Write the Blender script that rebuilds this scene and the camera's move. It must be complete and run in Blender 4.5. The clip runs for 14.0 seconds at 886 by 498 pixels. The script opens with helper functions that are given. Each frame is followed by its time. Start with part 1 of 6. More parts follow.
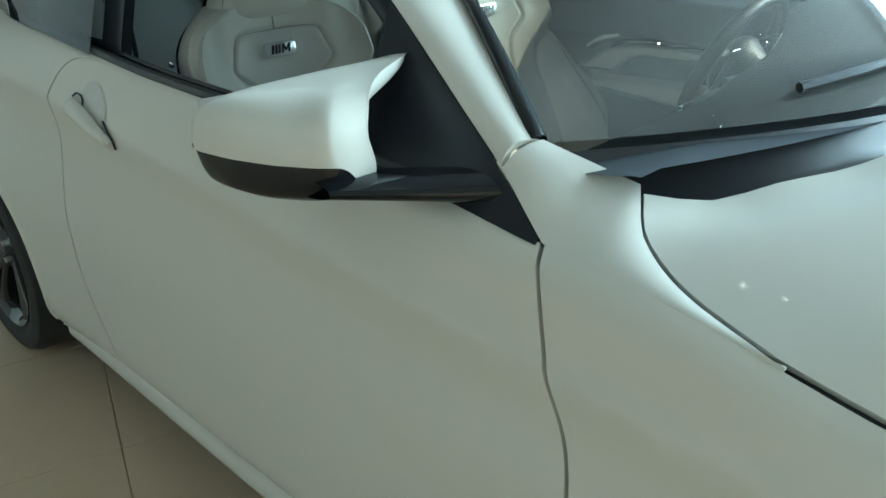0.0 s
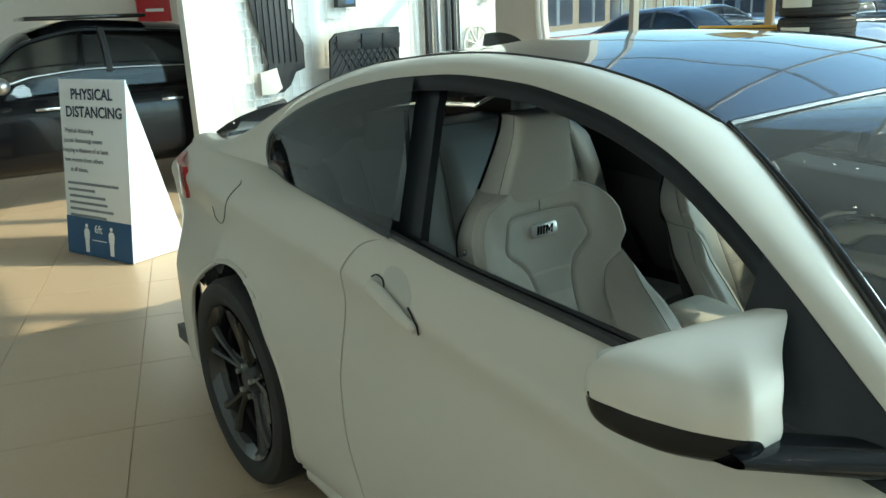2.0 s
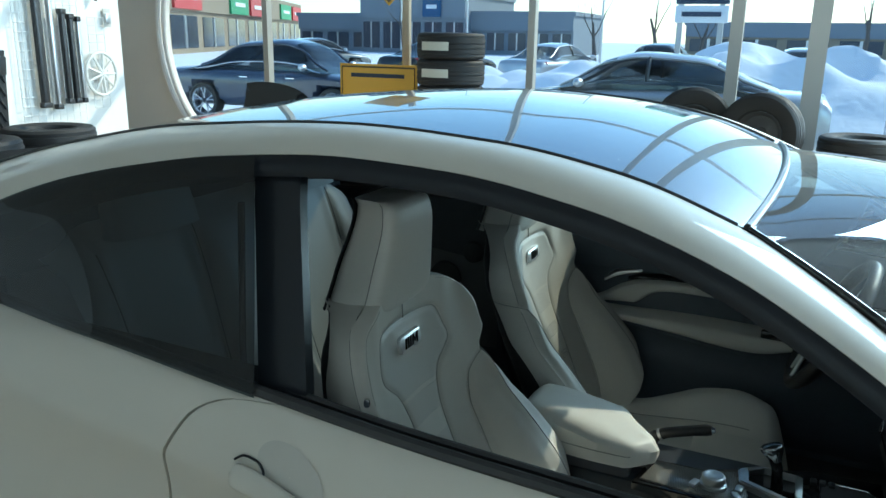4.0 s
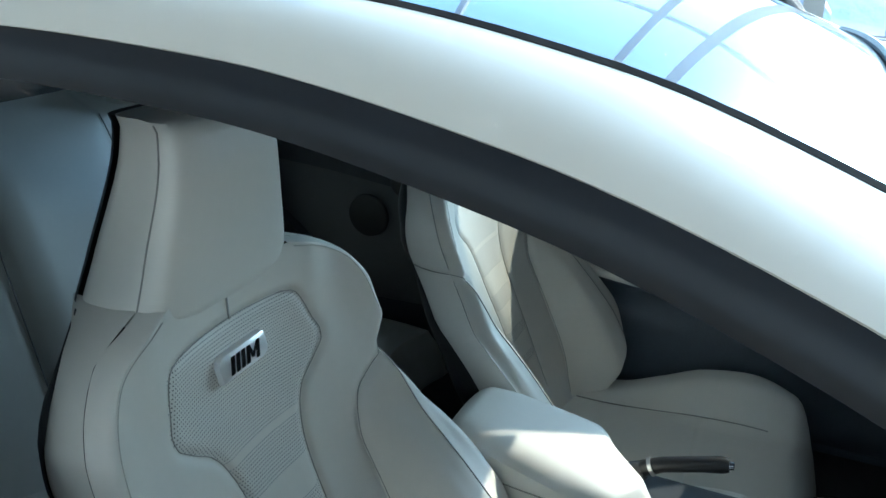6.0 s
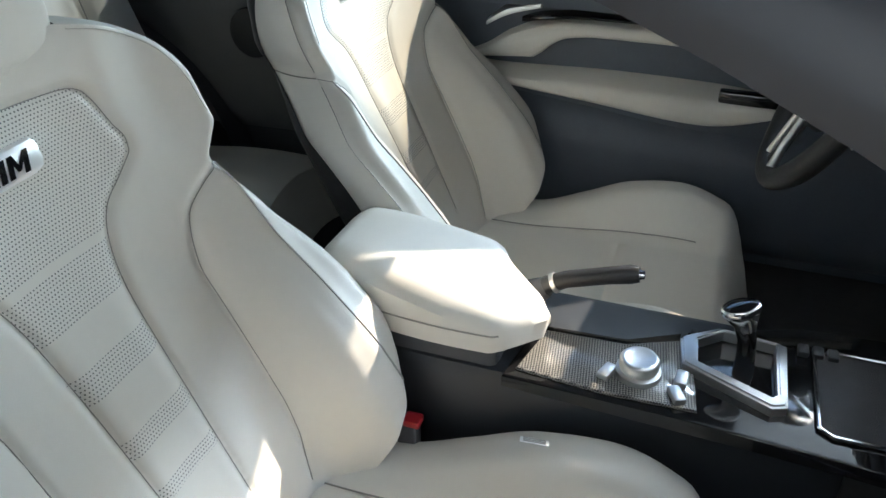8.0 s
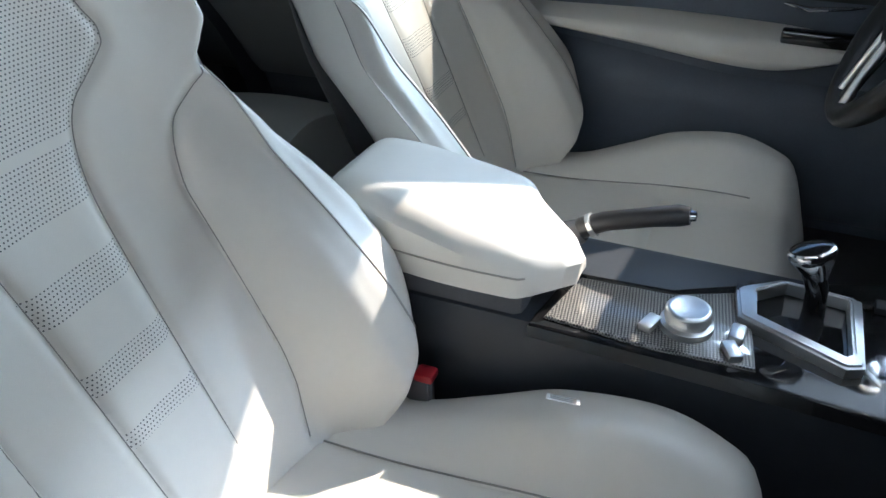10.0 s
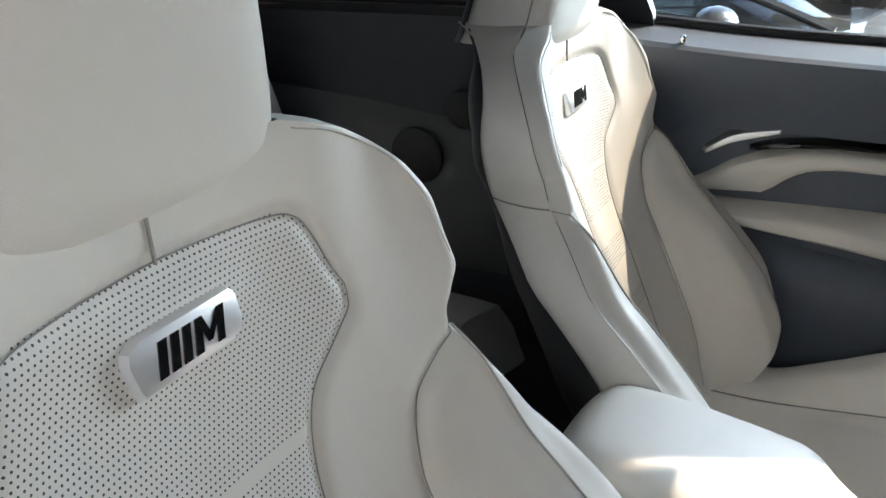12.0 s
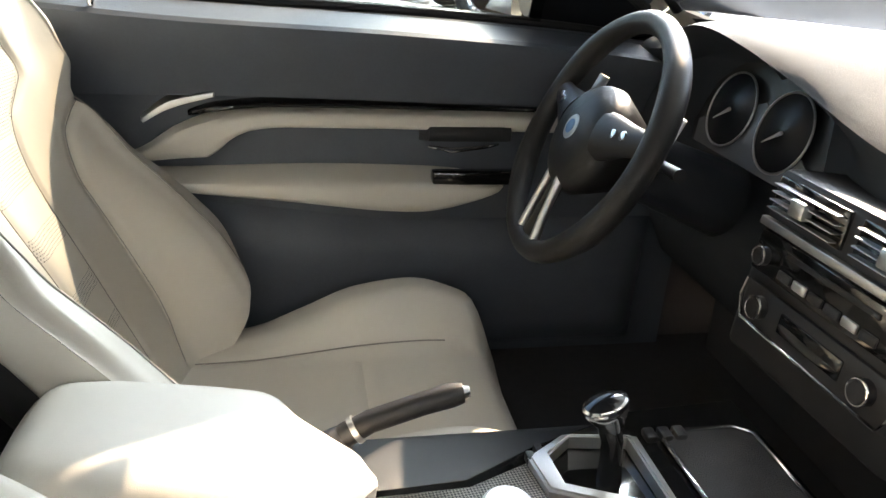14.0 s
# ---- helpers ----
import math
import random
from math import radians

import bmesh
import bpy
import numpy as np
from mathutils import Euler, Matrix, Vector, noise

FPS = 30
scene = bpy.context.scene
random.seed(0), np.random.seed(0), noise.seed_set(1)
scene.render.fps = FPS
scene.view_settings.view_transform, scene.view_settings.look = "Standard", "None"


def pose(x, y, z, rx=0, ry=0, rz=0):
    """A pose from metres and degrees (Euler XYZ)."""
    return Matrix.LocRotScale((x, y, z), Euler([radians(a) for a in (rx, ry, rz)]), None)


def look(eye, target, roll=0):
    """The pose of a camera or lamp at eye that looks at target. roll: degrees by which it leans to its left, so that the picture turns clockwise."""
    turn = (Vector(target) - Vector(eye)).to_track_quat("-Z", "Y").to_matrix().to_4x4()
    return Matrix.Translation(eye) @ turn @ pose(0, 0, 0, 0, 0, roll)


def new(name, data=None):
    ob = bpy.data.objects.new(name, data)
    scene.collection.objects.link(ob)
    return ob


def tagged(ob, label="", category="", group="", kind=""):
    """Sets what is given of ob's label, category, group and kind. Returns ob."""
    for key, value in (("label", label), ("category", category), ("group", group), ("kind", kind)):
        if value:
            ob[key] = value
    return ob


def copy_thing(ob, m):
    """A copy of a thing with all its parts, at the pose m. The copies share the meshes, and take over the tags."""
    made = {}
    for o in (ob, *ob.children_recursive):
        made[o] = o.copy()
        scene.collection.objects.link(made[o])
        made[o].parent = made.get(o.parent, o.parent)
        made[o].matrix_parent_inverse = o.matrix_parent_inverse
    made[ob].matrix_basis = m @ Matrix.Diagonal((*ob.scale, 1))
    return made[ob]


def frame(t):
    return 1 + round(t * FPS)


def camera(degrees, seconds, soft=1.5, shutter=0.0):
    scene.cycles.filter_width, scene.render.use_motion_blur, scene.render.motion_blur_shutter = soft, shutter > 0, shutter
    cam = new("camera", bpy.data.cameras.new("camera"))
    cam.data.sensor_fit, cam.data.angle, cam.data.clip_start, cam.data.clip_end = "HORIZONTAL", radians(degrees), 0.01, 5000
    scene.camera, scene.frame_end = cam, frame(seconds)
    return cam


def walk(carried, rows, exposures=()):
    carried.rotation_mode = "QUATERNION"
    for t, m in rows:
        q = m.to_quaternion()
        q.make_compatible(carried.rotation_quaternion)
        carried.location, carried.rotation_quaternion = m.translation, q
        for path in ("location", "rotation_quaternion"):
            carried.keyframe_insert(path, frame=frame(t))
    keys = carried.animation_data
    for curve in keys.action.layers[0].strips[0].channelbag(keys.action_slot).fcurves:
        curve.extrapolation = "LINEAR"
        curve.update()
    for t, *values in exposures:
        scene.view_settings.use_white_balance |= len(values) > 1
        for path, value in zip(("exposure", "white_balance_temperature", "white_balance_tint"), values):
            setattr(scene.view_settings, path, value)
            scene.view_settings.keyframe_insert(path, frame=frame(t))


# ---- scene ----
cam = camera(59.1, 14.0)
METRES = 2.932
# the walk's own frame laid into the world: x ahead of the car, y to its left, z up, rear axle near x = 0
BASE = Matrix(((0.71354, -0.65036, -0.26058, 2.504),
               (0.69915, 0.63688, 0.32494, -1.4472),
               (-0.04537, -0.41404, 0.90913, 1.226),
               (0, 0, 0, 1)))
ROWS = [
    (0.0, 0.0, 0.0, 0.0, -0.0, 0.0, -0.0),
    (0.5, 0.0221, -0.0529, 0.0211, 8.91, 2.69, -4.73),
    (1.0, 0.0019, -0.0645, 0.0291, 12.14, 4.12, -5.08),
    (1.5, -0.0698, -0.057, 0.0446, 12.01, 6.11, -4.22),
    (2.0, -0.1185, -0.0311, 0.0592, 8.05, 6.98, -4.01),
    (2.5, -0.1568, 0.0245, 0.0915, 3.81, 9.26, -2.99),
    (3.0, -0.2243, 0.0663, 0.1112, -4.36, 11.24, 0.7),
    (3.5, -0.2614, 0.0932, 0.1277, -14.63, 10.73, 4.26),
    (3.7, -0.2768, 0.1040, 0.1334, -17.72, 9.87, 5.04),
    (5.8, -0.1786, 0.2987, 0.1919, -21.06, 2.36, 5.06),
    (6.0, -0.167, 0.3124, 0.1888, -20.79, 1.93, 4.93),
    (6.5, -0.1502, 0.3421, 0.1833, -19.68, -0.19, 3.88),
    (7.0, -0.1305, 0.3538, 0.1811, -18.53, -3.25, 5.13),
    (7.5, -0.115, 0.3515, 0.1708, -20.58, -6.15, 7.18),
    (8.0, -0.1037, 0.3553, 0.1577, -23.54, -9.07, 8.34),
    (8.2, -0.0979, 0.3611, 0.1505, -24.26, -10.28, 8.49),
    (10.3, -0.0880, 0.3944, 0.1294, -18.90, -9.10, 6.45),
    (10.5, -0.0968, 0.4022, 0.1397, -16.92, -7.37, 5.61),
    (11.0, -0.1185, 0.4243, 0.1633, -12.89, -2.31, 4.02),
    (11.5, -0.1328, 0.452, 0.1725, -13.85, 0.29, 5.19),
    (12.0, -0.1304, 0.4731, 0.1731, -17.73, 1.06, 5.95),
    (12.5, -0.1191, 0.4872, 0.1681, -22.65, 0.73, 6.95),
    (13.0, -0.1006, 0.4875, 0.1659, -27.56, -0.75, 9.01),
    (13.5, -0.0901, 0.4762, 0.1622, -37.96, -3.33, 11.97),
    (14.0, -0.0993, 0.4721, 0.1605, -53.4, -6.85, 15.31),
]
# stops, white balance and tint along the walk
EXPOSURES = [(0.0, 1.25, 5750, -11), (0.5, 1.15, 5800, -11), (1.0, 1.20, 6000, -8), (1.5, 1.15, 6800, 4), (2.0, 1.10, 6400, -10), (2.5, 1.00, 6200, -10), (3.0, 0.95, 5900, -8), (3.5, 0.90, 5700, -6),
             (6.0, 2.02, 5350, 1), (6.5, 2.50, 6200, 12), (7.0, 2.75, 6350, 13), (8.0, 2.92, 6250, 13), (10.5, 2.85, 5700, 15), (11.0, 2.68, 6050, 16), (12.0, 2.90, 6500, 19), (13.0, 3.05, 7000, 19), (14.0, 3.25, 7300, 18)]
walk(cam, [(t, BASE @ pose(METRES * x, METRES * y, METRES * z, 90 + pitch, roll, yaw)) for t, x, y, z, yaw, pitch, roll in ROWS],
     exposures=EXPOSURES)

# ---- light ----
SUN_AZIMUTH, SUN_HEIGHT = radians(53.0), radians(35.5)
sun_way = Vector((math.cos(SUN_AZIMUTH) * math.cos(SUN_HEIGHT), math.sin(SUN_AZIMUTH) * math.cos(SUN_HEIGHT), math.sin(SUN_HEIGHT)))
world = bpy.data.worlds.new("sky")
scene.world = world
world.use_nodes = True
wn = world.node_tree.nodes
sky = wn.new("ShaderNodeTexSky")
sky.sky_type, sky.sun_disc, sky.sun_elevation, sky.sun_rotation = "NISHITA", False, SUN_HEIGHT, radians(90) - SUN_AZIMUTH
sky.dust_density, sky.air_density = 0.6, 1.0
world.node_tree.links.new(sky.outputs[0], wn["Background"].inputs[0])
wn["Background"].inputs[1].default_value = 0.15
sun = new("sun", bpy.data.lights.new("sun", "SUN"))
sun.data.energy, sun.data.angle, sun.data.color = 2.1, radians(0.6), (1.0, 0.84, 0.62)
sun.matrix_world = look(sun_way * 40, (0, 0, 0))


def sky_lamp(name, where, target, w, h, power, tint):
    """The sky's light in a window's opening."""
    lamp = new(name, bpy.data.lights.new(name, "AREA"))
    lamp.data.shape, lamp.data.size, lamp.data.size_y, lamp.data.energy, lamp.data.color = "RECTANGLE", w, h, power, tint
    lamp.matrix_world = look(where, target)


sky_lamp("sky_light_east", (8.2, 3.5, 3.4), (0, 3.5, 3.4), 5.0, 5.4, 140, (0.72, 0.88, 1.0))
sky_lamp("sky_light_north", (5.3, 6.05, 3.4), (5.3, 0, 3.4), 5.0, 5.6, 1000, (0.72, 0.88, 1.0))


# ---- helpers of this scene ----
def obj(name, data=None, parent=None, label=""):
    ob = new(name, data)
    ob.parent = parent
    if label:
        ob["label"] = label
    return ob


def part(name, bm, material, parent, label="", smooth=True):
    """Links a bmesh as one mesh object under a thing or a part."""
    data = bpy.data.meshes.new(name)
    bmesh.ops.recalc_face_normals(bm, faces=bm.faces)
    bm.to_mesh(data)
    bm.free()
    for m in material if isinstance(material, (list, tuple)) else [material]:
        data.materials.append(m)
    if smooth:
        data.polygons.foreach_set("use_smooth", [True] * len(data.polygons))
        data.set_sharp_from_angle(angle=radians(38))
    return obj(name, data, parent, label)


def thing(name, label, category, group="", at=None, kind=""):
    ob = tagged(new(name), label, category, group, kind)
    if at is not None:
        ob.matrix_world = at
    return ob


def spl(xs, ys, x):
    """A smooth curve through given knots (monotone where the knots are)."""
    xs, ys = list(xs), list(ys)
    if x <= xs[0]:
        return ys[0] + (ys[1] - ys[0]) / (xs[1] - xs[0]) * (x - xs[0])
    if x >= xs[-1]:
        return ys[-1] + (ys[-1] - ys[-2]) / (xs[-1] - xs[-2]) * (x - xs[-1])
    i = max(k for k in range(len(xs) - 1) if xs[k] <= x)
    d = [(ys[k + 1] - ys[k]) / (xs[k + 1] - xs[k]) for k in range(len(xs) - 1)]

    def slope(k):
        if k == 0 or k == len(xs) - 1:
            return d[0] if k == 0 else d[-1]
        return 0.0 if d[k - 1] * d[k] <= 0 else 2 * d[k - 1] * d[k] / (d[k - 1] + d[k])
    h = xs[i + 1] - xs[i]
    s = (x - xs[i]) / h
    return ((1 + 2 * s) * (1 - s) ** 2 * ys[i] + s * (1 - s) ** 2 * h * slope(i)
            + s * s * (3 - 2 * s) * ys[i + 1] + s * s * (s - 1) * h * slope(i + 1))


def smooth(a, b, x):
    s = min(1.0, max(0.0, (x - a) / (b - a)))
    return s * s * (3 - 2 * s)


def bump_at(x, c, w):
    return math.exp(-((x - c) / w) ** 2)


def grid(fn, us, vs, keep=None, bm=None, close_u=False):
    """A sheet of quads through fn(u, v)."""
    bm = bm or bmesh.new()
    rows = [[bm.verts.new(fn(u, v)) for u in us] for v in vs]
    nu = len(us)
    for j in range(len(vs) - 1):
        for i in range(nu if close_u else nu - 1):
            k = (i + 1) % nu
            quad = (rows[j][i], rows[j][k], rows[j + 1][k], rows[j + 1][i])
            if keep is None or keep(sum((q.co for q in quad), Vector()) / 4):
                try:
                    bm.faces.new(quad)
                except ValueError:
                    pass
    bmesh.ops.remove_doubles(bm, verts=bm.verts, dist=1e-5)
    loose = [v for v in bm.verts if not v.link_faces]
    bmesh.ops.delete(bm, geom=loose, context="VERTS")
    return bm


def steps(a, b, n):
    return [a + (b - a) * i / n for i in range(n + 1)]


def thicken(bm, depth, out=None):
    """Gives an open sheet a thickness, away from the side that out points to (the middle of the car's section if none)."""
    bmesh.ops.recalc_face_normals(bm, faces=bm.faces)
    mid = sum((v.co for v in bm.verts), Vector()) / len(bm.verts)
    way = sum(((f.normal * f.calc_area()) for f in bm.faces), Vector())
    toward = Vector(out) if out is not None else mid - Vector((mid.x, 0, 0.6))
    if way.dot(toward) < 0:
        bmesh.ops.reverse_faces(bm, faces=bm.faces)
    bm.normal_update()
    old, faces = list(bm.verts), list(bm.faces)
    rim = [e for e in bm.edges if e.is_boundary]
    inner = {v: bm.verts.new(v.co - v.normal * abs(depth)) for v in old}
    for f in faces:
        bm.faces.new([inner[v] for v in reversed(f.verts)])
    for e in rim:
        a, b = e.verts
        bm.faces.new((a, b, inner[b], inner[a]))
    return bm


def box(x0, x1, y0, y1, z0, z1, r=0.0, seg=2, bm=None):
    """A box with rounded edges."""
    own = bmesh.new()
    bmesh.ops.create_cube(own, size=1)
    for v in own.verts:
        v.co = Vector(((x0 + x1) / 2 + v.co.x * (x1 - x0), (y0 + y1) / 2 + v.co.y * (y1 - y0), (z0 + z1) / 2 + v.co.z * (z1 - z0)))
    if r:
        bmesh.ops.bevel(own, geom=own.edges[:], offset=r, segments=seg, profile=0.5, affect="EDGES")
    if bm is None:
        return own
    join(bm, own)
    return bm


def join(bm, other, m=None):
    """Moves all of other into bm."""
    if m is not None:
        bmesh.ops.transform(other, matrix=m, verts=other.verts)
    idx = {}
    for v in other.verts:
        idx[v] = bm.verts.new(v.co)
    for f in other.faces:
        try:
            bm.faces.new([idx[v] for v in f.verts]).material_index = f.material_index
        except ValueError:
            pass
    other.free()
    return bm


def tube(points, r, n=8, closed=False, bm=None, caps=True):
    """A round rod along points; r may be a list."""
    bm = bm or bmesh.new()
    pts = [Vector(p) for p in points]
    rings = []
    side = None
    for i, p in enumerate(pts):
        a = pts[i - 1] if i or closed else p
        b = pts[(i + 1) % len(pts)] if i < len(pts) - 1 or closed else p
        way = (b - a).normalized()
        if side is None:
            side = way.orthogonal().normalized()
        side = (side - way * side.dot(way)).normalized()
        up = way.cross(side)
        rad = r[i] if isinstance(r, (list, tuple)) else r
        rings.append([bm.verts.new(p + rad * (math.cos(t) * side + math.sin(t) * up)) for t in [2 * math.pi * k / n for k in range(n)]])
    m = len(rings)
    for i in range(m if closed else m - 1):
        for k in range(n):
            bm.faces.new((rings[i][k], rings[i][(k + 1) % n], rings[(i + 1) % m][(k + 1) % n], rings[(i + 1) % m][k]))
    if caps and not closed:
        bm.faces.new(rings[0][::-1]), bm.faces.new(rings[-1])
    return bm


def lathe(profile, n=48, axis="y", bm=None):
    """Turns a profile of (radius, height) about an axis."""
    def fn(u, v):
        r, h = profile[v]
        c, s = r * math.cos(u), r * math.sin(u)
        return (c, h, s) if axis == "y" else ((c, s, h) if axis == "z" else (h, c, s))
    return grid(fn, [2 * math.pi * k / n for k in range(n)], range(len(profile)), bm=bm, close_u=True)


def slab(outline, depth, r=0.0, bm=None):
    """A plate from an outline of points (x, y), its face at z = 0 and its back at -depth."""
    own = bmesh.new()
    top = own.faces.new([own.verts.new((x, y, 0)) for x, y in outline])
    got = bmesh.ops.extrude_face_region(own, geom=[top])
    for v in got["geom"]:
        if isinstance(v, bmesh.types.BMVert):
            v.co.z -= depth
    if r:
        rim = [e for e in own.edges if all(abs(v.co.z) < 1e-6 for v in e.verts)]
        bmesh.ops.bevel(own, geom=rim, offset=r, segments=2, profile=0.5, affect="EDGES")
    if bm is None:
        return own
    return join(bm, own)


def moved(bm, m):
    bmesh.ops.transform(bm, matrix=m, verts=bm.verts)
    return bm


# ---- materials ----
def material(name, base=(0.5, 0.5, 0.5), rough=0.5, metal=0.0, coat=0.0, spec=0.5, vary=0.0, scale=20.0, bump=0.0, bump_scale=200.0, rough_vary=0.0,
             space="Object", second=None, sheen=0.0):
    """Principled surface with variation of colour at two scales and fine relief."""
    m = bpy.data.materials.new(name)
    m.use_nodes = True
    n, l = m.node_tree.nodes, m.node_tree.links
    p = n["Principled BSDF"]
    p.inputs["Roughness"].default_value, p.inputs["Metallic"].default_value = rough, metal
    p.inputs["Coat Weight"].default_value, p.inputs["Coat Roughness"].default_value = coat, 0.03
    p.inputs["Specular IOR Level"].default_value = spec
    p.inputs["Sheen Weight"].default_value = sheen
    p.inputs["Base Color"].default_value = (*base, 1)
    tc = n.new("ShaderNodeTexCoord")
    if vary or second:
        big, small = n.new("ShaderNodeTexNoise"), n.new("ShaderNodeTexNoise")
        big.inputs["Scale"].default_value, small.inputs["Scale"].default_value = scale, scale * 9
        big.inputs["Detail"].default_value = small.inputs["Detail"].default_value = 4
        add = n.new("ShaderNodeMath")
        add.operation = "ADD"
        half = n.new("ShaderNodeMath")
        half.operation = "MULTIPLY"
        half.inputs[1].default_value = 0.5
        ramp = n.new("ShaderNodeMix")
        ramp.data_type = "RGBA"
        dark = second or tuple(c * (1 - vary) for c in base)
        ramp.inputs["A"].default_value, ramp.inputs["B"].default_value = (*dark, 1), (*[min(1, c * (1 + vary * 0.5)) for c in base], 1)
        for t in (big, small):
            l.new(tc.outputs[space], t.inputs["Vector"])
        l.new(big.outputs["Fac"], add.inputs[0]), l.new(small.outputs["Fac"], add.inputs[1])
        l.new(add.outputs[0], half.inputs[0]), l.new(half.outputs[0], ramp.inputs["Factor"])
        l.new(ramp.outputs["Result"], p.inputs["Base Color"])
        if rough_vary:
            mr = n.new("ShaderNodeMapRange")
            mr.inputs["To Min"].default_value, mr.inputs["To Max"].default_value = rough - rough_vary, rough + rough_vary
            l.new(big.outputs["Fac"], mr.inputs["Value"]), l.new(mr.outputs[0], p.inputs["Roughness"])
    if bump:
        t, b = n.new("ShaderNodeTexNoise"), n.new("ShaderNodeBump")
        t.inputs["Scale"].default_value, t.inputs["Detail"].default_value = bump_scale, 3
        b.inputs["Strength"].default_value, b.inputs["Distance"].default_value = 1.0, bump
        l.new(tc.outputs[space], t.inputs["Vector"]), l.new(t.outputs["Fac"], b.inputs["Height"]), l.new(b.outputs[0], p.inputs["Normal"])
    return m


def glass(name, tint, rough=0.0, ior=1.45, haze=0.0):
    """Thin pane: clear with a tint, mirror-like at a slant, with a patchy diffuse haze in place of glare if wanted."""
    m = bpy.data.materials.new(name)
    m.use_nodes = True
    n, l = m.node_tree.nodes, m.node_tree.links
    n.remove(n["Principled BSDF"])
    clear, gloss, mix, fr = (n.new("ShaderNodeBsdf" + k) if k in ("Transparent", "Glossy") else n.new("ShaderNode" + k) for k in ("Transparent", "Glossy", "MixShader", "Fresnel"))
    clear.inputs[0].default_value = (*tint, 1)
    gloss.inputs["Roughness"].default_value, fr.inputs[0].default_value = rough, ior
    l.new(fr.outputs[0], mix.inputs[0]), l.new(clear.outputs[0], mix.inputs[1]), l.new(gloss.outputs[0], mix.inputs[2])
    out = mix.outputs[0]
    if haze:
        film, veil, spread, haze_noise = n.new("ShaderNodeBsdfDiffuse"), n.new("ShaderNodeMixShader"), n.new("ShaderNodeMapRange"), n.new("ShaderNodeTexNoise")
        film.inputs[0].default_value = (0.8, 0.8, 0.78, 1)
        haze_noise.inputs["Scale"].default_value, haze_noise.inputs["Detail"].default_value = 3.0, 6.0
        spread.inputs["From Min"].default_value, spread.inputs["From Max"].default_value = 0.3, 0.7
        spread.inputs["To Min"].default_value, spread.inputs["To Max"].default_value = haze * 0.6, haze * 1.4
        l.new(haze_noise.outputs["Fac"], spread.inputs["Value"]), l.new(spread.outputs[0], veil.inputs[0])
        l.new(out, veil.inputs[1]), l.new(film.outputs[0], veil.inputs[2])
        out = veil.outputs[0]
    l.new(out, n["Material Output"].inputs[0])
    return m


PAINT = material("white_paint", (0.60, 0.565, 0.50), 0.62, coat=0.4, spec=0.12, vary=0.03, scale=3)
CARBON_ROOF = material("carbon_roof", (0.02, 0.02, 0.022), 0.25, coat=1.0, vary=0.3, scale=60)
GLOSS_BLACK = material("gloss_black", (0.012, 0.012, 0.013), 0.08, coat=0.5, vary=0.2, scale=12)
SATIN_BLACK = material("satin_black", (0.028, 0.028, 0.03), 0.38, vary=0.3, scale=30, bump=0.0004, bump_scale=900)
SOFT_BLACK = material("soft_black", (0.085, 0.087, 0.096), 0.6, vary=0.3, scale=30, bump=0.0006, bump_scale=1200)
CLOTH_BLACK = material("black_carpet", (0.085, 0.084, 0.088), 0.95, vary=0.4, scale=60, bump=0.002, bump_scale=600)
HEADLINER = material("dark_headliner", (0.075, 0.088, 0.112), 0.9, vary=0.2, scale=60, bump=0.001, bump_scale=900)
RUBBER = material("rubber", (0.016, 0.016, 0.017), 0.65, vary=0.4, scale=25, bump=0.001, bump_scale=300)
LEATHER = material("pale_leather", (0.73, 0.695, 0.635), 0.42, vary=0.06, scale=9, bump=0.00022, bump_scale=1100, rough_vary=0.07)
CHROME = material("chrome", (0.75, 0.75, 0.76), 0.12, metal=1.0, vary=0.05, scale=30)
SATIN_METAL = material("satin_metal", (0.70, 0.70, 0.70), 0.38, metal=1.0, vary=0.08, scale=40)
STITCH = material("pale_stitching", (0.36, 0.345, 0.31), 0.8, vary=0.2, scale=400)
PALE_STITCH = material("leather_stitching", (0.52, 0.49, 0.44), 0.8, vary=0.2, scale=400)
# darker than the leather: puts the shade of seams and creases into colour
SEAM = material("seam_shadow", (0.30, 0.285, 0.26), 0.8, vary=0.2, scale=90)
RED_LENS = material("red_lens", (0.35, 0.012, 0.015), 0.12, coat=1.0, vary=0.3, scale=30)
RED_PLASTIC = material("red_plastic", (0.45, 0.02, 0.03), 0.4, vary=0.2, scale=80)
# the windscreen's diffuse haze stands in for glare and reflected sky
SCREEN_GLASS = glass("windscreen_glass", (0.96, 0.985, 0.98), ior=1.8, haze=0.10)
TINTED_GLASS = glass("tinted_glass", (0.13, 0.16, 0.18), ior=1.5)
SHOP_GLASS = glass("shop_glass", (0.86, 0.92, 0.95), ior=1.2)
WALL = material("white_wall", (0.78, 0.775, 0.75), 0.75, vary=0.04, scale=2, bump=0.0008, bump_scale=90)
FRAME_WHITE = material("white_frame", (0.8, 0.8, 0.79), 0.4, vary=0.05, scale=6)
TILE = material("beige_tile", (0.55, 0.42, 0.295), 0.38, vary=0.10, scale=5, rough_vary=0.06, bump=0.0004, bump_scale=120)
GROUT = material("grout", (0.44, 0.34, 0.24), 0.9, vary=0.2, scale=30)
# ceiling toned dark so that less light bounces onto the coupe
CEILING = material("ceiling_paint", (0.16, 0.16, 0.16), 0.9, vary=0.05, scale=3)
SNOW = material("snow", (0.82, 0.85, 0.9), 0.8, vary=0.12, scale=0.7, bump=0.03, bump_scale=4)

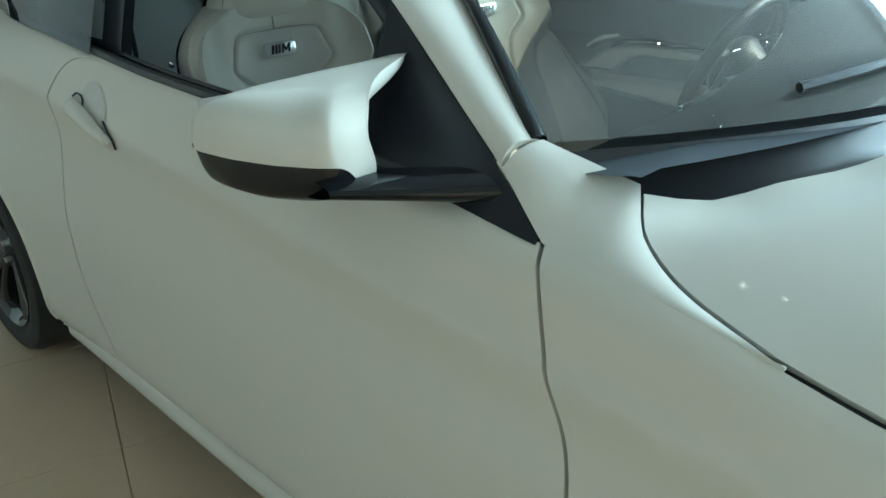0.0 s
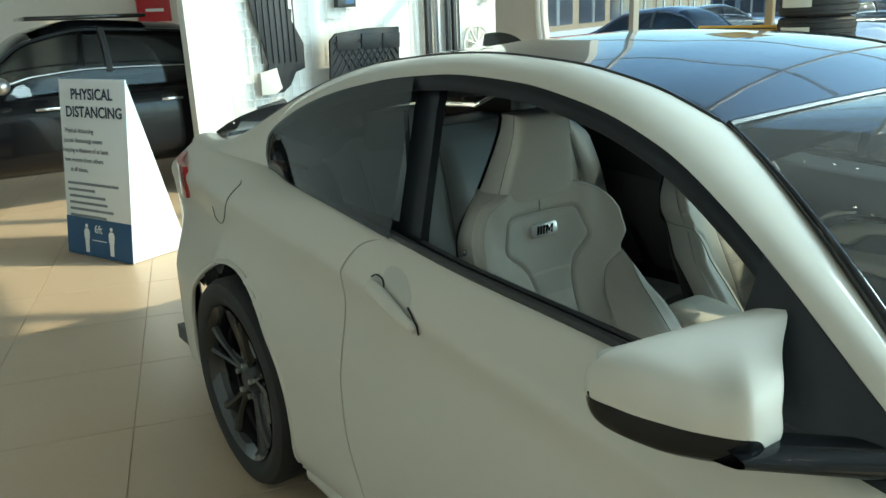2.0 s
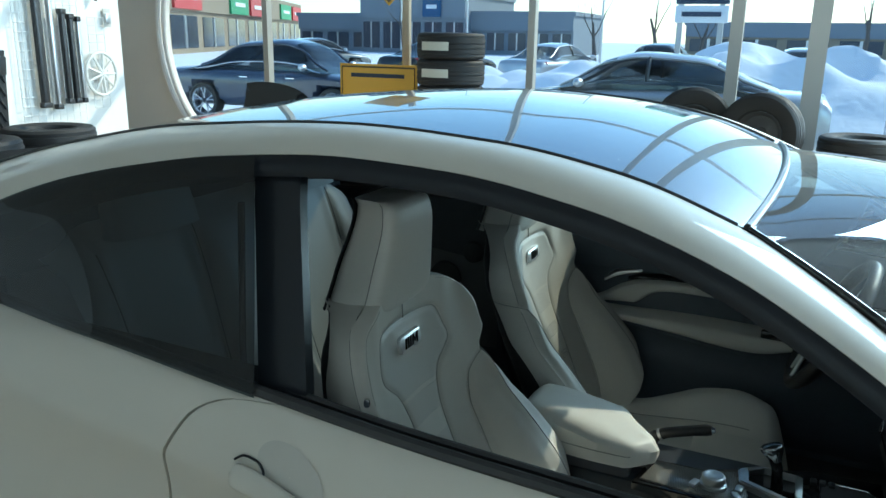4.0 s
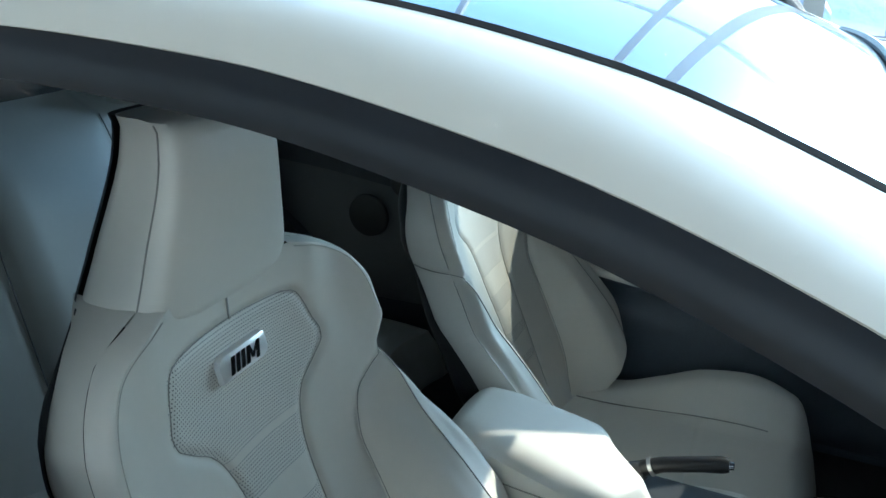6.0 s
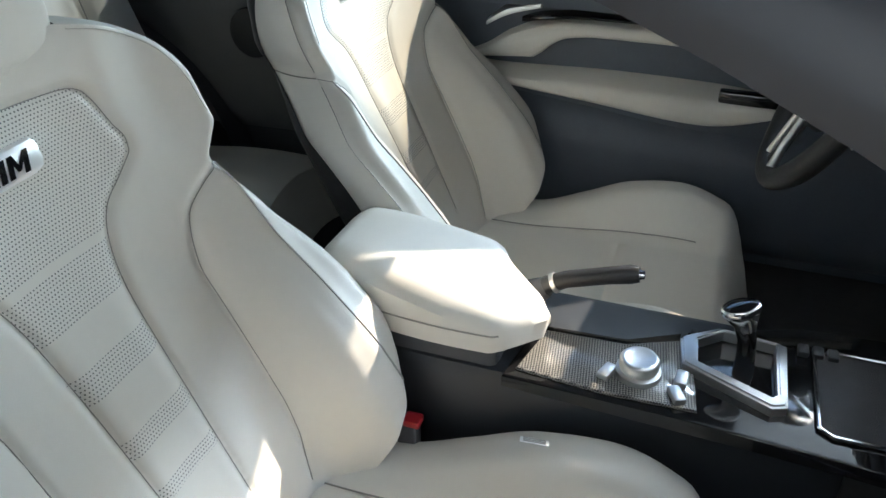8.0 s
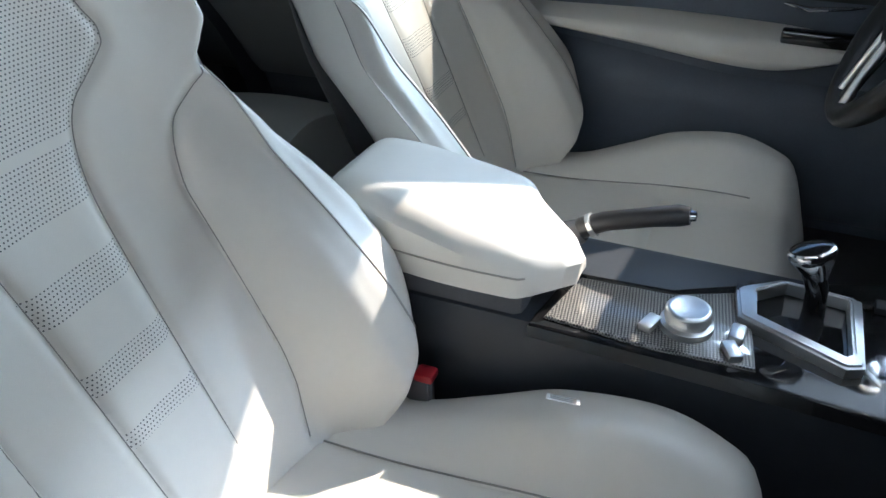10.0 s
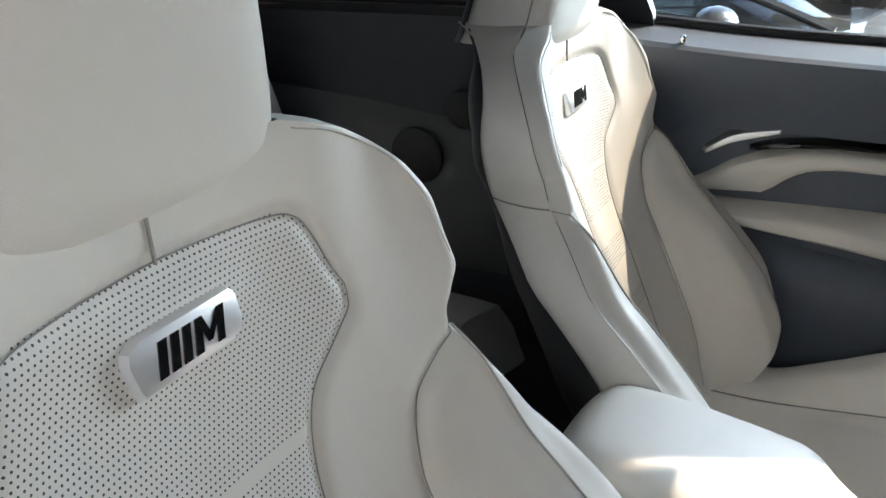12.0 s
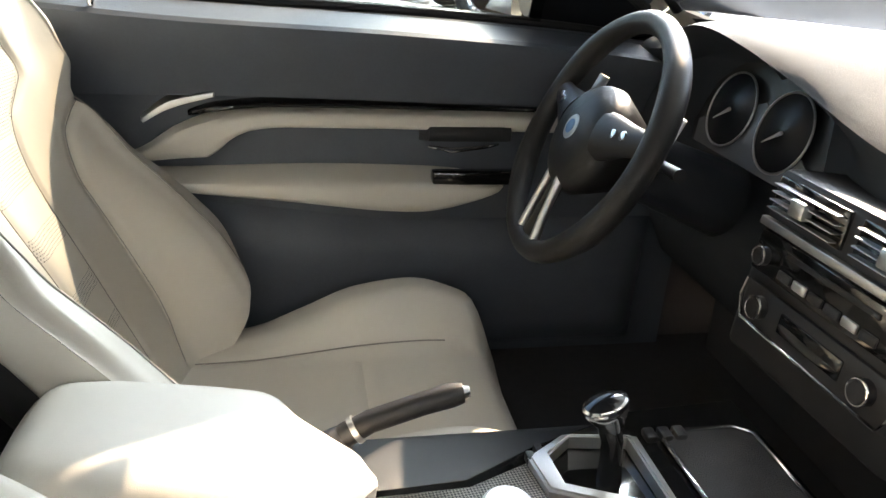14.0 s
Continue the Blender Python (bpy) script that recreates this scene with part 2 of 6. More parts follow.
# ---- the white coupe: shape ----
REAR_AXLE, FRONT_AXLE, WHEEL_Z, ARCH = 0.05, 2.86, 0.338, 0.378
TOP_X = (-0.075, -0.04, 0.009, 0.118, 0.33, 0.51, 0.67, 0.89, 1.08, 1.29, 1.47, 1.62, 1.942)
TOP_Z = (0.985, 1.05, 1.10, 1.155, 1.229, 1.268, 1.292, 1.307, 1.30, 1.27, 1.219, 1.148, 0.937)
TOP_Y = (0.672, 0.682, 0.688, 0.685, 0.668, 0.651, 0.639, 0.632, 0.635, 0.65, 0.675, 0.711, 0.797)
SEAM_X = (-1.0, -0.75, -0.6, -0.4, -0.1, 0.2, 0.5, 0.87, 1.12, 1.32, 1.48, 1.6, 1.72, 1.962)
SEAM_Z = (0.985, 0.99, 1.01, 1.08, 1.19, 1.27, 1.322, 1.345, 1.332, 1.298, 1.242, 1.185, 1.115, 0.962)
SEAM_Y = (0.50, 0.55, 0.555, 0.55, 0.535, 0.53, 0.53, 0.53, 0.53, 0.53, 0.53, 0.575, 0.632, 0.752)


def belt(x):
    """The upper edge of the side: half width and height."""
    y = spl((-1.0, -0.5, -0.07, 0.2, 0.475, 0.82, 1.45, 1.9, 2.03, 2.28, 2.42, 2.85, 3.4), (0.60, 0.655, 0.672, 0.727, 0.768, 0.795, 0.815, 0.828, 0.835, 0.838, 0.835, 0.80, 0.64), x)
    z = spl((-1.0, -0.5, -0.07, 0.475, 0.82, 1.1, 1.45, 1.8, 1.9, 2.03, 2.12, 2.19, 2.28, 2.42, 2.85, 3.4), (0.965, 0.975, 0.982, 0.978, 0.96, 0.94, 0.927, 0.905, 0.893, 0.878, 0.868, 0.857, 0.836, 0.805, 0.765, 0.68), x)
    return y, z


HOOD_X, HOOD_Y, HOOD_Z = (2.085, 2.12, 2.19, 2.28), (0.727, 0.775, 0.812, 0.832), (0.924, 0.89, 0.862, 0.840)


def hood_edge(x):
    if x < 2.28:
        return Vector((x, -spl(HOOD_X, HOOD_Y, x), spl(HOOD_X, HOOD_Z, x)))
    y, z = belt(x)
    return Vector((x, -y + 0.004, z + 0.004))


def side(x, v):
    """A point of the right flank; v runs from the sill (0) to the upper edge (1)."""
    flare = bump_at(x, REAR_AXLE, 0.42) + bump_at(x, FRONT_AXLE, 0.42)
    yb, zb = belt(x)
    zc = spl((-1.0, -0.25, 0.2, 0.6, 1.05, 1.37, 1.7, 2.05, 2.6, 3.4), (0.88, 0.90, 0.895, 0.882, 0.855, 0.825, 0.79, 0.765, 0.73, 0.62), x)
    yc = spl((-1.0, -0.5, -0.12, 0.3, 0.7, 1.1, 2.03, 2.85, 3.5), (0.70, 0.775, 0.822, 0.845, 0.858, 0.87, 0.873, 0.885, 0.72), x)
    ends = 1 - 0.30 * smooth(-0.4, -1.25, x) - 0.34 * smooth(3.1, 3.75, x)
    ledge = 0.028 + 0.05 * bump_at(x, -0.1, 0.45)
    knots = (0.0, 0.14, 0.32, 0.50, 0.645, 0.735, 0.77, 0.93, 1.0)
    zs = (0.175, 0.27, 0.42, 0.58, zc - 0.085, zc - 0.016, zc, zb - 0.018, zb)
    ys = ((0.845 + 0.03 * flare) * ends, (0.885 + 0.035 * flare) * ends, (0.888 + 0.045 * flare) * ends, (0.886 + 0.05 * flare) * ends, yc - 0.003 + 0.02 * flare, yc + 0.006, yc, yb + ledge * 0.75, yb)
    return Vector((x, -spl(knots, ys, v), spl(knots, zs, v)))


def door_rear(v):
    return spl((0, 0.14, 0.4, 0.72, 0.85, 0.95, 1.0), (0.86, 0.80, 0.72, 0.712, 0.735, 0.80, 0.90), v)


def door_front(v):
    return spl((0, 0.3, 0.55, 0.75, 1.0), (2.12, 2.122, 2.105, 2.068, 2.032), v)


def arch_gap(c):
    return all((c.x - a) ** 2 + (c.z - WHEEL_Z - 0.012) ** 2 > ARCH ** 2 for a in (REAR_AXLE, FRONT_AXLE))


def panel(x0, x1, nu, nv):
    """A skin panel of the flank between two cuts, with the wheel arch taken out."""
    def fn(u, v):
        a, b = x0(v), x1(v)
        return side(a + (b - a) * u, v)
    bm = grid(fn, steps(0, 1, nu), steps(0, 1, nv), keep=arch_gap)
    for v in bm.verts:
        for a in (REAR_AXLE, FRONT_AXLE):
            dx, dz = v.co.x - a, v.co.z - WHEEL_Z - 0.012
            d = math.hypot(dx, dz)
            if d < ARCH + 0.001 or (v.is_boundary and d < ARCH + 0.045 and v.co.z > 0.2):
                v.co.x, v.co.z = a + dx / d * ARCH, WHEEL_Z + 0.012 + dz / d * ARCH
    return thicken(bm, -0.012)


def top_edge(x):
    return Vector((x, -spl(TOP_X, TOP_Y, x), spl(TOP_X, TOP_Z, x)))


def seam_edge(x):
    return Vector((x, -spl(SEAM_X, SEAM_Y, x), spl(SEAM_X, SEAM_Z, x)))


def rail(x, v):
    """The pillar and roof rail, from the window's upper edge (0) to the roof seam (1)."""
    if x < -0.075:
        y, z = belt(x)
        low = Vector((x, -y, z))
    else:
        low = top_edge(x)
    high = seam_edge(min(x, 1.962) if x < 1.5 else 1.5 + (x - 1.5) * (1.962 - 1.5) / (1.942 - 1.5))
    mid = low.lerp(high, v)
    bulge = 0.018 * 4 * v * (1 - v)
    return mid + Vector((0, -0.7, 0.7)) * bulge


def roof(x, s):
    """The top from flank to flank, s from -1 to 1."""
    e = seam_edge(x)
    crown = 0.026 if x > -0.2 else 0.026 + 0.02 * smooth(-0.2, -0.6, x)
    return Vector((x, s * -e.y, e.z + crown * (1 - s * s)))


def screen(s, v, lift=0.0):
    """The windscreen: s across, v from the cowl (0) to the roof (1)."""
    hi = Vector((1.492 + 0.03 * (1 - s * s), s * 0.525, 1.236 + 0.016 * (1 - s * s)))
    lo = Vector((1.955 + 0.35 * (1 - abs(s) ** 2.2), s * 0.752, 0.955 + 0.012 * (1 - s * s)))
    p = lo.lerp(hi, v)
    bow = 4 * v * (1 - v)
    return p + Vector((0.046, 0, 0.078)) * bow * (1.15 - 0.95 * s ** 4) + Vector((0, 0, lift))


def hood(x_share, s):
    """The bonnet: from the cowl (0) to the nose (1)."""
    x_edge = spl((0, 0.06, 0.2, 0.35, 0.6, 1.0), (2.088, 2.12, 2.24, 2.42, 2.85, 3.4), x_share)
    e = hood_edge(x_edge)
    yb, zb = -e.y - 0.002, e.z
    x_mid = 2.36 + (3.55 - 2.36) * x_share
    k = 1 - abs(s) ** 2.4
    crown = spl((0, 0.05, 0.12, 0.3, 0.7, 1.0), (-0.005, 0.045, 0.09, 0.12, 0.10, 0.05), x_share)
    dip = 0.018 * bump_at(abs(s), 0.92, 0.07) * smooth(0.1, 0.0, x_share)
    ridge = 0.018 * bump_at(abs(s), 0.62, 0.09) * (1 - x_share * 0.5)
    return Vector((x_edge + (x_mid - x_edge) * k, s * (yb - 0.002), zb + crown * (1 - abs(s) ** 3.2) + ridge - dip))


car = thing("coupe", "white two-door coupe with dark roof parked on beige tiles", "car")

# skin
quarter_bm = panel(lambda v: -0.98, lambda v: door_rear(v) - 0.003, 62, 44)
quarter = part("rear_quarter_panel", quarter_bm, PAINT, car)
fender = part("front_fender", panel(lambda v: door_front(v) + 0.003, lambda v: 3.45, 50, 44), PAINT, car)
door = part("door", panel(lambda v: door_rear(v) + 0.003, lambda v: door_front(v) - 0.003, 60, 44), PAINT, car, "white passenger door with its window lowered")
for name, ob in (("rear_quarter_panel", quarter), ("front_fender", fender)):
    bm = bmesh.new()
    bm.from_mesh(ob.data)
    for v in bm.verts:
        v.co.y = -v.co.y
    part(name, bm, PAINT, car)
bm = bmesh.new()
bm.from_mesh(door.data)
for v in bm.verts:
    v.co.y = -v.co.y
driver_door = part("door", bm, PAINT, car, "white driver door with pale leather armrest inside")

rail_x = steps(-1.0, -0.08, 20) + [-0.072, -0.066, -0.055, -0.04, -0.02] + steps(0.0, 1.942, 90)
part("roof_rail", thicken(grid(rail, rail_x, steps(0, 1, 8)), -0.01), PAINT, car)
part("roof_rail", thicken(grid(lambda x, v: Vector((rail(x, v).x, -rail(x, v).y, rail(x, v).z)), rail_x, steps(0, 1, 8)), -0.01), PAINT, car)
part("roof", thicken(grid(lambda u, s: roof(0.14 + (1.360 + 0.034 * (1 - s * s)) * u, s), steps(0, 1, 40), steps(-0.988, 0.988, 24)), -0.012), CARBON_ROOF, car, "dark glossy roof panel with reflections")
part("rear_window", grid(lambda x, s: roof(x, s), steps(-0.52, 0.13, 20), steps(-0.98, 0.98, 20)), TINTED_GLASS, car)
part("trunk_lid", thicken(grid(lambda x, s: roof(x, s), steps(-0.98, -0.53, 16), steps(-0.985, 0.985, 20)), -0.012), PAINT, car)
spoil = grid(lambda u, s: Vector((-0.76 - 0.12 * u + 0.03 * s * s, s * 0.55, 1.025 + 0.07 * u ** 1.3 - 0.075 * u * s ** 4 - 0.012 * s * s)), steps(0, 1, 8), steps(-1, 1, 24))
part("trunk_spoiler", thicken(spoil, 0.012, (0, 0, 1)), GLOSS_BLACK, car, "thin black lip spoiler")
rear = grid(lambda s, v: Vector((-0.985 - 0.06 * math.sin(math.pi * v) * (1 - s ** 4) + 0.16 * abs(s) ** 5, s * (0.60 + 0.12 * math.sin(math.pi * min(v * 1.3, 1))), 0.25 + 0.735 * v)), steps(-1, 1, 30), steps(0, 1, 20))
part("rear_bumper", thicken(rear, -0.01, (-1, 0, 0)), PAINT, car)
for k in (-1, 1):
    lamp = grid(lambda u, v: Vector((-0.985 + 0.33 * u ** 1.4, k * (0.56 + 0.185 * math.sin(u * 1.5)) + k * 0.022, 0.80 + 0.14 * v - 0.02 * u * v)), steps(0, 1, 14), steps(0, 1, 8))
    part("tail_lamp", thicken(lamp, 0.02, (-0.5, k, 0)), RED_LENS, car, "red tail lamp")
part("hood", thicken(grid(lambda u, s: hood(u, s), steps(0, 1, 40), steps(-1, 1, 48)), -0.012), PAINT, car)
nose = grid(lambda s, v: Vector((3.55 - 0.24 * abs(s) ** 2.5 + 0.07 * math.sin(math.pi * v), s * 0.64, 0.22 + 0.5 * v)), steps(-1, 1, 24), steps(0, 1, 12))
part("front_bumper", thicken(nose, -0.01, (1, 0, 0)), PAINT, car)


def fender_top(u, v, k):
    """The shoulder between the flank's edge, the pillar foot and the bonnet's shut line."""
    x = 1.946 + (2.30 - 1.946) * u
    if x < 2.03:
        t = (x - 1.946) / 0.084
        low = Vector((1.946, -0.80, 0.936)).lerp(Vector((2.033, -0.836, 0.878)), t)
    else:
        y, z = belt(x)
        low = Vector((x, -y, z))
    if u < 0.4:
        high = Vector((1.966, -0.750, 0.962)).lerp(Vector((2.083, -0.724, 0.924)), u / 0.4)
    else:
        high = hood_edge(2.083 + (2.30 - 2.083) * (u - 0.4) / 0.6) + Vector((0, -0.003, 0))
    p = low.lerp(high, v) + Vector((0, -0.4, 0.6)) * 0.012 * 4 * v * (1 - v) * (1 - u)
    return Vector((p.x, p.y * -k, p.z))


for k in (-1, 1):
    part("fender_shoulder", thicken(grid(lambda u, v: fender_top(u, v, k), steps(0, 1, 30), steps(0, 1, 10)), -0.006), PAINT, car)
pane = part("windscreen", grid(screen, steps(-1, 1, 30), steps(0, 1, 20)), SCREEN_GLASS, car)

def on_side(x, z, out=0.0):
    """The point of the flank at a given height."""
    lo, hi = 0.0, 1.0
    for _ in range(30):
        mid = (lo + hi) / 2
        if side(x, mid).z < z:
            lo = mid
        else:
            hi = mid
    return side(x, lo) + Vector((0, -out, 0))


# dark trim round the windows, cowl and sill
trim_x = [-0.07, -0.06, -0.045, -0.02] + steps(0.0, 1.93, 70)


def trim_band(x, v, k):
    """The black band under the roof rail, in the plane of the side windows."""
    deep = 0.031 * smooth(-0.07, 0.25, x) * smooth(1.93, 1.70, x) + 0.006
    p = top_edge(x) + Vector((0, 0.004 - 0.42 * deep * v - 0.006 * math.sin(math.pi * v), 0.002 - deep * v))
    return Vector((p.x, p.y * -k, p.z))


TRIM_BLACK = material("trim_black", (0.014, 0.016, 0.021), 0.28, spec=0.3, vary=0.2, scale=20)
for k in (-1, 1):
    part("window_trim", thicken(grid(lambda x, v: trim_band(x, v, k), trim_x, steps(0, 1, 5)), 0.012, (0, k, 0)), TRIM_BLACK, car, "black band under the roof rail")
    for a in (REAR_AXLE, FRONT_AXLE):
        ring = [Vector((a + ARCH * math.cos(t), 0, WHEEL_Z + 0.012 + ARCH * math.sin(t))) for t in steps(-0.36, math.pi + 0.36, 50)]
        lip = [Vector((q.x, -k * (on_side(q.x, q.z).y + 0.004), q.z)) for q in ring]
        part("arch_lip", tube(lip, 0.009, 6), PAINT, car)
part("roof_seam", tube([seam_edge(x) + Vector((0, 0.001, 0.0)) for x in steps(-0.5, 1.48, 50)], 0.0045, 6), SATIN_BLACK, car)
part("roof_seam", tube([Vector((p.x, -p.y, p.z)) for p in (seam_edge(x) for x in steps(-0.5, 1.48, 50))], 0.0045, 6), SATIN_BLACK, car)
for k in (-1, 1):
    part("screen_trim", tube([screen(k * 1.0, v) + Vector((0.004, 0, 0.003)) for v in steps(0, 1, 20)], [0.013 - 0.009 * i / 20 for i in range(21)], 10), GLOSS_BLACK, car)
    line = [side(x, 1.0) + Vector((0, 0.006, 0.004)) for x in steps(-0.06, 1.86, 50)]
    part("belt_trim", tube([Vector((p.x, p.y * -k, p.z)) for p in line], 0.010, 8), SATIN_BLACK, car)
part("header_trim", tube([screen(s, 1.0) + Vector((0.002, 0, 0.004)) for s in steps(-1, 1, 24)], 0.006, 6), SATIN_BLACK, car)
cowl = grid(lambda s, v: screen(s, 0.0).lerp(hood(0.0, s), v) + Vector((0.0, 0, -0.012 - 0.02 * math.sin(math.pi * v))), steps(-0.97, 0.97, 30), steps(0, 1, 4))
part("cowl", cowl, SATIN_BLACK, car)
for s0, s1 in ((-0.66, -0.02), (-0.10, 0.62)):
    arm_line = [screen(s0 + (s1 - s0) * t, 0.03 + 0.05 * t, 0.016 + 0.006 * math.sin(3.1 * t)) for t in steps(0, 1, 16)]
    wiper = part("wiper", tube(arm_line, [0.007 - 0.003 * i / 16 for i in range(17)], 8), SATIN_BLACK, car, "dark wiper arm with its blade")
    blade = [screen(s0 + 0.12 + (s1 - s0) * t, 0.05 + 0.06 * t, 0.008) for t in steps(0, 1, 16)]
    part("wiper_blade", tube(blade, 0.005, 6), RUBBER, wiper)
for name, k in (("sill", -1), ("sill", 1)):
    sk = grid(lambda u, a: Vector((0.40 + 2.08 * u, k * (0.846 + 0.020 * math.sin(a) - 0.004 * math.cos(u * 6.28)), 0.165 + 0.03 * math.cos(a))), steps(0, 1, 30), steps(0, math.pi, 10))
    part(name, sk, PAINT, car)
# the dark gap behind the shut lines
gap = grid(lambda x, v: side(x, v) + Vector((0, 0.035, 0)), steps(-0.95, 3.4, 60), steps(0.03, 0.98, 20), keep=arch_gap)
part("inner_shell", gap, SOFT_BLACK, car)
gap = grid(lambda x, v: Vector((x, -side(x, v).y - 0.035, side(x, v).z)), steps(-0.95, 3.4, 60), steps(0.03, 0.98, 20), keep=arch_gap)
part("inner_shell", gap, SOFT_BLACK, car)
part("underbody", box(-0.9, 3.4, -0.80, 0.80, 0.16, 0.22), SOFT_BLACK, car)
# fuel flap
flap_pts = [(-0.10, 0.948), (-0.075, 0.94), (-0.07, 0.90), (-0.085, 0.84), (-0.13, 0.815), (-0.19, 0.82), (-0.225, 0.85)]


for seg in (flap_pts[:3], flap_pts[2:]):
    dense = [(spl(range(len(seg)), [p[0] for p in seg], t), spl(range(len(seg)), [p[1] for p in seg], t)) for t in steps(0, len(seg) - 1, 12)]
    part("fuel_flap_gap", tube([on_side(x, z, 0.0006) for x, z in dense], 0.0018, 5), TRIM_BLACK, car)


def rim_and_tyre():
    """A wheel at the origin, its outer face towards -y."""
    tyre = [(0.245, 0.10), (0.262, 0.118), (0.30, 0.128), (0.325, 0.118), (0.3375, 0.095), (0.338, 0.05), (0.338, -0.05), (0.3375, -0.095), (0.325, -0.118), (0.30, -0.128), (0.262, -0.118), (0.245, -0.10)]
    barrel = [(0.247, -0.112), (0.252, -0.118), (0.246, -0.112), (0.232, -0.10), (0.222, -0.07), (0.215, 0.05), (0.235, 0.11)]
    spokes = bmesh.new()
    for k in range(5):
        for off in (-0.17, 0.17):
            a = 2 * math.pi * k / 5 + 0.3
            pts, w = [], []
            for t in steps(0, 1, 8):
                r = 0.05 + 0.185 * t
                ang = a + off * (0.45 + 0.75 * t)
                pts.append((r * math.cos(ang), -0.062 - 0.032 * math.sin(t * 1.57) + 0.006 * t, r * math.sin(ang)))
                w.append(0.017 - 0.007 * math.sin(t * 3.14) + 0.004 * t)
            tube(pts, w, 8, bm=spokes)
    return lathe(tyre, 64), lathe(barrel, 64), spokes


tyre_bm, barrel_bm, spokes_bm = rim_and_tyre()
wheel = part("wheel", tyre_bm, RUBBER, car, "black alloy wheel with low tyre")
part("rim", barrel_bm, GLOSS_BLACK, wheel)
part("spokes", spokes_bm, GLOSS_BLACK, wheel, "glossy black double spokes")
hub = lathe([(0.0, -0.088), (0.03, -0.088), (0.034, -0.083), (0.05, -0.07), (0.06, -0.05), (0.06, 0.0)], 32)
part("hub_cap", hub, SATIN_BLACK, wheel)
disc = lathe([(0.06, -0.03), (0.17, -0.03), (0.172, -0.02), (0.172, 0.0), (0.06, 0.0)], 40)
part("brake_disc", disc, SATIN_METAL, wheel)
for k in range(5):
    a = 2 * math.pi * k / 5 + 0.3
    part("wheel_bolt", moved(lathe([(0.0, -0.02), (0.009, -0.02), (0.009, 0.01)], 8), pose(0.052 * math.cos(a), -0.075, 0.052 * math.sin(a))), SATIN_METAL, wheel)
wheel.matrix_world = pose(REAR_AXLE, -0.795, WHEEL_Z)
for x, k in ((REAR_AXLE, 1), (FRONT_AXLE, -1), (FRONT_AXLE, 1)):
    copy_thing(wheel, pose(x, k * 0.795, WHEEL_Z, 0, 0, 180 if k > 0 else 0))
for x in (REAR_AXLE, FRONT_AXLE):
    for k in (-1, 1):
        lip = side(x, 0.55)
        well = grid(lambda a, v: Vector((x + 0.388 * math.cos(a), k * (0.60 + 0.225 * v), WHEEL_Z + 0.012 + 0.388 * math.sin(a))), steps(-0.5, math.pi + 0.5, 30), steps(0, 1, 3))
        part("wheel_well", well, SOFT_BLACK, car)

# door handle, with the shade of its recess painted on the flank
HANDLE = ((0.849, 0.87), (0.889, 0.866), (0.941, 0.856), (0.993, 0.841), (1.044, 0.825))


def handle_mid(t):
    k = (0, 0.2, 0.45, 0.72, 1)
    return spl(k, [h[0] for h in HANDLE], t), spl(k, [h[1] for h in HANDLE], t)


def handle_skin(t, a):
    x, z = handle_mid(t)
    end = max(0.0, 1 - abs(2 * t - 1) ** 16) ** 0.5
    half = 0.0150 * end + 0.001
    stand = 0.003 + (0.016 + 0.005 * math.sin(math.pi * min(1, max(0, t)))) * end
    return on_side(x, z + half * math.cos(a), 0) + Vector((0, -(stand * 0.62 + 0.011 * math.sin(a)), 0))


part("door_handle", grid(handle_skin, steps(0.0, 1.0, 32), steps(0, 2 * math.pi, 18)), PAINT, door)
# body paint darkened: the hollow's shade is in the colour, the dish is flush
RECESS_SHADE = material("recess_shade_paint", (0.50, 0.475, 0.43), 0.55, coat=0.5, vary=0.05, scale=10)
dish = grid(lambda r, a: on_side(0.945 + 0.062 * r * math.cos(a), 0.880 + 0.034 * r * math.sin(a) - 0.018 * r * math.cos(a), 0.0016), steps(0.02, 1, 6), steps(0, 2 * math.pi, 32))
part("handle_recess", dish, RECESS_SHADE, door, "flat ellipse in darker paint for the shade behind the door handle")


def handle_line(pts):
    return tube([on_side(x, z, 0.003) + Vector((0, -0.001, 0)) for x, z in dense_pts(pts, 12)], 0.0020, 6)


def dense_pts(pts, n):
    k = list(range(len(pts)))
    return [(spl(k, [q[0] for q in pts], t), spl(k, [q[1] for q in pts], t)) for t in steps(0, len(pts) - 1, n)]


part("handle_gap", handle_line([(0.847, 0.884), (0.863, 0.892), (0.887, 0.889), (0.903, 0.875), (0.904, 0.861)]), TRIM_BLACK, door)
part("handle_gap", handle_line([(1.006, 0.859), (1.028, 0.848), (1.047, 0.829), (1.045, 0.811)]), TRIM_BLACK, door)

# wing mirrors
MIRROR_BLACK = material("mirror_black", (0.008, 0.009, 0.011), 0.10, spec=0.4, vary=0.2, scale=12)


